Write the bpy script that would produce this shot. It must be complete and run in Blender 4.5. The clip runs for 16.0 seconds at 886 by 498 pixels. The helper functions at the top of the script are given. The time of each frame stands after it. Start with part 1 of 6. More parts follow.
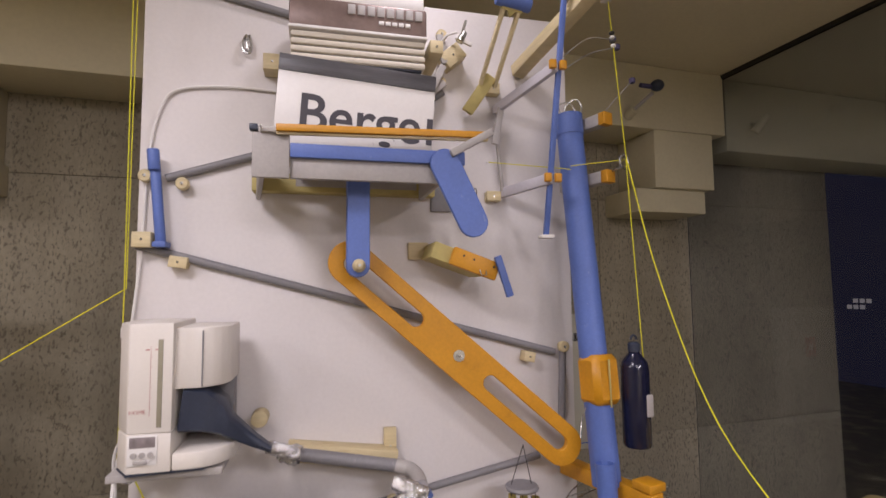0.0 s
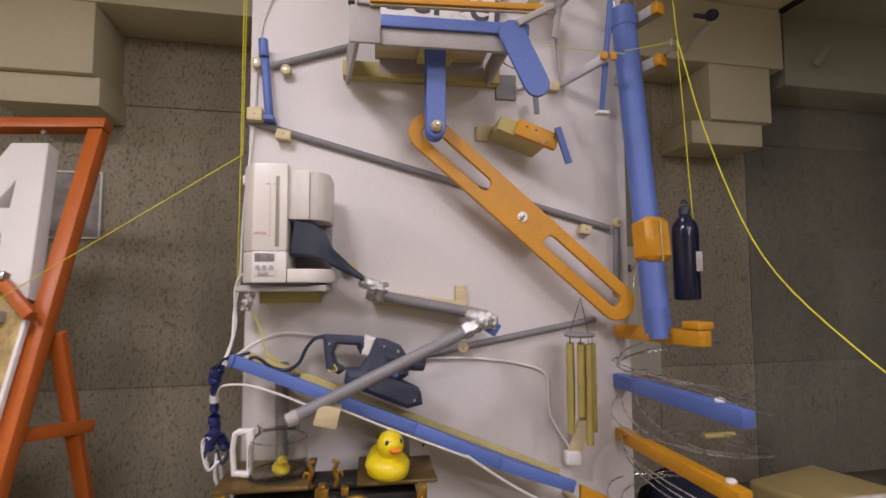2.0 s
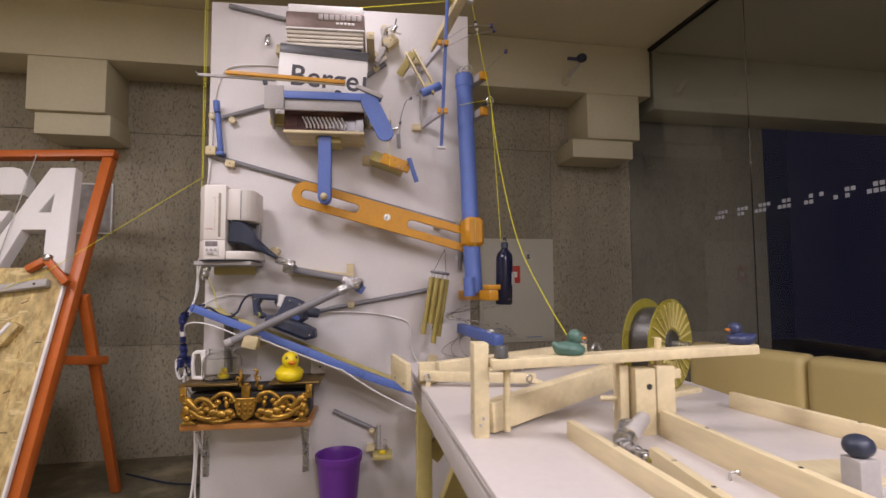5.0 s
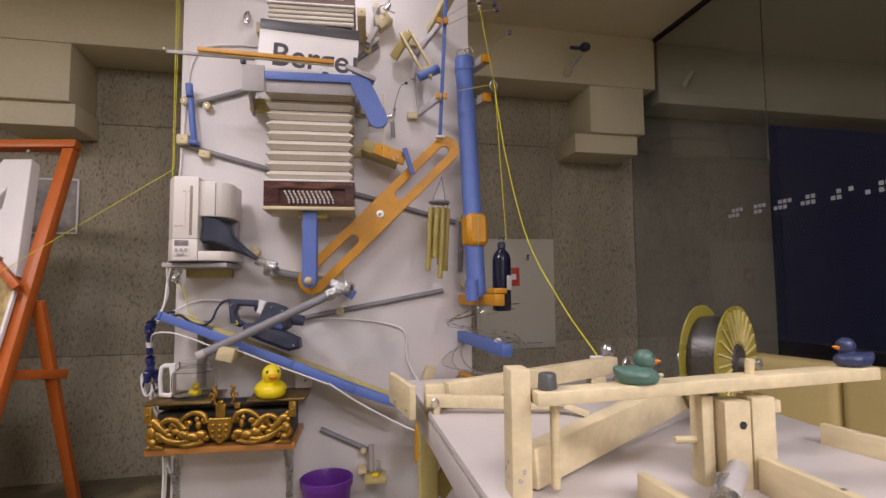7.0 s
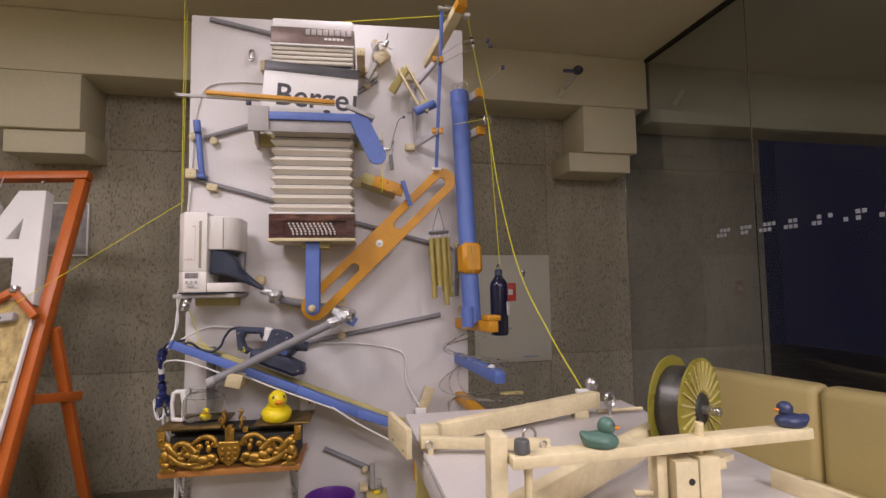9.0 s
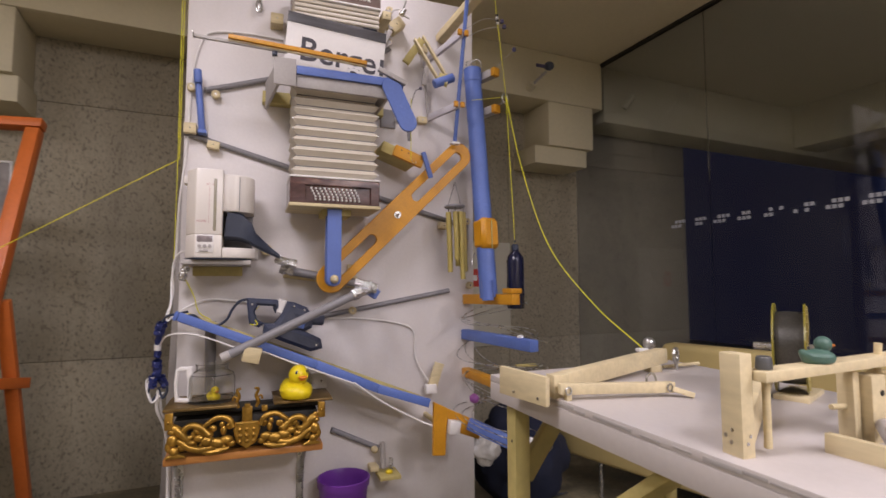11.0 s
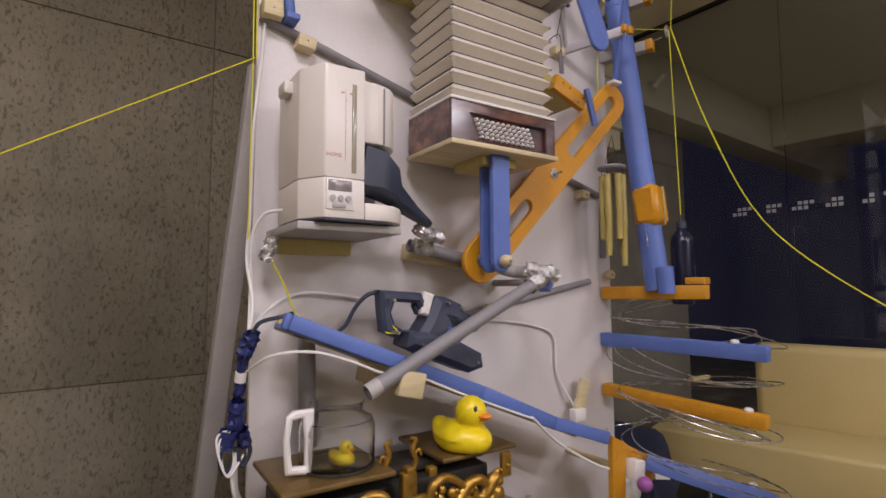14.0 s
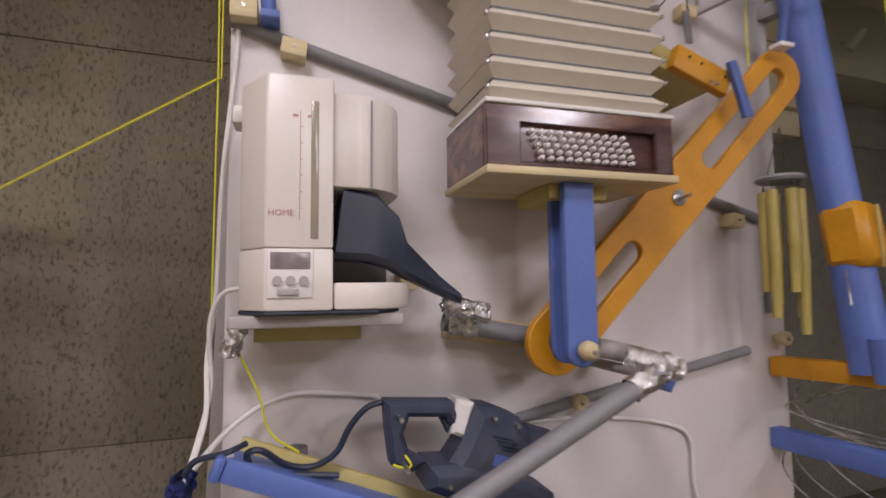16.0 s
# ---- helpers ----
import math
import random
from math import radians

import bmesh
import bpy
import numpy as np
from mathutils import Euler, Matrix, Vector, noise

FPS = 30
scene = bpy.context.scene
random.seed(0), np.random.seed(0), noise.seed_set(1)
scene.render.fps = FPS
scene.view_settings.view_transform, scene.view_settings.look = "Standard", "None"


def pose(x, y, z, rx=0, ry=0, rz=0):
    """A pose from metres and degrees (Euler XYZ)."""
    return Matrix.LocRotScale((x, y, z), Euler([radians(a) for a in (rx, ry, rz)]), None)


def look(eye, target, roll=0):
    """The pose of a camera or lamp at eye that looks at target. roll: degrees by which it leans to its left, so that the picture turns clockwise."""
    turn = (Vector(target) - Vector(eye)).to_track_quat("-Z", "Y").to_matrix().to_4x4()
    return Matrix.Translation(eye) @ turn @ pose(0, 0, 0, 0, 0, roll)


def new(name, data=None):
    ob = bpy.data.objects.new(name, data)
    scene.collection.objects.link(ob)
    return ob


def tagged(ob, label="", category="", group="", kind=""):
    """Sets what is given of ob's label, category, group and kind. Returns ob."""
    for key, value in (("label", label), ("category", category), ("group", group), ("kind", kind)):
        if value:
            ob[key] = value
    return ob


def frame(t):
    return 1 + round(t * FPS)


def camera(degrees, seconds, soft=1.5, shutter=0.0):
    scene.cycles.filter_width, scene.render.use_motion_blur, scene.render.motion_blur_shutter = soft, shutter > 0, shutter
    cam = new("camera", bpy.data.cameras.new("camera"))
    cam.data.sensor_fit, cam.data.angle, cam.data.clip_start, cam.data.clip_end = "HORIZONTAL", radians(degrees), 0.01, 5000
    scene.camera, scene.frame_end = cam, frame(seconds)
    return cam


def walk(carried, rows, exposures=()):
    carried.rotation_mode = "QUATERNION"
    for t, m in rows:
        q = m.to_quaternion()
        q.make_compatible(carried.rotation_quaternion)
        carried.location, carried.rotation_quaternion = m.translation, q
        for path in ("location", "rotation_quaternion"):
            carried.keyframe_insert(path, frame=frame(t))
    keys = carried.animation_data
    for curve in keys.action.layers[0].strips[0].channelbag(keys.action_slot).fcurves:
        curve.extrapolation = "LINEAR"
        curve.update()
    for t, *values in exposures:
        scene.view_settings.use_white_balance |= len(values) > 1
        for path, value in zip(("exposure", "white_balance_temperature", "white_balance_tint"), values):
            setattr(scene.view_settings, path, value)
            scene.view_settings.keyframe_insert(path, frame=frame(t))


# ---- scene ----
cam = camera(81.8, 16.0, 1.5, 0.35)
PATH = [
    (0, (-0.154, -1.5, 1.615), (0.315, 0.439, 1.767), -0.6),
    (0.5, (-0.135, -1.584, 1.532), (0.3, 0.363, 1.673), -0.0),
    (1, (-0.088, -1.331, 1.432), (0.305, 0.625, 1.565), -0.1),
    (1.5, (-0.161, -1.42, 1.379), (0.178, 0.545, 1.523), -0.1),
    (2, (-0.243, -1.647, 1.217), (0.036, 0.328, 1.363), -0.2),
    (2.5, (-0.215, -1.895, 1.183), (0.028, 0.085, 1.328), -0.3),
    (3, (-0.124, -2.12, 1.162), (0.113, -0.139, 1.301), -0.4),
    (3.5, (-0.012, -2.332, 1.148), (0.236, -0.352, 1.285), -0.3),
    (4, (0.061, -2.437, 1.147), (0.317, -0.458, 1.284), -0.3),
    (4.5, (0.115, -2.484, 1.153), (0.358, -0.503, 1.286), -0.3),
    (5, (0.189, -2.51, 1.125), (0.431, -0.529, 1.257), -0.3),
    (5.2, (0.218, -2.504, 1.119), (0.479, -0.525, 1.249), -0.3),
    (7.5, (0.163, -2.252, 1.138), (0.452, -0.278, 1.282), -0.5),
    (8, (0.184, -2.412, 1.212), (0.454, -0.436, 1.354), -0.5),
    (10.3, (0.058, -2.334, 1.25), (0.381, -0.365, 1.392), -0.9),
    (10.5, (-0.013, -2.319, 1.2), (0.339, -0.356, 1.349), -0.4),
    (11, (-0.358, -2.234, 1.128), (0.339, -0.365, 1.271), -0.1),
    (11.5, (-0.524, -2.263, 1.112), (0.425, -0.506, 1.222), 0.4),
    (12, (-0.602, -2.3, 1.051), (0.418, -0.585, 1.193), -0.2),
    (12.5, (-0.639, -2.326, 1.079), (0.404, -0.623, 1.199), 0.2),
    (13, (-0.647, -2.022, 1.068), (0.379, -0.311, 1.203), -0.0),
    (13.5, (-0.782, -1.627, 1.066), (0.235, 0.088, 1.222), -0.0),
    (14, (-0.898, -1.235, 1.091), (0.187, 0.439, 1.236), -0.2),
    (14.5, (-0.871, -1.019, 1.205), (0.247, 0.633, 1.35), -0.4),
    (15, (-0.653, -0.564, 1.287), (0.313, 1.182, 1.423), 0.3),
    (15.5, (-0.546, -0.679, 1.259), (0.148, 1.192, 1.395), 0.0),
    (16, (-0.517, -0.96, 1.256), (0.054, 0.95, 1.409), -0.6),
]
walk(cam, [(t, look(eye, target, roll)) for t, eye, target, roll in PATH], [(0, 0.0), (13.5, 0.0), (14.5, -0.08), (15, -0.18), (15.5, -0.24), (16, -0.14)])

# ---- world and lights ----
world = bpy.data.worlds.new("night")
scene.world = world
world.use_nodes = True
world.node_tree.nodes["Background"].inputs[0].default_value = (0.012, 0.016, 0.045, 1)
world.node_tree.nodes["Background"].inputs[1].default_value = 0.35


def lamp_and_fill_light(x, y, z, w, d, power, tint=(0.97, 0.895, 1.0)):
    data = bpy.data.lights.new("lamp_and_fill_light", "AREA")
    data.shape, data.size, data.size_y, data.energy, data.color = "RECTANGLE", w, d, power, tint
    ob = new("lamp_and_fill_light", data)
    ob.matrix_world = pose(x, y, z)
    return ob


# Third lamp is known by its reflection; the rest are unseen, added for brightness.
LAMPS_AND_FILLS = [(-1.0, -1.55, 31, 0.55), (0.1, -3.2, 28, 0.55), (0.13, -0.42, 4.0, 0.16), (-2.6, -1.5, 25, 0.55), (1.7, -3.5, 52, 0.55), (0.9, -4.9, 75, 0.55)]
for lx, ly, pw, lw in LAMPS_AND_FILLS:
    lamp_and_fill_light(lx, ly, 2.785, lw, lw, pw)


# ---- materials ----
def mat(name, color, rough=0.6, metal=0.0, var=0.12, scale=6.0, fine=60.0, bump=0.15, spec=0.5, stain=None, stain_amt=0.0, stretch=(1, 1, 1), dist=0.002):
    """Painted or raw surface: two scales of tone, fine relief."""
    m = bpy.data.materials.new(name)
    m.use_nodes = True
    nt = m.node_tree
    n, l = nt.nodes, nt.links
    b = n["Principled BSDF"]
    b.inputs["Roughness"].default_value, b.inputs["Metallic"].default_value = rough, metal
    b.inputs["Specular IOR Level"].default_value = spec
    tc = n.new("ShaderNodeTexCoord")
    mp = n.new("ShaderNodeMapping")
    mp.inputs["Scale"].default_value = stretch
    l.new(tc.outputs["Object"], mp.inputs[0])
    n1, n2 = n.new("ShaderNodeTexNoise"), n.new("ShaderNodeTexNoise")
    n1.inputs["Scale"].default_value, n2.inputs["Scale"].default_value = scale, fine
    n1.inputs["Detail"].default_value = n2.inputs["Detail"].default_value = 5
    l.new(mp.outputs[0], n1.inputs["Vector"]), l.new(mp.outputs[0], n2.inputs["Vector"])
    r1 = n.new("ShaderNodeValToRGB")
    r1.color_ramp.elements[0].position, r1.color_ramp.elements[1].position = 0.3, 0.72
    d = [max(0, c * (1 - var)) for c in color]
    u = [min(1, c * (1 + var * 0.7)) for c in color]
    r1.color_ramp.elements[0].color, r1.color_ramp.elements[1].color = (*d, 1), (*u, 1)
    l.new(n1.outputs[0], r1.inputs[0])
    mx = n.new("ShaderNodeMix")
    mx.data_type, mx.blend_type = "RGBA", "MULTIPLY"
    mx.inputs[0].default_value = var * 1.6
    r2 = n.new("ShaderNodeValToRGB")
    r2.color_ramp.elements[0].position, r2.color_ramp.elements[1].position = 0.35, 0.65
    r2.color_ramp.elements[0].color = (0.55, 0.55, 0.55, 1)
    l.new(n2.outputs[0], r2.inputs[0])
    l.new(r1.outputs[0], mx.inputs[6]), l.new(r2.outputs[0], mx.inputs[7])
    out = mx.outputs[2]
    if stain:
        n3 = n.new("ShaderNodeTexNoise")
        n3.inputs["Scale"].default_value, n3.inputs["Detail"].default_value = scale * 0.45, 8
        l.new(mp.outputs[0], n3.inputs["Vector"])
        r3 = n.new("ShaderNodeValToRGB")
        r3.color_ramp.elements[0].position, r3.color_ramp.elements[1].position = 0.5, 0.75
        r3.color_ramp.elements[0].color, r3.color_ramp.elements[1].color = (0, 0, 0, 1), (stain_amt,) * 3 + (1,)
        l.new(n3.outputs[0], r3.inputs[0])
        m3 = n.new("ShaderNodeMix")
        m3.data_type = "RGBA"
        m3.inputs[7].default_value = (*stain, 1)
        l.new(r3.outputs[0], m3.inputs[0]), l.new(out, m3.inputs[6])
        out = m3.outputs[2]
    l.new(out, b.inputs["Base Color"])
    rr = n.new("ShaderNodeMapRange")
    rr.inputs[3].default_value, rr.inputs[4].default_value = max(0.03, rough - 0.12), min(1, rough + 0.12)
    l.new(n1.outputs[0], rr.inputs[0]), l.new(rr.outputs[0], b.inputs["Roughness"])
    bp = n.new("ShaderNodeBump")
    bp.inputs["Strength"].default_value, bp.inputs["Distance"].default_value = bump, dist
    l.new(n2.outputs[0], bp.inputs["Height"]), l.new(bp.outputs[0], b.inputs["Normal"])
    return m


def glow(name, color, strength):
    m = bpy.data.materials.new(name)
    m.use_nodes = True
    b = m.node_tree.nodes["Principled BSDF"]
    b.inputs["Emission Color"].default_value, b.inputs["Emission Strength"].default_value = (*color, 1), strength
    b.inputs["Base Color"].default_value = (*color, 1)
    return m


def glass(name, color, rough=0.02, ior=1.45):
    m = bpy.data.materials.new(name)
    m.use_nodes = True
    b = m.node_tree.nodes["Principled BSDF"]
    b.inputs["Base Color"].default_value, b.inputs["Roughness"].default_value = (*color, 1), rough
    b.inputs["Transmission Weight"].default_value, b.inputs["IOR"].default_value = 1.0, ior
    return m


PANEL = mat("white_panel_paint", (0.70, 0.66, 0.645), 0.55, var=0.05, scale=2.2, fine=90, bump=0.12, stain=(0.52, 0.46, 0.42), stain_amt=0.35)
CONCRETE = mat("board_marked_concrete", (0.375, 0.33, 0.24), 0.85, var=0.14, scale=2.2, fine=55, bump=0.5, stain=(0.15, 0.13, 0.10), stain_amt=0.45, stretch=(1, 1, 0.6), dist=0.004)


def speckle(m, color, scale, lo, hi, amount, stretch):
    """Dark pits and flecks over a finished material."""
    nt = m.node_tree
    n, l = nt.nodes, nt.links
    b = n["Principled BSDF"]
    src = b.inputs["Base Color"].links[0].from_socket
    tc, mp, tex = n.new("ShaderNodeTexCoord"), n.new("ShaderNodeMapping"), n.new("ShaderNodeTexNoise")
    mp.inputs["Scale"].default_value = stretch
    tex.inputs["Scale"].default_value, tex.inputs["Detail"].default_value, tex.inputs["Roughness"].default_value = scale, 4, 0.65
    l.new(tc.outputs["Object"], mp.inputs[0]), l.new(mp.outputs[0], tex.inputs["Vector"])
    r = n.new("ShaderNodeValToRGB")
    r.color_ramp.elements[0].position, r.color_ramp.elements[1].position = lo, hi
    r.color_ramp.elements[0].color, r.color_ramp.elements[1].color = (0, 0, 0, 1), (amount, amount, amount, 1)
    l.new(tex.outputs[0], r.inputs[0])
    mx = n.new("ShaderNodeMix")
    mx.data_type = "RGBA"
    mx.inputs[7].default_value = (*color, 1)
    l.new(r.outputs[0], mx.inputs[0]), l.new(src, mx.inputs[6]), l.new(mx.outputs[2], b.inputs["Base Color"])


speckle(CONCRETE, (0.07, 0.06, 0.045), 85, 0.53, 0.63, 0.65, (1, 1, 0.5))
speckle(CONCRETE, (0.46, 0.41, 0.31), 75, 0.54, 0.68, 0.35, (1, 1, 0.5))
speckle(CONCRETE, (0.12, 0.10, 0.075), 16, 0.64, 0.72, 0.5, (1, 1, 0.35))
speckle(CONCRETE, (0.20, 0.175, 0.125), 1.6, 0.45, 0.75, 0.6, (1.6, 1, 0.35))
CREAM = mat("cream_wall_paint", (0.62, 0.56, 0.39), 0.7, var=0.06, scale=1.5, fine=50, bump=0.1)
CEIL = mat("ceiling_paint", (0.74, 0.66, 0.47), 0.8, var=0.06, scale=1.2, fine=50, bump=0.1)
FLOOR = mat("worn_floor", (0.17, 0.145, 0.09), 0.5, var=0.4, scale=9, fine=45, bump=0.3, stain=(0.46, 0.39, 0.25), stain_amt=0.8)
BLUE = mat("cornflower_blue_paint", (0.105, 0.17, 0.47), 0.5, var=0.10, scale=9, fine=120, bump=0.12)
ORANGE = mat("orange_yellow_paint", (0.61, 0.275, 0.010), 0.45, var=0.12, scale=9, fine=110, bump=0.12)
GREY = mat("grey_plastic_pipe", (0.23, 0.22, 0.23), 0.45, var=0.10, scale=10, fine=120, bump=0.08)
GREYP = mat("light_grey_painted_wood", (0.42, 0.39, 0.37), 0.6, var=0.10, scale=10, fine=120, bump=0.1)
WOOD = mat("pale_spruce", (0.64, 0.53, 0.31), 0.55, var=0.16, scale=4, fine=26, bump=0.15, stretch=(1, 1, 6))
WOODX = mat("pale_spruce_lengthwise", (0.64, 0.53, 0.31), 0.55, var=0.16, scale=4, fine=26, bump=0.15, stretch=(0.5, 5, 5))
YWOOD = mat("yellowed_wood", (0.52, 0.43, 0.16), 0.6, var=0.14, scale=6, fine=40, bump=0.15)
CASE = mat("cream_plastic", (0.73, 0.68, 0.62), 0.38, var=0.03, scale=4, fine=150, bump=0.03)
BLACK = mat("black_plastic", (0.028, 0.036, 0.062), 0.45, var=0.15, scale=12, fine=140, bump=0.1)
NAVY = mat("navy_tool_plastic", (0.045, 0.054, 0.092), 0.5, var=0.2, scale=14, fine=120, bump=0.15, stain=(0.16, 0.15, 0.14), stain_amt=0.3)
BROWN = mat("mottled_brown_celluloid", (0.12, 0.055, 0.05), 0.18, var=0.5, scale=14, fine=50, bump=0.02, stain=(0.40, 0.20, 0.12), stain_amt=0.8, stretch=(0.5, 1, 1.6))
PAPER = mat("cream_bellows_card", (0.66, 0.60, 0.50), 0.6, var=0.07, scale=8, fine=100, bump=0.1)
WHITE = mat("white_plastic", (0.76, 0.73, 0.70), 0.4, var=0.04, scale=6, fine=120, bump=0.04)
GOLD = mat("gold_painted_casting", (0.46, 0.26, 0.045), 0.34, metal=0.75, var=0.35, scale=20, fine=90, bump=0.25)
DARK = mat("dark_shadowed_iron", (0.03, 0.026, 0.02), 0.6, var=0.3)
FOIL = mat("crumpled_foil", (0.75, 0.74, 0.73), 0.22, metal=0.95, var=0.12, scale=40, fine=90, bump=1.0, dist=0.01)
STEEL = mat("zinc_steel", (0.55, 0.54, 0.52), 0.28, metal=0.9, var=0.12, scale=30, fine=120)
STRING = mat("fluorescent_yellow_cord", (0.72, 0.66, 0.02), 0.7, var=0.1, scale=80, fine=400)
PURPLE = mat("purple_plastic", (0.15, 0.035, 0.29), 0.4, var=0.08, scale=6, fine=100, bump=0.05)
DUCKY = mat("yellow_rubber", (0.78, 0.60, 0.01), 0.38, var=0.06, scale=10, fine=100, bump=0.04)
DUCKG = mat("green_grey_rubber", (0.075, 0.15, 0.115), 0.45, var=0.1, scale=10, fine=100, bump=0.05)
DUCKB = mat("dark_blue_rubber", (0.03, 0.04, 0.10), 0.4, var=0.1, scale=10, fine=100, bump=0.05)
BEAK = mat("orange_beak_paint", (0.75, 0.24, 0.02), 0.45, var=0.08)
BAMBOO = mat("bamboo", (0.42, 0.33, 0.09), 0.5, var=0.25, scale=14, fine=70, stretch=(1, 1, 0.3))
SOFA = mat("cream_leatherette", (0.52, 0.41, 0.175), 0.5, var=0.07, scale=3, fine=180, bump=0.15)
EASEL = mat("orange_red_painted_wood", (0.50, 0.12, 0.02), 0.4, var=0.12, scale=6, fine=70, bump=0.1)
TABLE = mat("white_painted_tabletop", (0.56, 0.515, 0.49), 0.5, var=0.05, scale=2, fine=70, bump=0.12, stain=(0.55, 0.47, 0.36), stain_amt=0.3)
OSB = mat("oriented_strand_board", (0.60, 0.45, 0.19), 0.6, var=0.35, scale=26, fine=60, bump=0.4, stretch=(1, 1, 0.45), stain=(0.38, 0.24, 0.08), stain_amt=0.5)
BOTTLE = mat("navy_enamel_bottle", (0.012, 0.013, 0.035), 0.15, var=0.1, scale=8, fine=60, bump=0.02)
PANE = glass("window_glass", (0.65, 0.67, 0.68), 0.0, 1.5)
CLEAR = glass("clear_glass", (0.96, 0.96, 0.94), 0.01)
CARD = mat("grey_white_metal_door", (0.52, 0.49, 0.40), 0.5, var=0.04, scale=3, fine=60)
# Near-black navy: the dark of night is put into the colour.
NIGHT = mat("night_darkened_goods", (0.012, 0.014, 0.04), 0.9, var=0.2, scale=1)
FARNIGHT = glow("night_distance", (0.010, 0.011, 0.030), 0.6)
LAMPM = glow("lamp_diffuser", (1.0, 0.95, 0.85), 2.5)
DOTS = mat("frosted_film", (0.40, 0.41, 0.44), 0.6, var=0.05)
RED = mat("red_label", (0.55, 0.05, 0.03), 0.5)
FADED = mat("faded_red_print", (0.50, 0.22, 0.20), 0.5)
MARBLE = mat("grey_stone", (0.12, 0.12, 0.12), 0.4, var=0.3, scale=40)

# ---- building helpers: everything is given in world metres ----
BASE = {}


def thing(name, label, category, at=(0, 0, 0), group="", kind="", turn=(0, 0, 0)):
    ob = new(name)
    m = pose(*at, *turn)
    ob.matrix_world = m
    ob.empty_display_size = 0.05
    BASE[ob] = m
    return tagged(ob, label, category, group, kind)


def mesh_of(name, bm, material, inverse=None, smooth=True):
    if inverse is not None:
        bm.transform(inverse)
    bmesh.ops.recalc_face_normals(bm, faces=bm.faces)
    me = bpy.data.meshes.new(name)
    bm.to_mesh(me)
    bm.free()
    for m in (material if isinstance(material, (list, tuple)) else [material]):
        me.materials.append(m)
    if smooth:
        for p in me.polygons:
            p.use_smooth = True
        me.set_sharp_from_angle(angle=radians(38))
    return me


def part(name, bm, material, parent, label="", smooth=True):
    ob = new(name, mesh_of(name, bm, material, BASE[parent].inverted(), smooth))
    ob.parent = parent
    BASE[ob] = BASE[parent]
    if label:
        ob["label"] = label
    return ob


def single(name, bm, material, label, category, group="", kind="", at=None, smooth=True):
    """A thing of one mesh; its origin lies at `at`."""
    m = Matrix.Translation(at) if at is not None else Matrix()
    ob = new(name, mesh_of(name, bm, material, m.inverted(), smooth))
    ob.matrix_world = m
    BASE[ob] = m
    return tagged(ob, label, category, group, kind)


def merge(bm, other, m=None):
    """Adds the geometry of a second bmesh, placed by m."""
    me = bpy.data.meshes.new("t")
    if m is not None:
        other.transform(m)
    other.to_mesh(me)
    other.free()
    bm.from_mesh(me)
    bpy.data.meshes.remove(me)
    return bm


def box(bm, x0, x1, y0, y1, z0, z1, bevel=0.003, m=None, seg=2):
    b = bmesh.new()
    bmesh.ops.create_cube(b, size=1)
    b.transform(Matrix.Translation(((x0 + x1) / 2, (y0 + y1) / 2, (z0 + z1) / 2)) @ Matrix.Diagonal((abs(x1 - x0), abs(y1 - y0), abs(z1 - z0), 1)))
    if bevel:
        bmesh.ops.bevel(b, geom=b.edges[:], offset=min(bevel, 0.4 * min(abs(x1 - x0), abs(y1 - y0), abs(z1 - z0))), segments=seg, affect="EDGES", profile=0.5)
    return merge(bm, b, m)


def frame_of(p, q):
    p, q = Vector(p), Vector(q)
    d = q - p
    return Matrix.Translation(p) @ d.to_track_quat("Z", "Y").to_matrix().to_4x4(), d.length


def bar(bm, p, q, w, d, bevel=0.003, twist=0):
    """A square bar from p to q; w across (level), d the other way."""
    p, q = Vector(p), Vector(q)
    z = (q - p).normalized()
    side = Vector((0, 1, 0)) if abs(z.y) < 0.9 else Vector((1, 0, 0))
    x = side.cross(z).normalized()
    y = z.cross(x)
    m = Matrix((x, y, z)).transposed().to_4x4()
    m = Matrix.Translation(p) @ m @ pose(0, 0, 0, 0, 0, twist)
    return box(bm, -w / 2, w / 2, -d / 2, d / 2, 0, (q - p).length, bevel, m)


def rod(bm, p, q, r, r2=None, seg=18, bevel=0.0):
    m, ln = frame_of(p, q)
    b = bmesh.new()
    bmesh.ops.create_cone(b, cap_ends=True, segments=seg, radius1=r, radius2=r if r2 is None else r2, depth=ln)
    b.transform(Matrix.Translation((0, 0, ln / 2)))
    if bevel:
        es = [e for e in b.edges if abs(e.verts[0].co.z - e.verts[1].co.z) < 1e-6]
        bmesh.ops.bevel(b, geom=es, offset=bevel, segments=2, affect="EDGES", profile=0.5)
    return merge(bm, b, m)


def pipe_hollow(bm, p, q, r, wall=0.003, seg=24):
    m, ln = frame_of(p, q)
    return lathe(bm, [(r - wall, 0), (r, 0), (r, ln), (r - wall, ln), (r - wall, 0)], seg, m)


def lathe(bm, profile, seg=24, m=None):
    """Turns (radius, height) points round z."""
    b = bmesh.new()
    rings = []
    for r, h in profile:
        rings.append([b.verts.new((max(r, 1e-5) * math.cos(2 * math.pi * i / seg), max(r, 1e-5) * math.sin(2 * math.pi * i / seg), h)) for i in range(seg)])
    for a, c in zip(rings, rings[1:]):
        for i in range(seg):
            b.faces.new((a[i], a[(i + 1) % seg], c[(i + 1) % seg], c[i]))
    bmesh.ops.remove_doubles(b, verts=b.verts, dist=2e-5)
    return merge(bm, b, m)


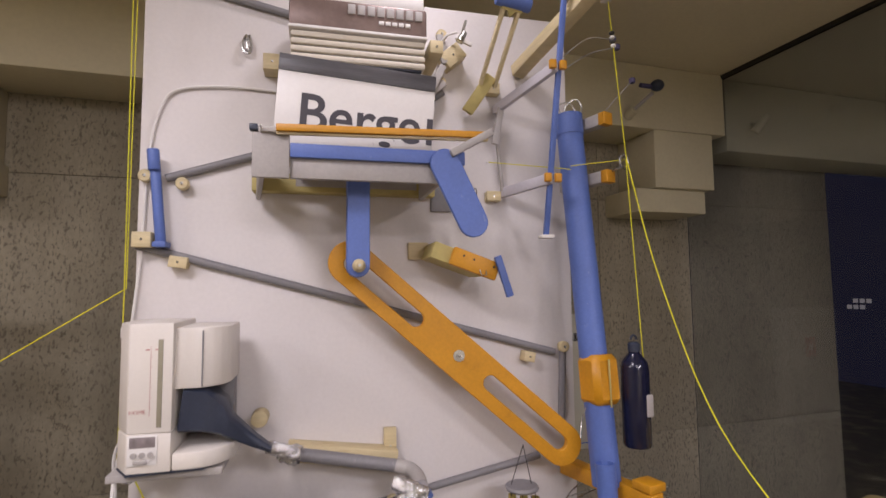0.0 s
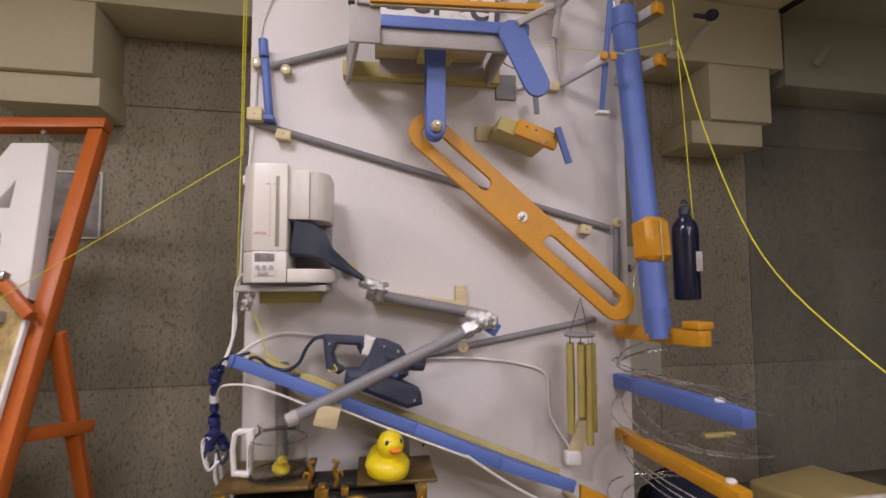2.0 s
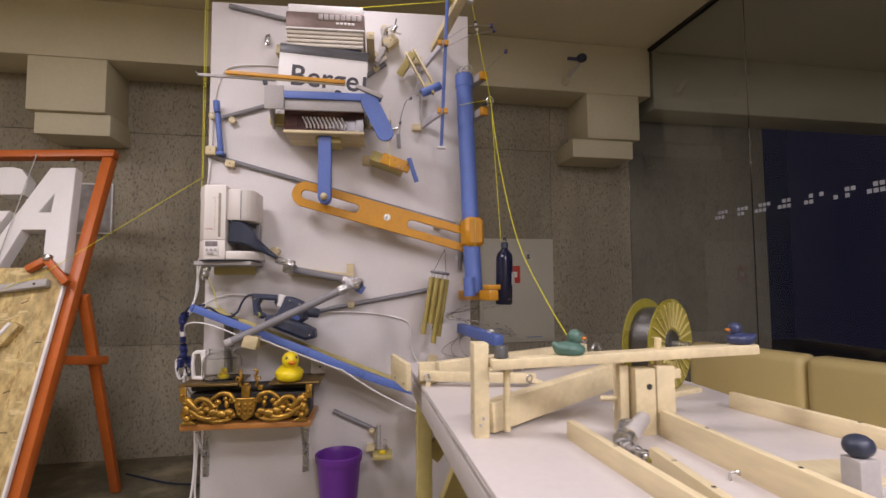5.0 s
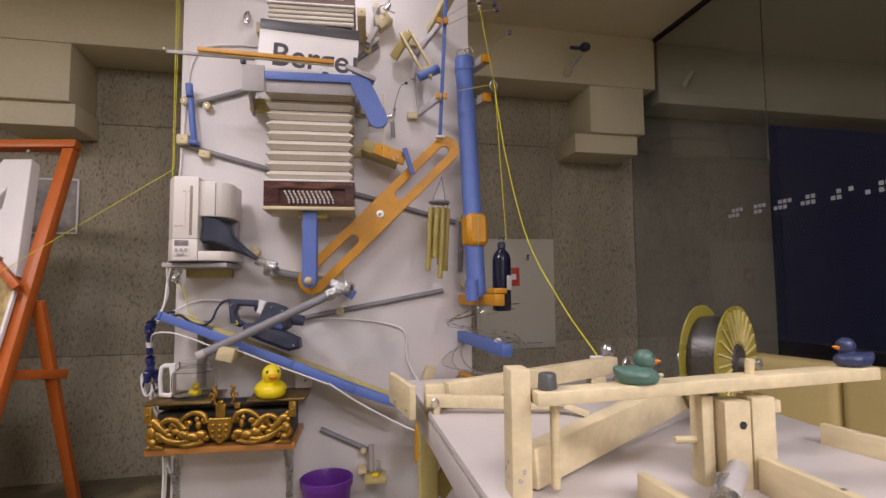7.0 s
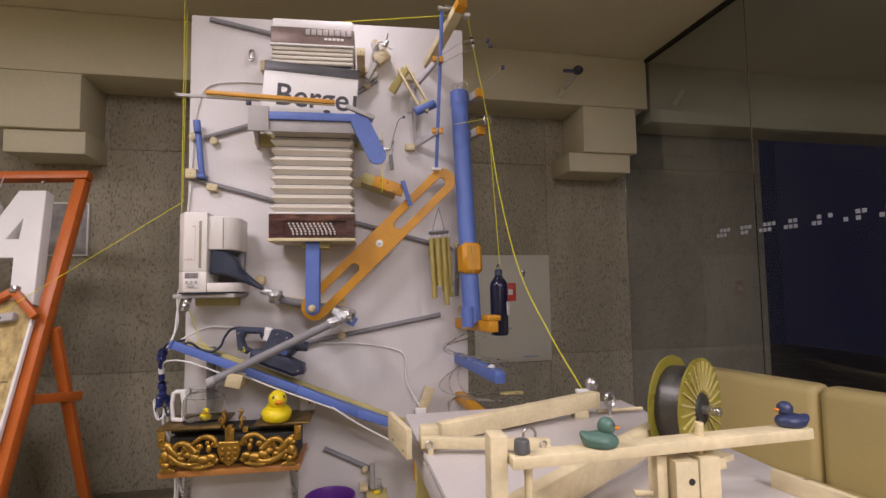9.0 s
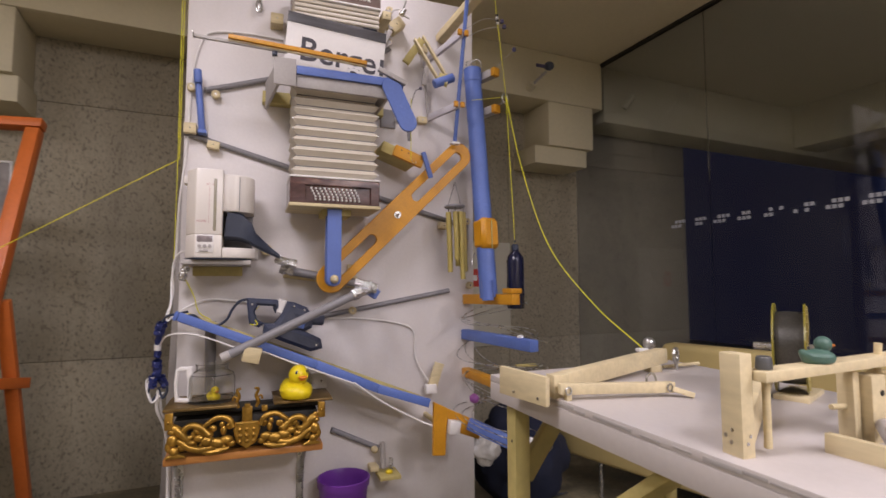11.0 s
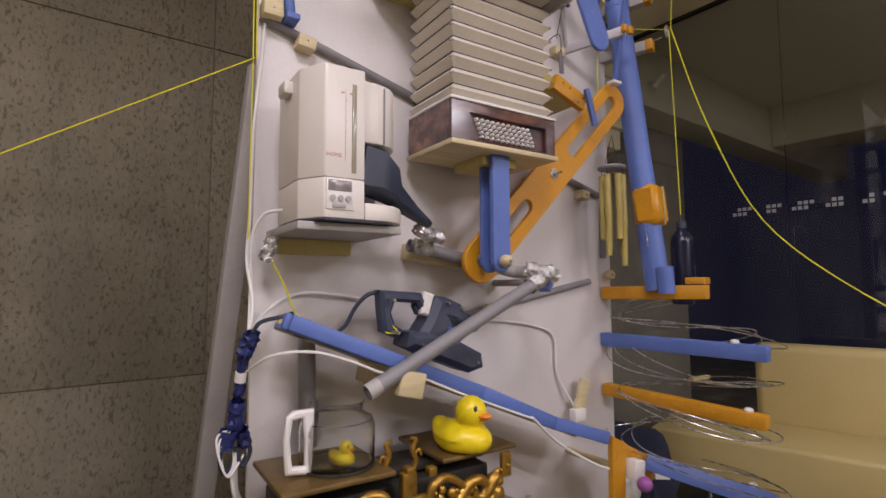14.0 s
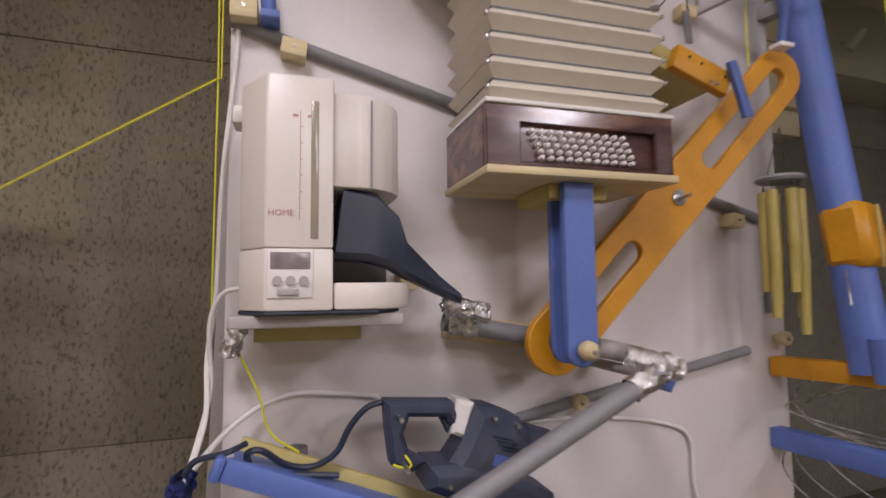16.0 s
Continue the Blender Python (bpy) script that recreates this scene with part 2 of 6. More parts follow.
def glide(points, step=6):
    """A smooth line through the points."""
    p = [Vector(v) for v in points]
    p = [2 * p[0] - p[1], *p, 2 * p[-1] - p[-2]]
    line = []
    for a, b, c, d in zip(p, p[1:], p[2:], p[3:]):
        for i in range(step):
            t = i / step
            line.append(0.5 * (2 * b + (c - a) * t + (2 * a - 5 * b + 4 * c - d) * t * t + (3 * b - a - 3 * c + d) * t ** 3))
    return line + [p[-2]]


def cord(bm, points, r, seg=6, step=6, smooth=True):
    """A round cord or tube swept along a line."""
    line = glide(points, step) if smooth and len(points) > 2 else [Vector(v) for v in points]
    rings, up = [], None
    for i, c in enumerate(line):
        d = (line[min(i + 1, len(line) - 1)] - line[max(i - 1, 0)]).normalized()
        if up is None:
            up = d.orthogonal().normalized()
        up = (up - d * up.dot(d)).normalized()
        side = d.cross(up)
        rad = r(i / (len(line) - 1)) if callable(r) else r
        rings.append([bm.verts.new(c + rad * (math.cos(2 * math.pi * k / seg) * up + math.sin(2 * math.pi * k / seg) * side)) for k in range(seg)])
    for a, b in zip(rings, rings[1:]):
        for k in range(seg):
            bm.faces.new((a[k], a[(k + 1) % seg], b[(k + 1) % seg], b[k]))
    bm.faces.new(rings[0]), bm.faces.new(rings[-1][::-1])
    return bm


def sheet(bm, outline, y0, y1, bevel=0.002, holes=(), m=None):
    """A board: outline (and holes) in x, z, from y0 to y1."""
    b = bmesh.new()
    loops = []
    for pts in (outline, *holes):
        vs = [b.verts.new((x, y0, z)) for x, z in pts]
        loops += [b.edges.new((vs[i], vs[(i + 1) % len(vs)])) for i in range(len(vs))]
    bmesh.ops.triangle_fill(b, use_beauty=True, use_dissolve=False, edges=loops)
    r = bmesh.ops.extrude_face_region(b, geom=b.faces[:])
    bmesh.ops.translate(b, verts=[v for v in r["geom"] if isinstance(v, bmesh.types.BMVert)], vec=(0, y1 - y0, 0))
    if bevel:
        bmesh.ops.recalc_face_normals(b, faces=b.faces)
        es = [e for e in b.edges if len(e.link_faces) == 2 and abs(e.link_faces[0].normal.dot(e.link_faces[1].normal)) < 0.3 and abs(e.verts[0].co.y - e.verts[1].co.y) < 1e-6]
        bmesh.ops.bevel(b, geom=es, offset=bevel, segments=1, affect="EDGES")
    return merge(bm, b, m)


def round_end(cx, cz, r, a0, a1, n=12):
    return [(cx + r * math.cos(radians(a0 + (a1 - a0) * i / n)), cz + r * math.sin(radians(a0 + (a1 - a0) * i / n))) for i in range(n + 1)]


def slot(x0, x1, r, n=10):
    """A long hole or strip with round ends along x."""
    return round_end(x1, 0, r, -90, 90, n) + round_end(x0, 0, r, 90, 270, n)


def ball(bm, c, r, s=(1, 1, 1), m=None, u=20, v=14):
    b = bmesh.new()
    bmesh.ops.create_uvsphere(b, u_segments=u, v_segments=v, radius=r)
    b.transform(Matrix.Translation(c) @ (m or Matrix()) @ Matrix.Diagonal((*s, 1)))
    return merge(bm, b)


N = bmesh.new

speckle(BROWN, (0.05, 0.02, 0.022), 9, 0.5, 0.62, 0.8, (0.6, 1, 1.5))
speckle(PANEL, (0.22, 0.18, 0.15), 30, 0.735, 0.76, 0.6, (1, 1, 1))
speckle(PANEL, (0.50, 0.45, 0.40), 3.2, 0.55, 0.8, 0.35, (1, 1, 0.5))
speckle(WOODX, (0.34, 0.22, 0.08), 7, 0.66, 0.72, 0.5, (0.3, 3, 3))
speckle(OSB, (0.30, 0.17, 0.05), 38, 0.56, 0.64, 0.7, (1, 1, 0.25))
speckle(OSB, (0.72, 0.58, 0.30), 30, 0.58, 0.66, 0.7, (0.3, 1, 1))
speckle(CASE, (0.50, 0.44, 0.36), 5, 0.60, 0.8, 0.35, (1, 1, 1))
speckle(BLUE, (0.20, 0.26, 0.50), 70, 0.66, 0.72, 0.5, (1, 1, 0.4))
speckle(ORANGE, (0.40, 0.17, 0.01), 26, 0.64, 0.74, 0.45, (1, 1, 0.6))
speckle(GREY, (0.36, 0.34, 0.32), 40, 0.66, 0.74, 0.5, (1, 1, 1))


# ---- the large structure ----
CEIL_Z, GX, WY = 2.865, 2.19, 1.10
ROOM = Matrix.Translation((0.05, 0.09, 0)) @ pose(0, 0, 0, 0, 0, 3.8)  # the room is turned a little against the board


def room_part(name, bm, material, parent, label="", smooth=True):
    bm.transform(ROOM)
    return part(name, bm, material, parent, label, smooth)


def room_single(name, bm, material, label, category):
    bm.transform(ROOM)
    return single(name, bm, material, label, category, kind="structure")


room_single("floor", box(N(), -5, 9, -6.5, 6, -0.12, 0, 0), FLOOR, "worn brown hard floor", "floor")
room_single("ceiling", box(N(), -5, 7, -6.5, 1.5, CEIL_Z, CEIL_Z + 0.12, 0), CEIL, "beige painted plaster ceiling", "ceiling")
wall = thing("wall_north", "grey-brown cast concrete wall with formwork joints", "wall", (0, WY, 0), kind="structure")
for zz0, zz1 in ((0.0, 0.723), (0.727, 2.138), (2.142, CEIL_Z)):
    for xx0, xx1 in ((-5, -3.204), (-3.2, -0.532), (-0.528, 1.523), (1.527, 3.45)):
        room_part("concrete_panel", box(N(), xx0, xx1, WY, WY + 0.2, zz0, zz1, 0.003), CONCRETE, wall)
room_part("joint_backing", box(N(), -5, 3.44, WY + 0.008, WY + 0.22, 0, CEIL_Z, 0), CONCRETE, wall)
room_single("wall_west", box(N(), -4.2, -4.0, -6.5, WY - 0.003, 0, CEIL_Z, 0), CREAM, "cream painted side wall", "wall")
room_single("wall_south", box(N(), -4.0, 2.1, -6.5, -6.3, 0, CEIL_Z, 0), CREAM, "cream painted wall", "wall")
beam = thing("ceiling_beam", "cream painted beam with stepped corbels along the concrete wall", "beam", (0, 0.75, 2.5), kind="structure")
room_part("beam_body", box(N(), -4.0, 2.183, 0.76, WY - 0.004, 2.495, CEIL_Z - 0.003, 0.006), CREAM, beam)
for c0, c1, l0, l1 in ((-1.905, -1.475, -1.873, -1.458), (1.675, 2.088, 1.575, 2.05)):
    room_part("corbel", box(N(), c0, c1, 0.765, WY - 0.003, 2.165, 2.4945, 0.006), CREAM, beam)
    room_part("corbel_lip", box(N(), l0, l1, 0.80, WY - 0.002, 2.03, 2.1645, 0.006), CREAM, beam)
room_part("outer_beam", box(N(), 2.24, 6.9, 0.8, WY - 0.004, 2.42, CEIL_Z - 0.003, 0.006), CREAM, beam, "dim beam outside the glass")
room_part("cross_beam", box(N(), 4.6, 5.0, -6.4, 0.79, 2.46, CEIL_Z - 0.003, 0.006), CREAM, beam, "dim beam outside the glass")
window = thing("window_1", "floor to ceiling glass wall with a row of frosted squares, dark night outside", "window", (GX, 0, 0), kind="structure")
for w0, w1 in ((-0.149, 1.09), (-2.4, -0.151), (-4.4, -2.406), (-6.3, -4.406)):
    g = room_part("pane", box(N(), GX - 0.005, GX + 0.005, w0, w1, 0.02, CEIL_Z - 0.02, 0), PANE, window, smooth=False)
    g.visible_shadow = False
room_part("window_head", box(N(), GX - 0.02, GX + 0.02, -6.3, 1.09, CEIL_Z - 0.02, CEIL_Z - 0.002, 0), DARK, window)
room_part("window_foot", box(N(), GX - 0.02, GX + 0.02, -6.3, 1.09, 0.001, 0.02, 0), DARK, window)
for gi in range(13):
    dots = N()
    yy = 0.14 - gi * 0.155
    for ox, oz in ((0, 0), (0.028, 0), (0.056, 0), (0.028, 0.028), (0.056, 0.028), (0.084, 0.028)):
        if (gi * 3 + int(ox * 100)) % 7 != 3:
            box(dots, GX - 0.0075, GX - 0.0055, yy - ox - 0.02, yy - ox, 1.500 + oz, 1.519 + oz, 0)
    room_part("frosted_squares", dots, DOTS, window, smooth=False)
room_single("night_backdrop", box(N(), 8.6, 8.7, -6.5, 6, 0, 6, 0), FARNIGHT, "dark blue night outside the glass", "backdrop")
# Faint shapes outside; their colour carries the night's darkness.
shelter = thing("outdoor_rack", "rack of stacked goods outside the glass, coloured night-dark", "rack", (5.2, -0.4, 0))
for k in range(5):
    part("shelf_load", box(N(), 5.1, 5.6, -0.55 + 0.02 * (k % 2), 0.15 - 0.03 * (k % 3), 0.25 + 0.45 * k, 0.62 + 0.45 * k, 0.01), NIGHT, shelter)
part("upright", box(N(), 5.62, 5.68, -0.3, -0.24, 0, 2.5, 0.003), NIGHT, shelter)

# ---- the machine's board ----
panel = thing("machine_board", "tall white painted board carrying the chain reaction machine", "board", (0, 0, 0))
part("board", box(N(), -0.625, 0.63, 0.0, 0.018, 0.0, 2.49, 0.003), PANEL, panel)
part("batten", box(N(), -0.60, -0.54, 0.0185, 0.08, 0.0, 2.45, 0.003), WOOD, panel)
part("batten", box(N(), 0.54, 0.60, 0.0185, 0.08, 0.0, 2.45, 0.003), WOOD, panel)
part("strut", bar(N(), (-0.605, 0.06, 1.64), (-0.70, 0.42, 0.02), 0.05, 0.05), GREYP, panel, "grey sloping back strut")


def on_board(name, bm, m, label, category, group=""):
    return single(name, bm, m, label, category, group)


# accordion: still upper half, falling lower half
AX0, AX1, AY0, AY1 = -0.232, 0.113, -0.245, -0.035
METAL = mat("brown_grey_grille_metal", (0.20, 0.14, 0.12), 0.4, metal=0.3, var=0.15, scale=10, fine=80)
acc = thing("accordion", "old button accordion with brown-grey grille case hung on the board", "accordion", (-0.06, -0.14, 2.2))
grille = part("treble_case", box(N(), AX0, AX1, AY0, AY1, 2.262, 2.337, 0.006), METAL, acc, "brown-grey metal grille case")
part("top_cap", box(N(), AX0 + 0.006, AX1 - 0.006, AY0 + 0.008, AY1, 2.3375, 2.375, 0.004), WHITE, acc, "white painted cap board")
part("trim_strip", box(N(), AX0 - 0.001, AX1 + 0.001, AY0 - 0.003, AY1, 2.256, 2.264, 0.002), WHITE, acc)
for k in range(8):
    kx = -0.09 + k * 0.0245
    part("register_key", box(N(), kx, kx + 0.019, AY0 - 0.004, AY0 + 0.004, 2.303, 2.329, 0.002), GREYP, grille)
for k in range(5):
    part("name_bar", box(N(), -0.012 + k * 0.017, 0.001 + k * 0.017, AY0 - 0.0035, AY0 + 0.002, 2.283, 2.293, 0.001), WHITE, grille)
for k in range(4):
    zz = 2.245 - k * 0.019
    fold = N()
    box(fold, AX0 + 0.004, AX1 - 0.004, AY0 + 0.004, AY1, zz - 0.0075, zz + 0.0075, 0.005)
    part("still_fold", fold, PAPER, acc)
    part("fold_shadow_band", box(N(), AX0 + 0.012, AX1 - 0.012, AY0 + 0.014, AY1, zz - 0.0115, zz - 0.0076, 0), BLACK, acc)
part("hidden_folds", box(N(), AX0 + 0.006, AX1 - 0.006, AY0 + 0.006, AY1, 2.07, 2.168, 0.004), PAPER, acc)

# lower half: bass case, base board, blue bar; it slides down
BZ = 2.06  # top of the bass case before the fall
drop = thing("accordion_bass_case", "mottled brown bass case with ivory buttons and a blue push bar", "accordion", (-0.06, -0.14, BZ))
cs = N()
sheet(cs, [(AX0, BZ - 0.098), (AX1, BZ - 0.098), (AX1, BZ), (AX0, BZ)], AY0 + 0.012, AY1, 0.004)
case = part("bass_case", cs, BROWN, drop)
px0, px1, pz0, pz1 = AX0 + 0.058, AX1 - 0.036, BZ - 0.09, BZ - 0.028
fr = N()
sheet(fr, [(AX0, BZ - 0.098), (AX1, BZ - 0.098), (AX1, BZ), (AX0, BZ)], AY0, AY0 + 0.0115, 0.002, [[(px0, pz0), (px1, pz0), (px1, pz1), (px0, pz1)]])
part("button_frame", fr, BROWN, drop)
part("top_trim", box(N(), AX0 - 0.002, AX1 + 0.002, AY0 - 0.003, AY1, BZ + 0.0005, BZ + 0.008, 0.002), WHITE, drop)
for r in range(5):
    for c in range(11):
        bx = px0 + 0.021 + c * 0.0168 + r * 0.0052 - (0.004 if r == 4 else 0)
        bz = pz1 - 0.011 - r * 0.0105
        b = N()
        lathe(b, [(0, 0.012), (0.0025, 0.0115), (0.0042, 0.009), (0.0042, 0)], 10, Matrix.Translation((bx, AY0 + 0.0115, bz)) @ pose(0, 0, 0, 90, 0, 0))
        part("button", b, WHITE, case)
part("base_board", box(N(), AX0 - 0.003, AX1 + 0.003, AY0 - 0.008, AY1 + 0.005, BZ - 0.112, BZ - 0.0985, 0.003), WOODX, drop, "pale wooden base board")
part("cross_block", box(N(), -0.104, 0.008, -0.200, -0.07, BZ - 0.137, BZ - 0.1125, 0.002), YWOOD, drop)
for yb0, yb1, nm in ((-0.222, -0.205, "front"), (-0.176, -0.162, "rear")):
    sb = N()
    z1 = BZ - 0.1125
    sheet(sb, [(-0.088, z1)] + round_end(-0.060, 1.672, 0.028, 180, 360) + [(-0.032, z1)], yb0, yb1, 0.002)
    part("push_bar", sb, BLUE, drop, "blue painted plywood bar")
kn = N()
lathe(kn, [(0, 0.03), (0.009, 0.029), (0.015, 0.022), (0.0165, 0.012), (0.014, 0.003), (0.0, 0.0)], 20, Matrix.Translation((-0.060, -0.2225, 1.672)) @ pose(0, 0, 0, 90, 0, 0))
part("wooden_knob", kn, WOOD, drop, "turned pale wooden knob")
part("pin", rod(N(), (-0.060, -0.2225, 1.672), (-0.060, -0.10, 1.672), 0.007), STEEL, drop)
part("pin_tip", rod(N(), (-0.060, -0.262, 1.672), (-0.060, -0.25, 1.672), 0.0035), STEEL, drop)

# bellows folds, each a rigid pleat that sinks with the case
FOLDS = 15
folds = []
for k in range(FOLDS):
    f = thing("bellows_fold", "cream card bellows pleat of the accordion", "bellows", (-0.06, -0.14, 2.05), "bellows pleats")
    hh = 0.0205
    b = N()
    rings = []
    for z, i in ((-hh, 0.019), (-hh * 0.86, 0.018), (0, 0.0), (hh * 0.86, 0.018), (hh, 0.019)):
        x0, x1, y0, y1 = AX0 + 0.004 + i, AX1 - 0.004 - i, AY0 + 0.004 + i, AY1 - i * 0.4
        rings.append([b.verts.new((x, y, 2.05 + z)) for x, y in ((x0, y0), (x1, y0), (x1, y1), (x0, y1))])
    for p, q in zip(rings, rings[1:]):
        for i in range(4):
            b.faces.new((p[i], p[(i + 1) % 4], q[(i + 1) % 4], q[i]))
    b.faces.new(rings[0]), b.faces.new(rings[-1][::-1])
    part("pleat", b, PAPER, f, smooth=False)
    for cx in (AX0 + 0.004, AX1 - 0.004):
        s = 1 if cx < 0 else -1
        sk = box(N(), *sorted((cx - 0.001 * s, cx + 0.006 * s)), AY0 + 0.0035, AY0 + 0.012, 2.05 - 0.003, 2.05 + 0.003, 0.001)
        part("metal_corner", sk, STEEL, f)
    # Black strip in the valley puts in the shade between neighbouring pleats.
    part("valley_shade", box(N(), AX0 + 0.0195, AX1 - 0.0195, AY0 + 0.0205, AY1 - 0.01, 2.05 - hh - 0.0016, 2.05 - hh + 0.0006, 0), BLACK, f, "black strip standing in for shade between pleats")
    folds.append(f)

# sign over the bellows
sign = thing("name_board", "white sign board with large dark letters and grey tape band", "sign", (-0.066, -0.252, 2.06), turn=(0, 4, 0))
SM = BASE[sign]
part("board", box(N(), -0.192, 0.192, -0.004, 0.004, -0.13, 0.108, 0.001, SM), WHITE, sign)
TAPE = mat("dark_grey_cloth_tape", (0.075, 0.07, 0.075), 0.4, var=0.3, scale=14, fine=60, bump=0.4, stretch=(0.3, 1, 3))
part("tape_band", box(N(), -0.1925, 0.1925, -0.0065, -0.0042, 0.068, 0.1085, 0.0005, SM), TAPE, sign, "dark grey cloth tape")
part("tape_band_rear", box(N(), -0.1925, 0.1925, 0.0042, 0.0065, 0.068, 0.1085, 0.0005, SM), TAPE, sign)
INK = mat("dark_grey_print", (0.055, 0.05, 0.06), 0.6, var=0.08)


def lettering(text, size, x, z, y, m, material, parent, bold=0.0, depth=0.0006):
    cu = bpy.data.curves.new("lettering", "FONT")
    cu.body, cu.size, cu.extrude, cu.offset, cu.resolution_u = text, size, depth, bold, 4
    tmp = new("lettering", cu)
    me = tmp.to_mesh()
    b = N()
    b.from_mesh(me)
    tmp.to_mesh_clear()
    bpy.data.objects.remove(tmp)
    b.transform(m @ pose(x, y, z, 90, 0, 0))
    return part("lettering", b, material, parent, smooth=False)


lettering("Berge", 0.130, -0.142, -0.072, -0.0048, SM, INK, sign, 0.0016)
part("letter_stem", box(N(), 0.176, 0.191, -0.0054, -0.0042, -0.072, -0.004, 0, SM), INK, sign)

# trough that held the bass case
trough = thing("release_box", "grey painted wooden box with a blue front strip under the sign", "box", (-0.06, -0.15, 1.93))
lp = N()
sheet(lp, [(0, 0), (0.29, 0.015), (0.29, 0.10), (0.0, 0.115)], 0, 0.012, 0.002, m=Matrix.Translation((-0.325, -0.03, 1.862)) @ pose(0, 0, 0, 0, 0, -82))
part("side_plate", lp, GREYP, trough)
part("front_cheek", box(N(), -0.302, -0.222, -0.318, -0.306, 1.865, 1.968, 0.002), GREYP, trough)
part("front_strip", box(N(), -0.221, 0.19, -0.318, -0.306, 1.914, 1.946, 0.002), BLUE, trough, "blue painted strip")
part("lower_rail", box(N(), -0.221, 0.13, -0.305, -0.29, 1.868, 1.92, 0.002), GREYP, trough)
part("side_plate", box(N(), 0.125, 0.137, -0.30, -0.05, 1.87, 1.94, 0.002), GREYP, trough)
part("wall_batten", box(N(), -0.335, 0.175, -0.045, 0.0, 1.885, 1.935, 0.002), YWOOD, trough, "yellowed wooden batten")
part("rear_plate", box(N(), -0.22, 0.12, -0.046, -0.03, 1.9, 1.98, 0.001), GREYP, trough)
part("dark_latch", box(N(), -0.308, -0.29, -0.325, -0.305, 1.969, 1.984, 0.002), BLACK, trough)
fl = N()
sheet(fl, slot(0.0, 0.155, 0.037), -0.006, 0.006, 0.002, m=Matrix.Translation((0.138, -0.325, 1.912)) @ pose(0, 0, 0, 0, 64, 0))
part("flap", fl, BLUE, trough, "blue flap with a round end")

ost = thing("orange_slide_stick", "orange painted slat resting across the release box", "stick", (0, -0.335, 2.0))
part("slat", bar(N(), (-0.25, -0.335, 1.974), (0.245, -0.335, 1.986), 0.016, 0.012, 0.002), ORANGE, ost)
part("light_edge", bar(N(), (-0.25, -0.327, 1.963), (0.245, -0.327, 1.975), 0.005, 0.010, 0.001), WOODX, ost)
gst = thing("grey_slide_stick", "thin grey painted slat of the release box", "stick", (0, -0.345, 1.985))
part("slat", bar(N(), (-0.285, -0.322, 1.972), (0.03, -0.322, 1.974), 0.012, 0.012, 0.002), GREYP, gst)
part("nail", rod(N(), (-0.282, -0.35, 1.973), (-0.282, -0.30, 1.973), 0.002), STEEL, gst)
arm = thing("swing_catch", "short grey wooden swing arm of the release box", "arm", (0.195, -0.335, 1.925))
part("arm", bar(N(), (0.195, -0.335, 1.925), (0.195, -0.335, 2.045), 0.018, 0.018, 0.002), GREYP, arm)

# orange lever with two slots
LP = (0.218, -0.125, 1.43)
lever = thing("slotted_lever", "long orange painted plywood lever with two slots on a bolt", "lever", LP)
lv = N()
hole = lambda a, b: [(x + LP[0], z + LP[2]) for x, z in slot(a, b, 0.021)][::-1]
sheet(lv, [(x + LP[0], z + LP[2]) for x, z in slot(-0.388, 0.40, 0.058, 16)], -0.134, -0.116, 0.002, [hole(-0.383, -0.155), hole(0.12, 0.39)])
part("lever_arm", lv, ORANGE, lever)
bt = N()
rod(bt, (LP[0], -0.137, LP[2]), (LP[0], -0.135, LP[2]), 0.016)
rod(bt, (LP[0], -0.145, LP[2]), (LP[0], -0.137, LP[2]), 0.009, seg=6)
rod(bt, (LP[0], -0.165, LP[2]), (LP[0], -0.145, LP[2]), 0.004)
part("bolt", bt, STEEL, lever, "zinc bolt with washer and nut")
part("spacer", rod(N(), (LP[0], -0.1155, LP[2]), (LP[0], -0.001, LP[2]), 0.012), GREYP, lever)

# bamboo chime hung from the lever's end
CH = (0.397, -0.14, 1.18)
chime = thing("bamboo_chime", "bamboo wind chime hanging by thread from the lever", "wind chime", CH)
part("thread", cord(N(), [CH, (CH[0] - 0.035, -0.135, CH[2] - 0.105)], 0.0012, 5), DARK, chime)
part("thread", cord(N(), [CH, (CH[0] + 0.02, -0.145, CH[2] - 0.105)], 0.0012, 5), DARK, chime)
cap = N()
lathe(cap, [(0, 0), (0.043, 0), (0.047, 0.006), (0.043, 0.012), (0, 0.012)], 20, Matrix.Translation((CH[0] - 0.006, -0.14, CH[2] - 0.118)))
part("cap_disc", cap, GREY, chime, "weathered grey wooden disc")
for k, (dx, dy, ln) in enumerate(((-0.036, -0.01, 0.20), (-0.012, -0.034, 0.16), (0.014, -0.03, 0.225), (0.036, -0.008, 0.20), (0.016, 0.028, 0.18), (-0.02, 0.024, 0.16))):
    tb = N()
    x, y, z1 = CH[0] - 0.006 + dx, -0.14 + dy, CH[2] - 0.138
    ln *= 1.32
    m = Matrix.Translation((x, y, z1 - ln))
    hgt = ln
    b = N()
    lathe(b, [(0.0085, 0), (0.0115, 0), (0.011, hgt * 0.45), (0.0125, hgt * 0.5), (0.011, hgt * 0.55), (0.011, hgt), (0.0085, hgt), (0.0085, 0.0)], 14, m)
    for vv in b.verts:
        if vv.co.z < z1 - ln * 0.6 and vv.co.y < y - 0.002:
            vv.co.y += 0.006
    part("bamboo_tube", b, BAMBOO, chime)
    part("thread", cord(N(), [(x, y, z1 - 0.01), (x, y, CH[2] - 0.116)], 0.001, 5), DARK, chime)


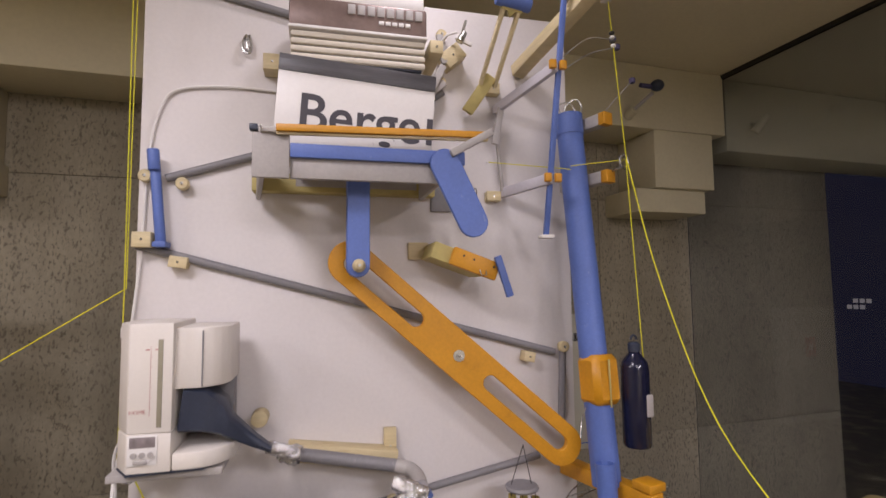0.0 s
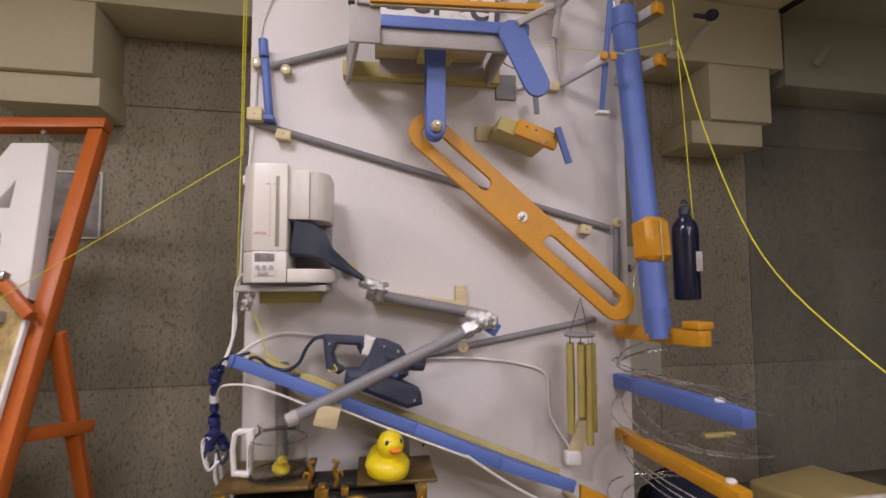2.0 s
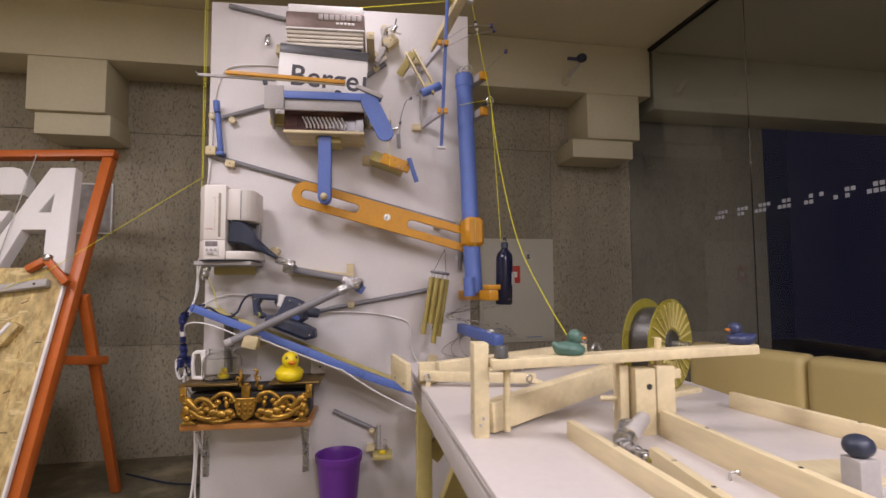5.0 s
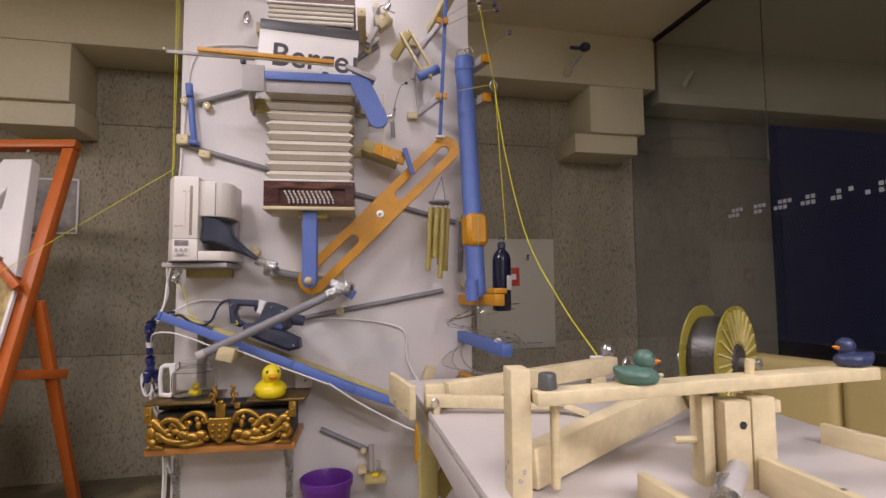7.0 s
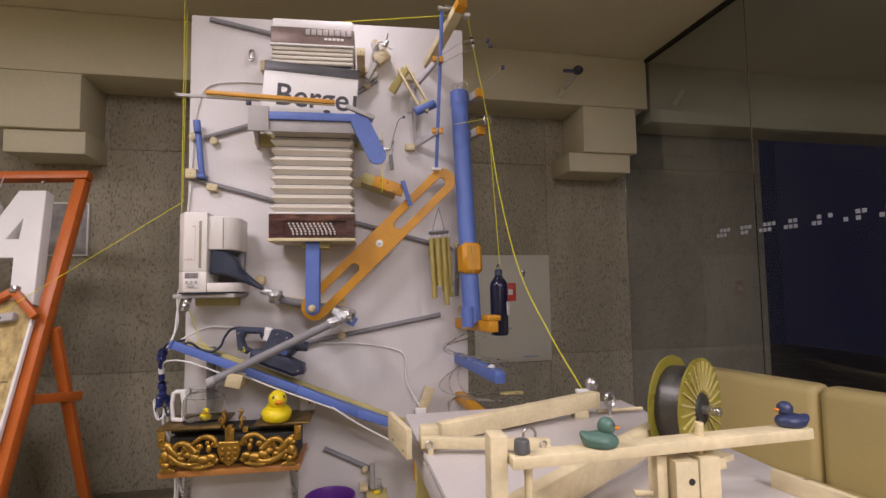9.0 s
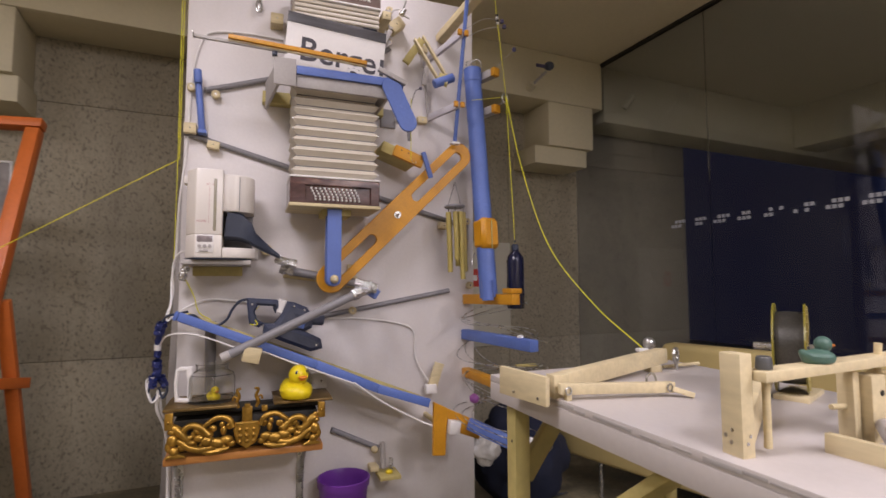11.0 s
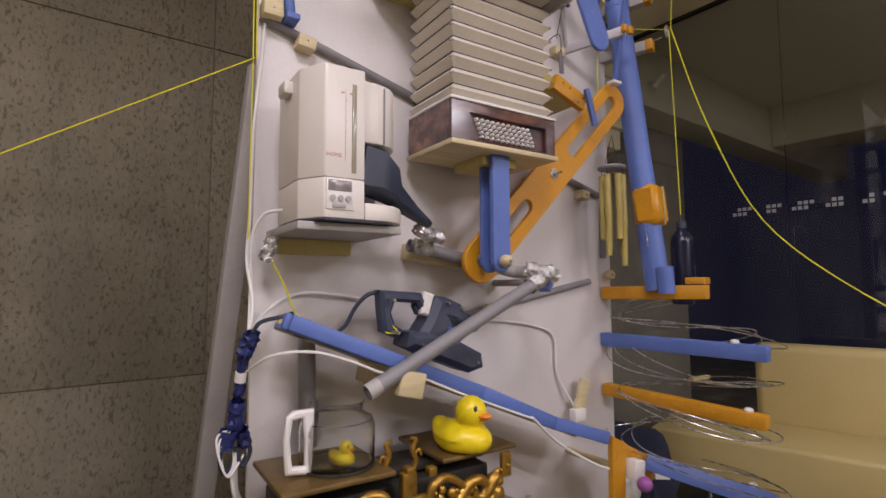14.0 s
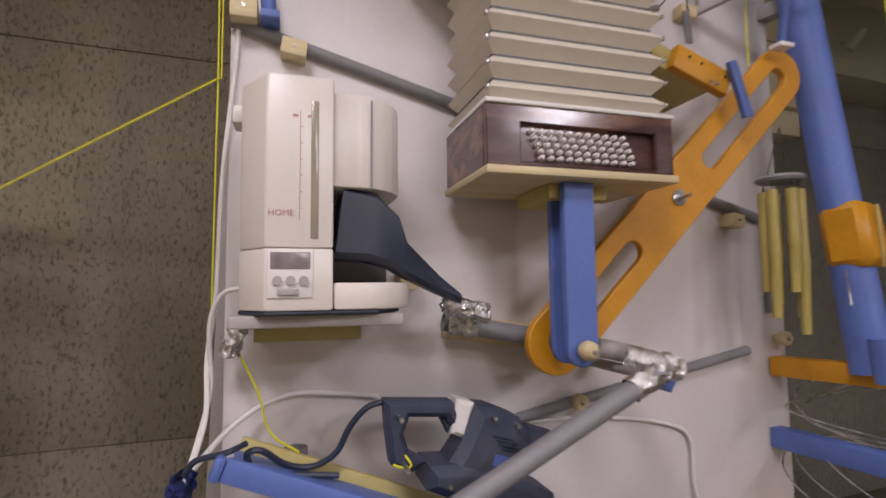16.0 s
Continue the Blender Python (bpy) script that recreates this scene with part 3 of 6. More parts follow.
# ---- small turned knobs and blocks on the board ----
def knob(x, z, r=0.017, d=0.034, y=0.0):
    b = N()
    lathe(b, [(r * 0.55, 0), (r * 0.6, d * 0.4), (r, d * 0.45), (r, d * 0.9), (r * 0.8, d), (0, d)], 18, Matrix.Translation((x, y, z)) @ pose(0, 0, 0, 90, 0, 0))
    t = thing("turned_stop", "small turned pale wooden stop screwed to the board", "stop", (x, y, z), "wooden stop knobs")
    part("knob", b, WOOD, t)
    part("screw", rod(N(), (x, y - d - 0.002, z), (x, y - d, z), r * 0.25), STEEL, t)
    return t


for kx, kz in ((-0.512, 1.90), (-0.602, 1.918), (0.05, 1.022), (0.155, 2.255), (0.165, 2.185), (0.20, 2.24), (0.205, 2.39), (0.585, 1.43), (0.60, 1.13)):
    knob(kx, kz)


def peg_block(x, z, w=0.045, h=0.03, d=0.035, tilt=0.0, m=None):
    b = N()
    box(b, -w / 2, w / 2, -d, 0, -h / 2, h / 2, 0.002, pose(x, 0, z, 0, tilt, 0))
    t = thing("wood_block", "small pale wooden block screwed to the board", "block", (x, 0, z), "wooden blocks on the board")
    part("block", b, m or WOOD, t)
    part("screw", rod(N(), (x, -d - 0.0015, z), (x, -d, z), 0.003), STEEL, t)
    return t


for args in ((-0.515, 1.69, 0.045, 0.03, 0.04, 8), (0.467, 1.405, 0.035, 0.03, 0.04, 10), (-0.60, 1.748, 0.045, 0.04, 0.05, 0), (0.365, 1.895, 0.045, 0.03, 0.03, 0), (-0.285, 2.245, 0.05, 0.045, 0.06, 0), (0.14, 2.245, 0.035, 0.035, 0.24, 0), (0.37, 2.235, 0.04, 0.035, 0.03, 0), (0.235, 2.32, 0.07, 0.05, 0.05, -40), (0.045, 1.17, 0.035, 0.1, 0.02, 0)):
    peg_block(*args)


def half_pipe(x0, z0, x1, z1, r=0.011, m=None):
    b = N()
    pipe_hollow(b, (x0, -r - 0.001, z0), (x1, -r - 0.001, z1), r, 0.002, 16)
    return on_board("ball_track", b, m or GREY, "grey plastic conduit track fixed slanting on the board", "pipe", "grey conduit tracks")


for a in ((-0.555, 1.916, -0.30, 2.0), (-0.622, 1.735, 0.56, 1.413), (-0.14, 0.988, 0.50, 1.106), (-0.54, 2.468, -0.235, 2.408), (-0.03, 0.526, 0.17, 0.43), (0.578, 1.19, 0.588, 1.44), (0.12, 2.15, 0.21, 2.215)):
    half_pipe(*a)

# blue upright tipping rod at the board's edge
br = thing("blue_tipper", "blue painted half-round rod on the board's edge", "rod", (-0.565, -0.03, 1.85))
part("rod", rod(N(), (-0.577, -0.035, 1.945), (-0.557, -0.035, 1.735), 0.013, bevel=0.002), BLUE, br)
part("rod_head", rod(N(), (-0.580, -0.045, 1.985), (-0.575, -0.045, 1.93), 0.015, bevel=0.002), BLUE, br)
part("rod_foot", box(N(), -0.572, -0.540, -0.06, -0.01, 1.728, 1.742, 0.002), BLUE, br)

# orange stop block with a blue finger
ob = thing("stop_block", "yellowed wood block with orange end and a small blue finger", "block", (0.2, -0.1, 1.69))
OM = pose(0.222, 0, 1.692, 0, 20, 0)
part("block", box(N(), -0.082, 0.078, -0.15, -0.018, -0.022, 0.024, 0.003, OM), YWOOD, ob)
part("orange_end", box(N(), -0.03, 0.106, -0.172, -0.1505, -0.024, 0.026, 0.003, OM), ORANGE, ob, "orange painted end board")
for k in (0.0, 0.03, 0.09):
    part("screw", rod(N(), OM @ Vector((k, -0.1735, 0.01)), OM @ Vector((k, -0.172, 0.01)), 0.003), DARK, ob)
part("finger", bar(N(), (0.318, -0.18, 1.70), (0.353, -0.18, 1.59), 0.02, 0.012, 0.002), BLUE, ob, "blue finger")
part("hook", cord(N(), [(0.27, -0.17, 1.665), (0.272, -0.18, 1.65), (0.285, -0.18, 1.65), (0.287, -0.17, 1.662)], 0.0015), STEEL, ob)
part("mount_plate", box(N(), 0.10, 0.16, -0.018, 0.0, 1.70, 1.75, 0.002), WOODX, ob)

# hinged hammer and its block
hb = thing("hammer_mount", "pale wooden block that carries the hinged hammer", "block", (0.31, -0.04, 2.18))
part("block", bar(N(), (0.28, -0.035, 2.15), (0.345, -0.075, 2.25), 0.035, 0.04, 0.003), YWOOD, hb)
HP = (0.335, -0.09, 2.235)
hammer = thing("hinged_hammer", "hinged wooden double arm with a blue roller weight", "hammer", HP)
for s in (-0.022, 0.022):
    part("rail", bar(N(), (HP[0] + s, HP[1], HP[2] - 0.02), (HP[0] + s, HP[1], HP[2] + 0.235), 0.010, 0.022, 0.002), WOOD, hammer)
part("roller", rod(N(), (HP[0] - 0.05, HP[1], HP[2] + 0.22), (HP[0] + 0.05, HP[1], HP[2] + 0.22), 0.02, bevel=0.003), BLUE, hammer, "pale blue roller")
star = N()
sheet(star, [((0.036 if i % 2 else 0.022) * math.cos(i * math.pi / 6) + HP[0], (0.036 if i % 2 else 0.022) * math.sin(i * math.pi / 6) + HP[2] + 0.215) for i in range(12)], HP[1] - 0.012, HP[1] + 0.012, 0.001)
part("wrapped_tape", star, YWOOD, hammer, "yellow tape wrapping")

# steel clamp, small valve and grey swivel parts near the sign
cl = thing("hose_clamp", "small steel clamp with white lever on a wooden foot", "clamp", (0.25, -0.06, 2.36))
part("body", rod(N(), (0.245, -0.085, 2.345), (0.262, -0.085, 2.375), 0.012, 0.008), STEEL, cl)
part("handle", rod(N(), (0.255, -0.085, 2.375), (0.262, -0.10, 2.405), 0.004), STEEL, cl)
part("arm", bar(N(), (0.235, -0.08, 2.36), (0.285, -0.08, 2.34), 0.012, 0.01), WHITE, cl)
part("cable", cord(N(), [(0.24, -0.08, 2.375), (0.21, -0.06, 2.37), (0.19, -0.04, 2.33), (0.175, -0.03, 2.26), (0.165, -0.03, 2.22)], 0.004), WHITE, cl)
sw = thing("grey_swivel", "grey half-round swivel plates behind the sign", "swivel", (0.18, -0.05, 2.25))
for p, q in (((0.195, -0.035, 2.385), (0.21, -0.045, 2.29)), ((0.205, -0.045, 2.285), (0.165, -0.06, 2.20)), ((0.16, -0.05, 2.19), (0.21, -0.04, 2.235))):
    part("swivel_plate", bar(N(), p, q, 0.022, 0.012, 0.004), GREYP, sw)
hk = thing("metal_hook_clip", "small chrome spring clip hanging on the board", "clip", (-0.355, -0.01, 2.31))
part("clip", cord(N(), [(-0.36, -0.012, 2.335), (-0.368, -0.018, 2.31), (-0.366, -0.02, 2.285), (-0.352, -0.02, 2.28), (-0.346, -0.018, 2.30), (-0.352, -0.012, 2.335)], 0.004), STEEL, hk)
part("tongue", bar(N(), (-0.357, -0.02, 2.33), (-0.355, -0.022, 2.29), 0.008, 0.003), STEEL, hk)
sp = thing("wall_switch_plate", "small grey metal plate with wire fitting behind the flap", "plate", (0.22, -0.02, 1.87))
part("plate", box(N(), 0.17, 0.24, -0.012, 0, 1.845, 1.93, 0.002), GREY, sp)
part("fitting", rod(N(), (0.24, -0.03, 1.875), (0.275, -0.03, 1.885), 0.008), STEEL, sp)
part("strip", bar(N(), (0.27, -0.12, 1.83), (0.275, -0.12, 1.76), 0.018, 0.004), GREY, sp, "dark hanging rubber strip")
part("wire", cord(N(), [(0.275, -0.03, 1.885), (0.285, -0.10, 1.90), (0.275, -0.12, 1.83)], 0.0015), DARK, sp)

# large blue tube on the right edge
tube = thing("blue_drop_tube", "long blue painted cardboard tube standing along the board's edge", "tube", (0.6, -0.17, 1.09))
T0, T1 = Vector((0.592, -0.085, 2.13)), Vector((0.612, -0.205, 1.075))
part("tube_body", pipe_hollow(N(), T0, T1, 0.039, 0.003, 32), BLUE, tube)
part("crumpled_collar", pipe_hollow(N(), T0 + Vector((0, -0.001, 0.012)), T0.lerp(T1, 0.05), 0.042, 0.002, 14), BLUE, tube)
hx = N()
c = T0.lerp(T1, 0.735)
box(hx, -0.046, 0.046, -0.056, 0.03, -0.068, 0.068, 0.016, Matrix.Translation(c) @ pose(0, 0, 0, -6, 1, 12), 1)
part("orange_sleeve", hx, ORANGE, tube, "orange wooden sleeve clamped on the tube")
part("sleeve_ridge", bar(N(), c + Vector((0.008, -0.058, 0.062)), c + Vector((0.008, -0.064, -0.066)), 0.004, 0.006), YWOOD, tube)
sc = N()
pipe_hollow(sc, T1 + Vector((-0.03, -0.045, 0.075)), T1 + Vector((-0.028, -0.05, -0.01)), 0.026, 0.003, 20)
part("scoop", sc, BLUE, tube, "blue half-pipe scoop")
for a, b in (((0.57, -0.09, 2.14), (0.585, -0.10, 2.18)), ((0.595, -0.08, 2.14), (0.615, -0.09, 2.195))):
    part("wire_loop", cord(N(), [a, (a[0] - 0.012, a[1], a[2] + 0.03), b, (b[0] + 0.02, b[1], b[2] - 0.02), (b[0] + 0.015, b[1], a[2] - 0.005)], 0.002), STEEL, tube)
part("side_wire", cord(N(), [c + Vector((-0.05, -0.03, -0.07)), c + Vector((-0.075, -0.05, -0.10)), c + Vector((-0.085, -0.06, -0.14))], 0.0015), STEEL, tube)


def side_bar(name, p, q, w, d, m, label):
    t = thing(name, label, "bar", p, "bars jutting from the board's edge")
    part("bar", bar(N(), p, q, w, d, 0.003), m, t)
    return t


side_bar("orange_jut_bar", (0.592, 0.0, 1.065), (0.675, -0.335, 1.07), 0.045, 0.045, ORANGE, "orange wooden bar under the blue tube")
single("orange_cap_block", box(N(), -0.03, 0.03, -0.03, 0.03, 0.0, 0.022, 0.004, pose(0.672, -0.305, 1.094, 0, 0, 14)), ORANGE, "small orange block on the orange bar's end", "block")
side_bar("blue_jut_bar", (0.583, 0.0, 0.902), (0.653, -0.515, 0.898), 0.045, 0.04, BLUE, "blue wooden bar below the orange bar")
side_bar("orange_jut_bar", (0.586, 0.0, 0.728), (0.640, -0.51, 0.71), 0.04, 0.04, ORANGE, "lower orange wooden bar")
side_bar("blue_jut_bar", (0.52, -0.205, 0.545), (0.69, -0.50, 0.478), 0.05, 0.04, BLUE, "lowest blue wooden bar")

wires = thing("wire_spiral", "loose spiral of thin steel wires round the jutting bars", "wire", (0.6, -0.25, 0.8))
rnd = random.Random(5)
for s in range(3):
    pts = []
    for i in range(46):
        a = i * 0.55 + s * 0.3
        z = 1.05 - i * 0.0118 - s * 0.012
        pts.append((0.635 + (0.125 + 0.018 * s + 0.03 * math.sin(0.31 * i + s)) * math.cos(a), -0.28 + (0.22 + 0.02 * s + 0.03 * math.cos(0.23 * i + 2 * s)) * math.sin(a), z + 0.016 * math.sin(a * 1.7 + s)))
    part("wire", cord(N(), pts, 0.0018, 5, 4), STEEL, wires)
for p in ((0.64, -0.43, 0.925), (0.64, -0.46, 0.735), (0.665, -0.45, 0.52)):
    part("hot_glue_drop", ball(N(), p, 0.012, (1.2, 1, 0.7)), WHITE, wires)
single("sponge_chip", box(N(), 0.72, 0.82, -0.25, -0.232, 0.775, 0.787, 0.003, None), YWOOD, "thin pale wooden dowel among the wires", "stick")

oc = thing("orange_switch_bracket", "orange wooden cross bracket with a white switch", "bracket", (0.42, -0.15, 0.53))
part("upright", sheet(N(), [(0.352, 0.435), (0.405, 0.43), (0.415, 0.62), (0.355, 0.65)], -0.215, -0.195, 0.002), ORANGE, oc)
part("cross_piece", sheet(N(), [(0.40, 0.625), (0.42, 0.53), (0.565, 0.475), (0.57, 0.545)], -0.20, -0.18, 0.002), ORANGE, oc)
part("switch", box(N(), -0.024, 0.024, -0.02, 0.02, -0.027, 0.027, 0.004, pose(0.438, -0.225, 0.545, 0, 8, 0)), WHITE, oc, "white plastic switch")
part("mount", rod(N(), (0.39, -0.195, 0.55), (0.39, 0, 0.55), 0.012), WOOD, oc)
PINKBALL = mat("purple_clay", (0.34, 0.10, 0.36), 0.5, var=0.1)
pink = single("purple_ball", ball(N(), (0.415, -0.275, 0.519), 0.022), PINKBALL, "small purple ball stuck at the switch", "ball", at=(0.415, -0.275, 0.519))
ws = thing("white_wall_switch", "pale wooden paddle with a white switch plate on the board", "switch", (0.42, -0.03, 0.72))
part("paddle", bar(N(), (0.40, -0.035, 0.655), (0.445, -0.035, 0.78), 0.045, 0.012, 0.002), WOOD, ws)
part("switch", box(N(), 0.375, 0.425, -0.055, -0.025, 0.65, 0.69, 0.004), WHITE, ws, "white plastic switch")

# pegs with orange ends and the pulley ring
for pz, py in ((2.112, -0.145), (1.936, -0.15)):
    pg = thing("orange_tipped_peg", "pale square peg with an orange painted end", "peg", (0.66, 0, pz), "orange-tipped pegs")
    part("peg", bar(N(), (0.612, 0.018, pz), (0.672, py, pz + 0.003), 0.036, 0.036, 0.002), GREYP, pg)
    part("painted_end", bar(N(), (0.672, py, pz + 0.003), (0.680, py - 0.022, pz + 0.0035), 0.0375, 0.0375, 0.002), ORANGE, pg, "orange painted end")
ring = thing("pulley_ring", "steel screw eye that carries the yellow cords", "ring", (0.69, -0.2, 1.975))
rp = [(0.695 + 0.016 * math.cos(a), -0.215 + 0.006 * math.cos(a), 1.972 + 0.02 * math.sin(a)) for a in [i * math.pi / 8 for i in range(17)]]
part("ring", cord(N(), rp, 0.004, 8, 2), STEEL, ring)
part("shank", rod(N(), (0.685, -0.17, 1.955), (0.69, -0.2, 1.957), 0.003), STEEL, ring)

# tall blue stick held by grey cross arms
LILACW = mat("pale_lilac_grey_paint", (0.56, 0.53, 0.57), 0.55, var=0.08, scale=12, fine=120, bump=0.1)
bs = thing("blue_upright_stick", "tall thin blue stick held in grey arms with orange tips", "stick", (0.465, -0.2, 2.1))
part("stick", bar(N(), (0.470, -0.165, 1.762), (0.488, -0.285, 2.425), 0.015, 0.012, 0.002), BLUE, bs)
part("white_foot", box(N(), 0.452, 0.49, -0.18, -0.15, 1.752, 1.762, 0.002), WHITE, bs)
for p, q in (((0.372, -0.02, 2.165), (0.468, -0.262, 2.215)), ((0.392, -0.02, 1.905), (0.468, -0.215, 1.915))):
    part("cross_arm", bar(N(), p, q, 0.030, 0.014, 0.002), LILACW, bs)
    e = Vector(q)
    for s in (-0.014, 0.016):
        part("orange_tip", box(N(), e.x + s - 0.009, e.x + s + 0.009, e.y - 0.014, e.y, e.z - 0.012, e.z + 0.012, 0.002), ORANGE, bs)
part("hanging_arm", bar(N(), (0.385, -0.05, 2.165), (0.362, -0.05, 2.05), 0.02, 0.012, 0.002), GREYP, bs)
part("rail", bar(N(), (0.372, -0.03, 2.12), (0.392, -0.03, 1.91), 0.01, 0.012, 0.002), GREYP, bs)
tb = thing("top_beam", "pale wooden beam jutting from the top of the board", "beam", (0.5, -0.2, 2.4))
part("beam", bar(N(), (0.455, -0.01, 2.30), (0.55, -0.335, 2.405), 0.04, 0.042, 0.003), WOOD, tb)
part("painted_end", bar(N(), (0.55, -0.335, 2.405), (0.562, -0.375, 2.418), 0.042, 0.044, 0.003), ORANGE, tb, "orange painted end")
part("clamp", rod(N(), (0.470, -0.29, 2.432), (0.54, -0.29, 2.437), 0.012, 0.009, bevel=0.002), STEEL, tb, "small steel clamp")
part("white_block", box(N(), 0.575, 0.60, -0.345, -0.315, 2.375, 2.39, 0.002), WHITE, tb)
part("block_pin", rod(N(), (0.552, -0.335, 2.385), (0.578, -0.33, 2.383), 0.003), STEEL, tb)
part("ball_cup", cord(N(), [(0.585 + 0.026 * math.cos(a), -0.385 + 0.026 * math.sin(a), 2.474 + 0.002 * math.sin(3 * a)) for a in [i * math.pi / 8 for i in range(17)]], 0.002, 6, 2), STEEL, tb)
part("cup_stem", rod(N(), (0.56, -0.37, 2.43), (0.565, -0.372, 2.474), 0.003), STEEL, tb)
fe = thing("wire_feelers", "thin white wire feelers with small dark tips", "feelers", (0.55, -0.3, 2.28))
LILAC = mat("dark_lilac_plastic", (0.06, 0.05, 0.12), 0.4)
for p, m1, q in (((0.48, -0.25, 2.235), (0.60, -0.20, 2.335), (0.722, -0.14, 2.375)), ((0.48, -0.25, 2.20), (0.61, -0.19, 2.295), (0.735, -0.14, 2.352)), ((0.665, -0.14, 2.12), (0.72, -0.13, 2.18), (0.796, -0.122, 2.258))):
    part("feeler", cord(N(), [p, m1, q], 0.0014, 6), GREYP, fe)
    t = N()
    box(t, q[0] - 0.008, q[0] + 0.008, q[1] - 0.008, q[1] + 0.008, q[2] - 0.009, q[2] + 0.009, 0.003)
    part("dark_tip", t, LILAC, fe)

# yellow cords
yc = thing("yellow_cord", "fluorescent yellow cord hanging down the board's edge", "cord", (-0.64, -0.03, 1.6))
part("cord", cord(N(), [(-0.648, -0.025, CEIL_Z - 0.01), (-0.640, -0.03, 1.62), (-0.642, -0.03, 1.17)], 0.0015, 6, smooth=False), STRING, yc)
part("cord", cord(N(), [(-0.636, -0.022, 2.488), (-0.634, -0.035, 1.62)], 0.0013, 6, smooth=False), STRING, yc)
part("branch_cord", cord(N(), [(-0.637, -0.035, 1.62), (-1.369, 0.056, 1.167)], 0.0015, 6, smooth=False), STRING, yc)
yd = thing("yellow_cord", "fluorescent yellow cord sagging from the pulley to the table", "cord", (0.7, -0.3, 1.9))
part("cord", cord(N(), [(0.588, -0.33, 2.39), (0.692, -0.232, 1.975)], 0.0015, 6, smooth=False), STRING, yd)
part("cord", cord(N(), [(0.692, -0.232, 1.975), (0.712, -0.33, 1.63), (0.75, -0.47, 1.29), (0.785, -0.70, 1.065), (0.79, -0.935, 0.934)], 0.0019, 6), STRING, yd)
part("level_cord", cord(N(), [(0.556, -0.16, 1.966), (0.692, -0.225, 1.975)], 0.0012, 5, smooth=False), STRING, yd)
for k in range(4):
    kc = Vector((0.588, -0.33, 2.39)).lerp(Vector((0.692, -0.232, 1.975)), 0.22 + 0.025 * k)
    part("bead", ball(N(), kc, 0.0075, (1, 1, 0.7), u=12, v=8), WHITE if k % 2 else DARK, yd)
pull = thing("release_thread", "thin pale thread that holds the bottle until it is let go", "thread", (0, 0, 0))
part("thread", cord(N(), [(0, 0, 0), (0, 0, -0.255)], 0.0013, 5, smooth=False), STRING, pull)
part("knot", ball(N(), (0, 0, 0), 0.004, u=8, v=6), WHITE, pull)
trip = thing("trip_wire", "thin dark wire arm with a small ball on the switch plate", "wire", (0, 0, 0))
part("wire", cord(N(), [(0, 0, 0), (0.03, 0, 0.105), (0.056, 0, 0.125)], 0.0016, 6), DARK, trip)
part("ball_tip", ball(N(), (0.057, 0, 0.127), 0.007, u=10, v=8), LILAC, trip)
part("top_cord", cord(N(), [(0.0, -0.03, 2.475), (0.588, -0.33, 2.39)], 0.0018, 5, smooth=False), STRING, yd)
yb = thing("yellow_cord", "short yellow cord ends by the socket and drill", "cord", (-0.6, -0.05, 1.1))
part("cord", cord(N(), [(-0.60, -0.05, 1.16), (-0.565, -0.06, 1.09), (-0.545, -0.08, 1.03), (-0.50, -0.10, 1.0)], 0.002), STRING, yb)
part("knot", cord(N(), [(-0.345, -0.15, 1.0), (-0.36, -0.16, 0.985), (-0.335, -0.17, 0.985), (-0.355, -0.15, 1.02), (-0.33, -0.12, 1.05)], 0.002), STRING, yb)

# bottle hanging on a cord
BT = (0.738, -0.215, 1.312)
bottle = thing("hanging_bottle", "dark navy metal drinking bottle hung on yellow cord", "bottle", BT)
b = N()
lathe(b, [(0, -0.285), (0.034, -0.285), (0.038, -0.278), (0.038, -0.075), (0.034, -0.055), (0.02, -0.036), (0.015, -0.03), (0.015, -0.018)], 32, Matrix.Translation(BT))
part("body", b, BOTTLE, bottle)
b = N()
lathe(b, [(0, 0.0), (0.011, 0.0), (0.0165, -0.006), (0.0165, -0.026), (0.013, -0.027)], 24, Matrix.Translation(BT))
part("cap", b, BLACK, bottle)
part("cap_loop", cord(N(), [(BT[0] + 0.009 * math.cos(a), BT[1], BT[2] + 0.006 + 0.012 * math.sin(a)) for a in [i * math.pi / 6 for i in range(7)]], 0.003, 8), BLACK, bottle)
part("worn_label", box(N(), BT[0] + 0.008, BT[0] + 0.03, BT[1] - 0.0385, BT[1] - 0.03, BT[2] - 0.2, BT[2] - 0.14, 0.004), GREYP, bottle, "worn pale patch")
part("bottle_cord", cord(N(), [(0.738, -0.215, 1.315), (0.697, -0.222, 1.975)], 0.0016, 6, smooth=False), STRING, yd)


# ---- coffee maker on its shelf ----
cm = thing("coffee_maker", "old cream plastic filter coffee maker with level gauge and clock", "coffee maker", (-0.47, -0.15, 1.22))
X0, X1, Y0, Y1, Z0, Z1 = -0.585, -0.352, -0.265, -0.045, 1.223, 1.545
TX = -0.462  # right side of the tall body
bd = N()
plan = [(X0, -0.06), (X0, -0.205), (X0 + 0.036, Y0), (TX, Y0), (TX, -0.06)]


def column(bm, outline, z0, z1, bevel=0.004):
    b = bmesh.new()
    vs = [b.verts.new((x, y, z0)) for x, y in outline]
    f = b.faces.new(vs)
    r = bmesh.ops.extrude_face_region(b, geom=[f])
    bmesh.ops.translate(b, verts=[q for q in r["geom"] if isinstance(q, bmesh.types.BMVert)], vec=(0, 0, z1 - z0))
    bmesh.ops.recalc_face_normals(b, faces=b.faces)
    if bevel:
        bmesh.ops.bevel(b, geom=b.edges[:], offset=bevel, segments=2, affect="EDGES", profile=0.5)
    return merge(bm, b)


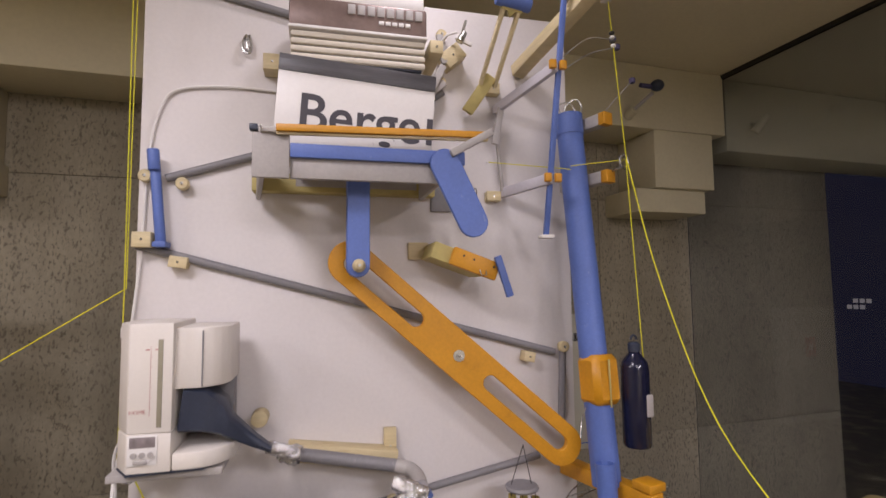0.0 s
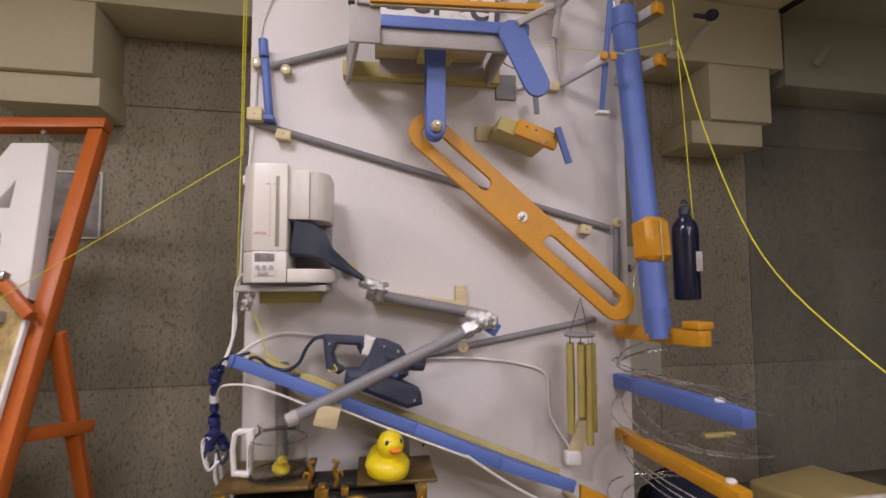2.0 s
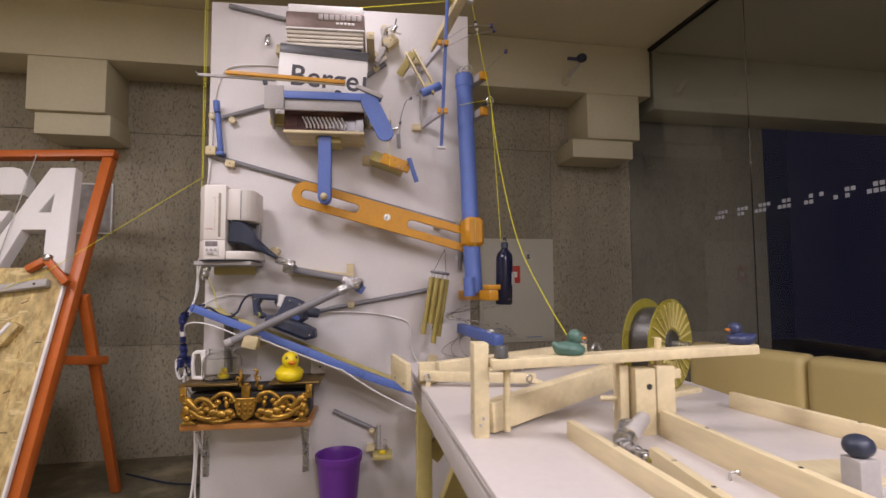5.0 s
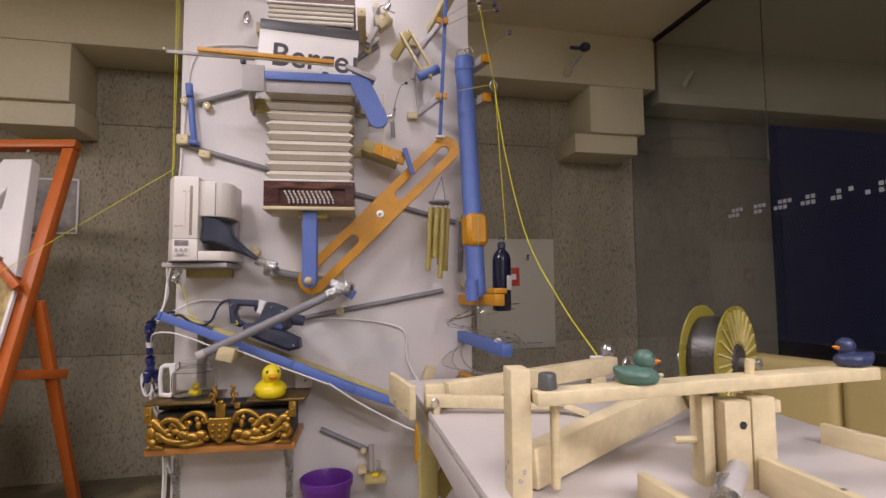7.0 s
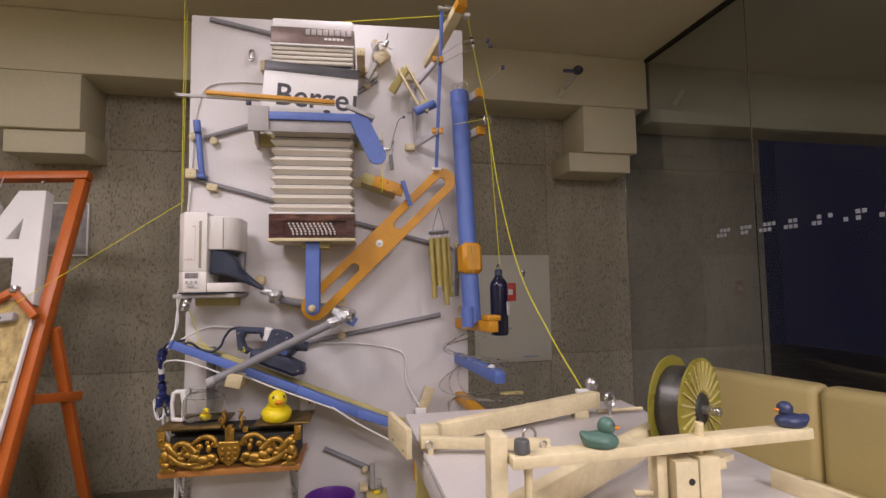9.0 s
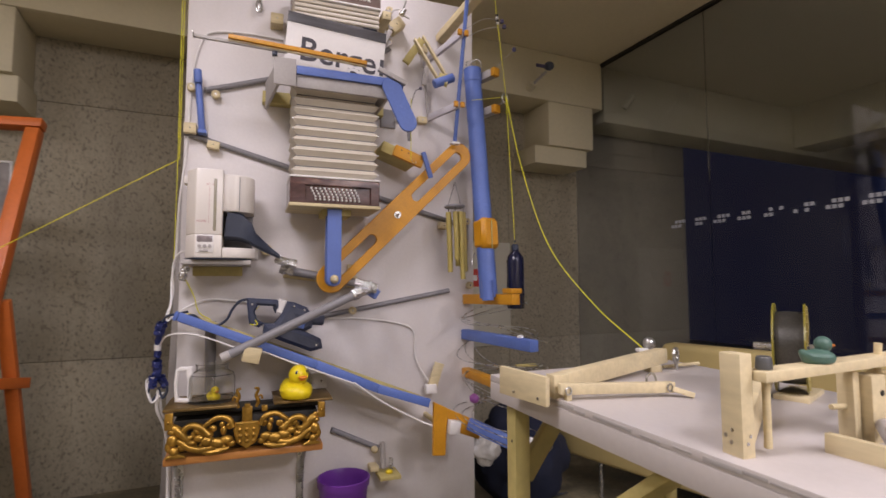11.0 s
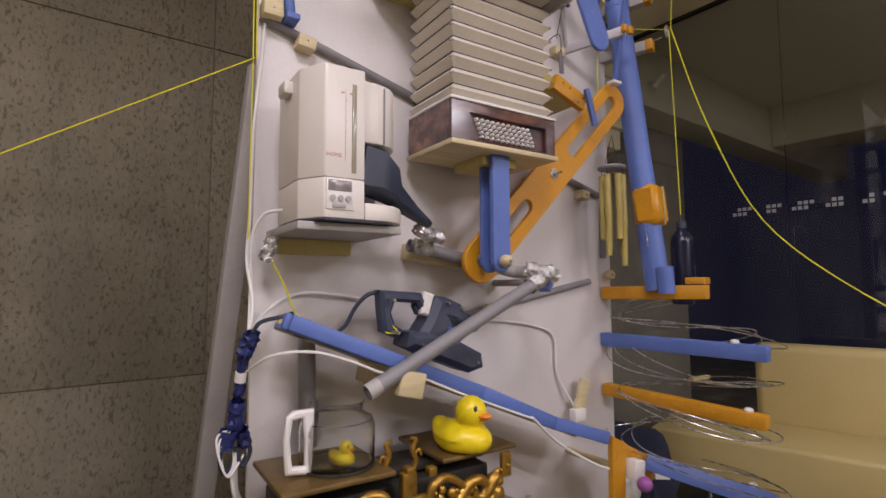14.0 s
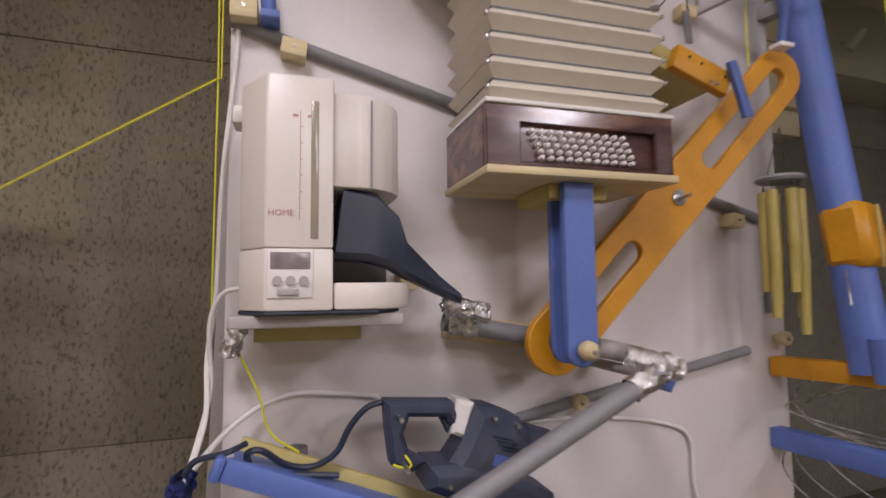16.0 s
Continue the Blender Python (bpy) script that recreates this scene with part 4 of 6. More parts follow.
column(bd, plan, Z0 + 0.088, Z1)
part("tank", bd, CASE, cm)
lo = column(N(), plan, Z0 + 0.005, Z0 + 0.0875)
part("lower_body", lo, CASE, cm)
arc = [(TX - 0.01, -0.06), (TX - 0.01, -0.25)] + [(-0.43 + 0.075 * math.sin(radians(a)), -0.165 - 0.08 * math.cos(radians(a))) for a in range(-10, 95, 15)] + [(-0.355, -0.06)]
part("filter_basket", column(N(), arc, Z0 + 0.175, Z1 - 0.012, 0.004), CASE, cm)
part("basket_seam", box(N(), -0.4085, -0.4065, -0.2455, -0.22, Z0 + 0.178, Z1 - 0.02, 0), GREY, cm)
part("hot_plate_base", column(N(), [(TX + 0.001, -0.06), (TX + 0.001, Y0 + 0.002)] + [(-0.425 + 0.085 * math.sin(radians(a)), -0.17 - 0.092 * math.cos(radians(a))) for a in range(0, 95, 15)] + [(-0.34, -0.06)], Z0 + 0.005, Z0 + 0.042, 0.005), CASE, cm)
part("back_panel", box(N(), TX - 0.005, -0.36, -0.10, -0.06, Z0 + 0.042, Z0 + 0.176, 0.003), GREY, cm)
part("foot_plate", column(N(), plan[:3] + [(-0.40, Y0 + 0.01), (-0.36, -0.2), (-0.36, -0.06)], Z0, Z0 + 0.0045, 0.001), BLACK, cm)
GAUGE = mat("gauge_window", (0.33, 0.30, 0.22), 0.2, var=0.1)
part("level_gauge", box(N(), -0.492, -0.482, Y0 - 0.0015, Y0 + 0.004, Z0 + 0.10, Z1 - 0.035, 0.001), GAUGE, cm, "dull amber level gauge")
part("gauge_scale", box(N(), -0.5065, -0.5058, Y0 - 0.0006, Y0 + 0.002, Z0 + 0.125, Z1 - 0.05, 0), FADED, cm, "thin printed scale")
for k in range(6):
    part("scale_mark", box(N(), -0.5058, -0.5025, Y0 - 0.0006, Y0 + 0.002, Z0 + 0.14 + k * 0.022, Z0 + 0.1408 + k * 0.022, 0), FADED, cm)
for bx in (-0.516, -0.497):
    part("print_bar", box(N(), bx, bx + 0.007, Y0 - 0.0006, Y0 + 0.002, Z1 - 0.058, Z1 - 0.055, 0), FADED, cm)
lettering("HOME", 0.0115, -0.546, Z0 + 0.13, Y0 - 0.0003, Matrix(), FADED, cm, 0.0, 0.0004)
cp = part("clock_panel", box(N(), -0.546, -0.488, Y0 - 0.0025, Y0 + 0.002, Z0 + 0.022, Z0 + 0.0865, 0.002), WHITE, cm)
LCD = mat("dull_red_display", (0.28, 0.24, 0.24), 0.2, var=0.2, scale=60)
part("display", box(N(), -0.542, -0.492, Y0 - 0.0038, Y0 + 0.001, Z0 + 0.06, Z0 + 0.082, 0.001), LCD, cp, "dark clock display")
for k in range(3):
    part("round_button", rod(N(), (-0.533 + k * 0.0165, Y0 - 0.0065, Z0 + 0.045), (-0.533 + k * 0.0165, Y0 - 0.003, Z0 + 0.045), 0.006), GREYP, cp)
part("wide_button", box(N(), -0.533, -0.506, Y0 - 0.006, Y0 - 0.003, Z0 + 0.026, Z0 + 0.034, 0.001), GREYP, cp)
part("lid_hinge", box(N(), X0 - 0.018, X0 + 0.004, -0.16, -0.11, Z1 - 0.04, Z1 - 0.012, 0.004), CASE, cm)
# black nozzle in the place of the jug
nz = thing("black_nozzle", "black plastic funnel nozzle lying in the coffee maker", "nozzle", (-0.38, -0.18, 1.32))
b = N()
pr = [(-0.458, 1.30, 1.402, 0.05), (-0.41, 1.298, 1.394, 0.05), (-0.372, 1.287, 1.362, 0.045), (-0.355, 1.275, 1.325, 0.03), (-0.30, 1.248, 1.275, 0.02), (-0.262, 1.232, 1.246, 0.016)]
rings = []
for x, z0, z1, w in pr:
    rings.append([b.verts.new((x + 0.012 * (z - z0) / 0.1, -0.19 + y, z)) for y, z in ((-w, z0 + 0.008), (-w * 0.7, z0), (w * 0.7, z0), (w, z0 + 0.008), (w, z1 - 0.008), (w * 0.7, z1), (-w * 0.7, z1), (-w, z1 - 0.008))])
for p, q in zip(rings, rings[1:]):
    for i in range(8):
        b.faces.new((p[i], p[(i + 1) % 8], q[(i + 1) % 8], q[i]))
b.faces.new(rings[0]), b.faces.new(rings[-1][::-1])
part("funnel", b, BLACK, nz)
part("rivet_hole", rod(N(), (-0.327, -0.2135, 1.288), (-0.327, -0.212, 1.288), 0.005), DARK, nz)
cs = thing("coffee_shelf", "small grey wooden shelf under the coffee maker", "shelf", (-0.47, 0, 1.2))
part("shelf_board", box(N(), -0.595, -0.362, -0.24, 0.0, 1.205, 1.222, 0.003), GREYP, cs)
part("batten", box(N(), -0.575, -0.395, -0.035, 0.0, 1.168, 1.2045, 0.002), YWOOD, cs, "yellow-green painted batten")
single("wooden_disc", rod(N(), (-0.305, -0.05, 1.275), (-0.305, -0.001, 1.275), 0.022, bevel=0.003), WOOD, "pale wooden disc behind the nozzle", "disc")

# grey pipes with foil joints
td = thing("grey_feed_pipe", "grey plastic pipe on a wooden cleat with foil-wrapped mouth", "pipe", (-0.1, -0.1, 1.16))
D0, D1 = Vector((-0.255, -0.08, 1.197)), Vector((0.06, -0.092, 1.138))
part("pipe", pipe_hollow(N(), D0, D1, 0.017, 0.0025), GREY, td)
part("elbow", cord(N(), [D1 - Vector((0.01, 0, -0.002)), (0.085, -0.105, 1.132), (0.098, -0.15, 1.128), (0.096, -0.21, 1.122)], 0.0185, 14), GREYP, td, "light grey pipe elbow")
part("cleat", bar(N(), (-0.235, -0.03, 1.185), (0.06, -0.03, 1.145), 0.045, 0.06, 0.003), WOODX, td, "pale wooden cleat")


def foil(bm, p, q, r, seed):
    rr = random.Random(seed)
    p, q = Vector(p), Vector(q)
    b = N()
    m, ln = frame_of(p, q)
    lathe(b, [(r * (0.9 + 0.25 * rr.random()), ln * i / 9) for i in range(10)], 16, m)
    for v in b.verts:
        v.co += Vector((rr.uniform(-1, 1), rr.uniform(-1, 1), rr.uniform(-1, 1))) * 0.0035
    return merge(bm, b)


part("foil_mouth", foil(N(), (-0.275, -0.15, 1.232), (-0.195, -0.15, 1.212), 0.016, 3), FOIL, td, "crumpled kitchen foil")
part("foil_wrap", foil(N(), (-0.245, -0.09, 1.196), (-0.20, -0.11, 1.19), 0.0205, 4), FOIL, td, "crumpled kitchen foil")
te = thing("grey_pour_pipe", "long grey plastic pipe slanting to the jug, foil-wrapped top", "pipe", (-0.2, -0.25, 1.0))
E0, E1 = Vector((0.085, -0.245, 1.125)), Vector((-0.452, -0.262, 0.875))
part("pipe", pipe_hollow(N(), E0, E1, 0.0165, 0.0025), GREY, te)
part("foil_wrap", foil(N(), (0.092, -0.243, 1.130), (0.01, -0.246, 1.09), 0.0195, 6), FOIL, te, "crumpled kitchen foil")
part("foil_wrap", foil(N(), (0.03, -0.21, 1.14), (0.105, -0.25, 1.115), 0.019, 7), FOIL, te, "crumpled kitchen foil")
part("end_ring", pipe_hollow(N(), E1, E1.lerp(E0, 0.05), 0.0175, 0.001), GREYP, te)
part("blue_gusset", sheet(N(), [(0.09, 1.135), (0.125, 1.105), (0.105, 1.075), (0.065, 1.10)], -0.225, -0.18, 0.002), BLUE, te, "blue wooden bracket")
part("stay", rod(N(), (0.09, -0.18, 1.1), (0.09, 0, 1.1), 0.01), GREYP, te)
vp = thing("grey_drain_pipe", "short grey upright pipe behind the jug", "pipe", (-0.5, -0.05, 0.9))
part("pipe", pipe_hollow(N(), (-0.505, -0.035, 0.99), (-0.50, -0.035, 0.72), 0.02, 0.002), GREY, vp)

# blue gutter across the board
gt = thing("blue_gutter", "long blue painted wooden gutter slanting across the board", "gutter", (-0.15, -0.2, 0.85))
G0, G1 = (-0.598, -0.215, 1.022), (0.335, -0.215, 0.648)
part("front_rail", bar(N(), G0, (-0.12, -0.215, 0.829), 0.032, 0.012, 0.003), BLUE, gt)
part("front_rail", bar(N(), (-0.12, -0.2135, 0.829), (0.12, -0.2135, 0.722), 0.034, 0.012, 0.003), BLUE, gt)
part("front_rail", bar(N(), (0.12, -0.215, 0.722), G1, 0.034, 0.012, 0.003), BLUE, gt)
part("floor_rail", bar(N(), (-0.595, -0.15, 1.008), (0.335, -0.15, 0.634), 0.012, 0.12, 0.002), BLUE, gt)
part("inner_rail", bar(N(), (-0.59, -0.095, 1.015), (0.33, -0.095, 0.64), 0.035, 0.012, 0.002), YWOOD, gt, "yellow-painted inner rail")
part("nose", bar(N(), (-0.612, -0.215, 1.026), (-0.598, -0.215, 1.021), 0.034, 0.02, 0.006), BLUE, gt)
part("bracket_block", box(N(), -0.03, 0.03, -0.13, 0.10, -0.027, 0.027, 0.003, pose(-0.352, -0.145, 0.882, 0, 14, 0)), WOODX, gt, "cream wooden support block")
part("thin_wire", cord(N(), [(-0.665, -0.13, 0.915), (-0.63, -0.20, 0.955), (-0.56, -0.235, 0.962), (-0.48, -0.24, 0.938), (-0.40, -0.238, 0.905), (-0.33, -0.236, 0.895), (-0.2, -0.235, 0.84), (0.0, -0.235, 0.76), (0.02, -0.235, 0.755)], 0.003), WHITE, gt, "white cable along the gutter")

# rotary hammer drill lying on the gutter
dr = thing("hammer_drill", "dusty navy hammer drill with a white tape ring on its handle", "drill", (-0.23, -0.14, 0.98))
def tool(outline, y0, y1, bev=0.008):
    return sheet(N(), outline, y0, y1, bev)


part("handle", tool([(-0.375, 1.083), (-0.265, 1.075), (-0.245, 1.05), (-0.25, 1.03), (-0.268, 1.035), (-0.275, 1.05), (-0.335, 1.055), (-0.345, 1.03), (-0.335, 1.0), (-0.31, 0.985), (-0.33, 0.97), (-0.365, 0.985), (-0.372, 1.04)], -0.165, -0.12, 0.008), NAVY, dr)
part("trigger", tool([(-0.275, 1.05), (-0.262, 1.03), (-0.27, 1.022), (-0.282, 1.045)], -0.152, -0.133, 0.003), BLACK, dr)
part("tape_ring", tool([(-0.258, 1.079), (-0.228, 1.07), (-0.245, 1.015), (-0.268, 1.025)], -0.168, -0.117, 0.006), WHITE, dr, "white adhesive tape ring")
part("motor_housing", tool([(-0.228, 1.068), (-0.20, 1.064), (-0.155, 1.045), (-0.132, 1.01), (-0.135, 0.965), (-0.17, 0.945), (-0.25, 0.955), (-0.285, 0.97), (-0.255, 1.01)], -0.185, -0.10, 0.016), NAVY, dr)
part("gear_case", tool([(-0.31, 0.985), (-0.25, 0.982), (-0.17, 0.955), (-0.10, 0.92), (-0.095, 0.885), (-0.14, 0.875), (-0.25, 0.92), (-0.315, 0.95)], -0.195, -0.095, 0.014), NAVY, dr)
part("chuck", rod(N(), (-0.135, -0.14, 1.0), (-0.085, -0.14, 0.99), 0.026, 0.02, bevel=0.004), NAVY, dr)
for k in range(4):
    part("vent_slit", bar(N(), (-0.205 + k * 0.004, -0.1865, 1.022 - k * 0.007), (-0.17 + k * 0.004, -0.1865, 1.012 - k * 0.007), 0.0025, 0.002, 0), BLACK, dr)
part("badge", bar(N(), (-0.205, -0.1865, 0.985), (-0.165, -0.1865, 0.972), 0.018, 0.002, 0), BLUE, dr, "small blue badge")
for sx, sz in ((-0.205, 1.05), (-0.165, 1.035), (-0.355, 1.06), (-0.345, 0.985), (-0.28, 0.955), (-0.12, 0.90)):
    part("screw", rod(N(), (sx, -0.197, sz), (sx, -0.12, sz), 0.0035), STEEL, dr)
part("power_cord", cord(N(), [(-0.372, -0.14, 1.078), (-0.40, -0.14, 1.07), (-0.425, -0.13, 1.04), (-0.445, -0.12, 1.0), (-0.48, -0.11, 0.98), (-0.52, -0.12, 0.99), (-0.555, -0.14, 1.02), (-0.575, -0.14, 1.015), (-0.55, -0.13, 0.985), (-0.44, -0.12, 0.965)], 0.005, 8), BLACK, dr)

# cables and socket strip on the left edge
ca = thing("white_cables", "white mains cables running down the board's edge", "cable", (-0.63, -0.03, 1.2))
for pts, r in (
    ([(-0.26, -0.01, 2.178), (-0.40, -0.008, 2.182), (-0.53, -0.008, 2.165), (-0.575, -0.008, 2.11), (-0.60, -0.008, 1.98), (-0.612, -0.01, 1.7), (-0.632, -0.012, 1.45), (-0.637, -0.02, 1.25), (-0.645, -0.04, 1.15), (-0.64, -0.08, 1.06), (-0.655, -0.12, 0.99)], 0.0042),
    ([(-0.585, -0.10, 1.26), (-0.62, -0.08, 1.25), (-0.64, -0.06, 1.2), (-0.638, -0.05, 1.1), (-0.65, -0.10, 1.02), (-0.66, -0.14, 0.98)], 0.004),
    ([(-0.66, -0.13, 0.985), (-0.60, -0.05, 1.04), (-0.52, -0.02, 1.075), (-0.42, -0.015, 1.07), (-0.36, -0.012, 1.06)], 0.0045),
    ([(-0.06, -0.01, 0.99), (0.1, -0.008, 0.985), (0.26, -0.008, 0.96), (0.33, -0.008, 0.92), (0.34, -0.01, 0.8), (0.40, -0.03, 0.69)], 0.004),
    ([(0.02, -0.235, 0.755), (0.15, -0.2, 0.66), (0.30, -0.19, 0.575), (0.36, -0.2, 0.55)], 0.004),
    ([(-0.668, -0.08, 0.75), (-0.66, -0.06, 0.66), (-0.635, -0.04, 0.6), (-0.63, -0.03, 0.45), (-0.64, -0.02, 0.2), (-0.66, 0.05, 0.02), (-0.9, 0.25, 0.006)], 0.005),
    ([(-0.67, -0.09, 0.75), (-0.672, -0.09, 0.68), (-0.64, -0.06, 0.56), (-0.635, -0.05, 0.3), (-0.66, -0.06, 0.1), (-0.70, -0.08, 0.05)], 0.005),
):
    part("cable", cord(N(), pts, r, 8, 5), WHITE, ca)
pl = thing("foil_wrapped_plug", "plug wrapped in crumpled foil tape hanging by the shelf", "plug", (-0.605, -0.06, 1.17))
part("wrap", foil(N(), (-0.592, -0.06, 1.205), (-0.612, -0.06, 1.15), 0.014, 9), FOIL, pl)
ps = thing("blue_socket_strip", "bundle of plugs and cables wrapped in dark blue tape", "power strip", (-0.665, -0.12, 0.87))
BTAPE = mat("dark_blue_tape", (0.02, 0.03, 0.14), 0.35, var=0.25, scale=20, fine=60, bump=0.5)
for p, q, r, sd in (((-0.655, -0.155, 1.0), (-0.668, -0.14, 0.955), 0.022, 11), ((-0.668, -0.14, 0.955), (-0.672, -0.12, 0.87), 0.014, 12), ((-0.672, -0.115, 0.86), (-0.675, -0.10, 0.80), 0.02, 13), ((-0.685, -0.10, 0.80), (-0.69, -0.09, 0.765), 0.022, 14), ((-0.66, -0.10, 0.80), (-0.65, -0.08, 0.76), 0.018, 15)):
    part("taped_plug", foil(N(), p, q, r * 0.68, sd), BTAPE, ps)
part("white_band", pipe_hollow(N(), (-0.670, -0.132, 0.92), (-0.671, -0.126, 0.90), 0.0115, 0.002), WHITE, ps)
for k in range(3):
    part("loose_lead", cord(N(), [(-0.672, -0.10, 0.80), (-0.698 - 0.005 * k, -0.10, 0.765 + 0.01 * k), (-0.688, -0.09 - 0.01 * k, 0.71), (-0.668 + 0.008 * k, -0.085, 0.74)], 0.0024, 6), WHITE, ps)
for pts in ([(-0.655, -0.155, 1.0), (-0.64, -0.16, 1.02), (-0.60, -0.17, 1.03), (-0.575, -0.15, 1.035)], [(-0.675, -0.1, 0.80), (-0.70, -0.1, 0.75), (-0.69, -0.09, 0.71), (-0.665, -0.09, 0.75)], [(-0.655, -0.09, 0.78), (-0.64, -0.09, 0.75), (-0.655, -0.09, 0.72), (-0.67, -0.09, 0.76)]):
    part("lead", cord(N(), pts, 0.0045, 8), BLACK, ps)

# ---- shelf with the ornate balance scale ----
sh = thing("scale_shelf", "varnished orange-brown wooden shelf on steel brackets", "shelf", (-0.36, -0.15, 0.54))
VARN = mat("orange_varnished_wood", (0.47, 0.20, 0.05), 0.35, var=0.2, scale=5, fine=30, stretch=(0.4, 4, 4))
part("shelf_board", box(N(), -0.622, -0.100, -0.275, 0.0, 0.528, 0.552, 0.003), VARN, sh)
for bx in (-0.60, -0.155):
    part("bracket", box(N(), bx - 0.014, bx + 0.014, -0.006, 0.0, 0.25, 0.527, 0.002), STEEL, sh)
    part("bracket_arm", box(N(), bx - 0.014, bx + 0.014, -0.25, -0.007, 0.521, 0.5275, 0.002), STEEL, sh)
    part("brace", bar(N(), (bx, -0.015, 0.33), (bx, -0.16, 0.52), 0.016, 0.004, 0.001), STEEL, sh)
BR = mat("tarnished_brass_plate", (0.23, 0.145, 0.05), 0.4, metal=0.6, var=0.25, scale=12, fine=60)
sc = thing("balance_scale", "antique kitchen balance with an ornate gold cast front and brass trays", "scale", (-0.36, -0.2, 0.553))
part("iron_bed", box(N(), -0.60, -0.115, -0.225, -0.06, 0.553, 0.665, 0.006), DARK, sc, "dark iron bed")
part("beam_bar", box(N(), -0.605, -0.11, -0.20, -0.10, 0.672, 0.69, 0.004), DARK, sc)
part("tray", box(N(), -0.628, -0.395, -0.282, -0.06, 0.705, 0.716, 0.003), BR, sc, "square brass tray")
part("tray", box(N(), -0.275, -0.065, -0.272, -0.06, 0.703, 0.713, 0.003), BR, sc, "square brass tray")
for hx in (-0.607, -0.108):
    part("hanger", box(N(), hx - 0.013, hx + 0.013, -0.288, -0.275, 0.648, 0.704, 0.003), GOLD, sc)
    part("hanger_stud", ball(N(), (hx, -0.29, 0.675), 0.006), GOLD, sc)
part("yoke", box(N(), -0.38, -0.345, -0.282, -0.262, 0.655, 0.705, 0.004), GOLD, sc)
part("yoke_finial", box(N(), -0.372, -0.353, -0.285, -0.262, 0.703, 0.716, 0.003), GOLD, sc)
part("pointer_block", box(N(), -0.315, -0.295, -0.28, -0.26, 0.685, 0.705, 0.003), GOLD, sc)
# cast front: scrolls, mermaids reduced to plain swelling forms, central shield
FY = -0.277
shield = N()
sheet(shield, [(-0.40, 0.655), (-0.325, 0.655), (-0.318, 0.63), (-0.33, 0.585), (-0.362, 0.562), (-0.395, 0.585), (-0.407, 0.63)], FY - 0.010, FY + 0.006, 0.004)
for k in range(9):
    ball(shield, (-0.385 + 0.0225 * (k % 3), FY - 0.012, 0.59 + 0.02 * (k // 3)), 0.007, (1, 0.7, 1))
part("shield", shield, GOLD, sc)
for sgn, cx in ((-1, -0.3625), (1, -0.3625)):
    P = lambda u, z: (cx + sgn * u, FY + 0.002 * math.sin(u * 90), z)
    part("scroll_arch", cord(N(), [P(0.045, 0.64), P(0.06, 0.668), P(0.095, 0.675), P(0.13, 0.655), P(0.15, 0.625)], lambda t: 0.0115 - 0.004 * t, 10), GOLD, sc)
    body = N()
    for u, z, r, sx, sz in ((0.065, 0.60, 0.018, 1.2, 0.8), (0.095, 0.592, 0.021, 1.3, 0.85), (0.125, 0.6, 0.02, 1.2, 0.9), (0.075, 0.632, 0.013, 0.8, 1.2), (0.08, 0.653, 0.009, 1, 1.1), (0.15, 0.612, 0.016, 1.2, 0.8), (0.175, 0.60, 0.014, 1.3, 0.7)):
        ball(body, (cx + sgn * u, FY - 0.002, z), r, (sx, 0.75, sz), u=14, v=10)
    part("swelling_figure", body, GOLD, sc)
    part("scroll", cord(N(), [P(0.12, 0.62), P(0.15, 0.648), P(0.18, 0.655), P(0.20, 0.638), P(0.19, 0.618), P(0.172, 0.62), P(0.17, 0.635)], lambda t: 0.0135 - 0.006 * t, 10), GOLD, sc)
    part("scroll", cord(N(), [P(0.10, 0.58), P(0.14, 0.572), P(0.18, 0.583), P(0.21, 0.605), P(0.235, 0.61), P(0.246, 0.59), P(0.232, 0.575), P(0.222, 0.588)], lambda t: 0.0145 - 0.007 * t, 10), GOLD, sc)
    part("leaf", cord(N(), [P(0.16, 0.59), P(0.195, 0.618), P(0.22, 0.645), P(0.235, 0.648), P(0.24, 0.63)], lambda t: 0.005 + 0.010 * math.sin(math.pi * t), 10), GOLD, sc)
    part("leaf", cord(N(), [P(0.055, 0.572), P(0.09, 0.565), P(0.13, 0.566), P(0.16, 0.575)], lambda t: 0.004 + 0.009 * math.sin(math.pi * t), 8), GOLD, sc)
    fill = N()
    for u, z, r in ((0.055, 0.645, 0.012), (0.11, 0.64, 0.012), (0.118, 0.622, 0.01), (0.14, 0.585, 0.011), (0.16, 0.635, 0.01), (0.205, 0.585, 0.012), (0.21, 0.63, 0.012), (0.19, 0.60, 0.011), (0.235, 0.66, 0.009), (0.05, 0.585, 0.012), (0.075, 0.575, 0.010)):
        ball(fill, (cx + sgn * u, FY + 0.001, z), r, (1.2, 0.7, 1), u=12, v=8)
        ball(fill, (cx + sgn * (u + 0.006), FY - 0.006, z + 0.005), r * 0.5, (1, 0.8, 1), u=8, v=6)
    part("cast_foliage", fill, GOLD, sc)
    foot = N()
    sheet(foot, [(cx + sgn * u, z) for u, z in ((0.19, 0.554), (0.252, 0.554), (0.25, 0.562), (0.235, 0.568), (0.237, 0.585), (0.215, 0.585), (0.212, 0.568), (0.195, 0.562))], FY - 0.012, FY + 0.01, 0.003)
    ball(foot, (cx + sgn * 0.227, FY - 0.004, 0.577), 0.015, (1, 0.8, 1))
    ball(foot, (cx + sgn * 0.232, FY - 0.003, 0.612), 0.02, (0.9, 0.6, 1))
    ball(foot, (cx + sgn * 0.236, FY - 0.003, 0.64), 0.013, (1, 0.6, 0.8))
    part("foot_scroll", foot, GOLD, sc)
    fin = thing("swan_finial", "small gold cast bird-shaped pointer on the balance", "finial", (cx + sgn * 0.028, -0.24, 0.70), "gold pointers")
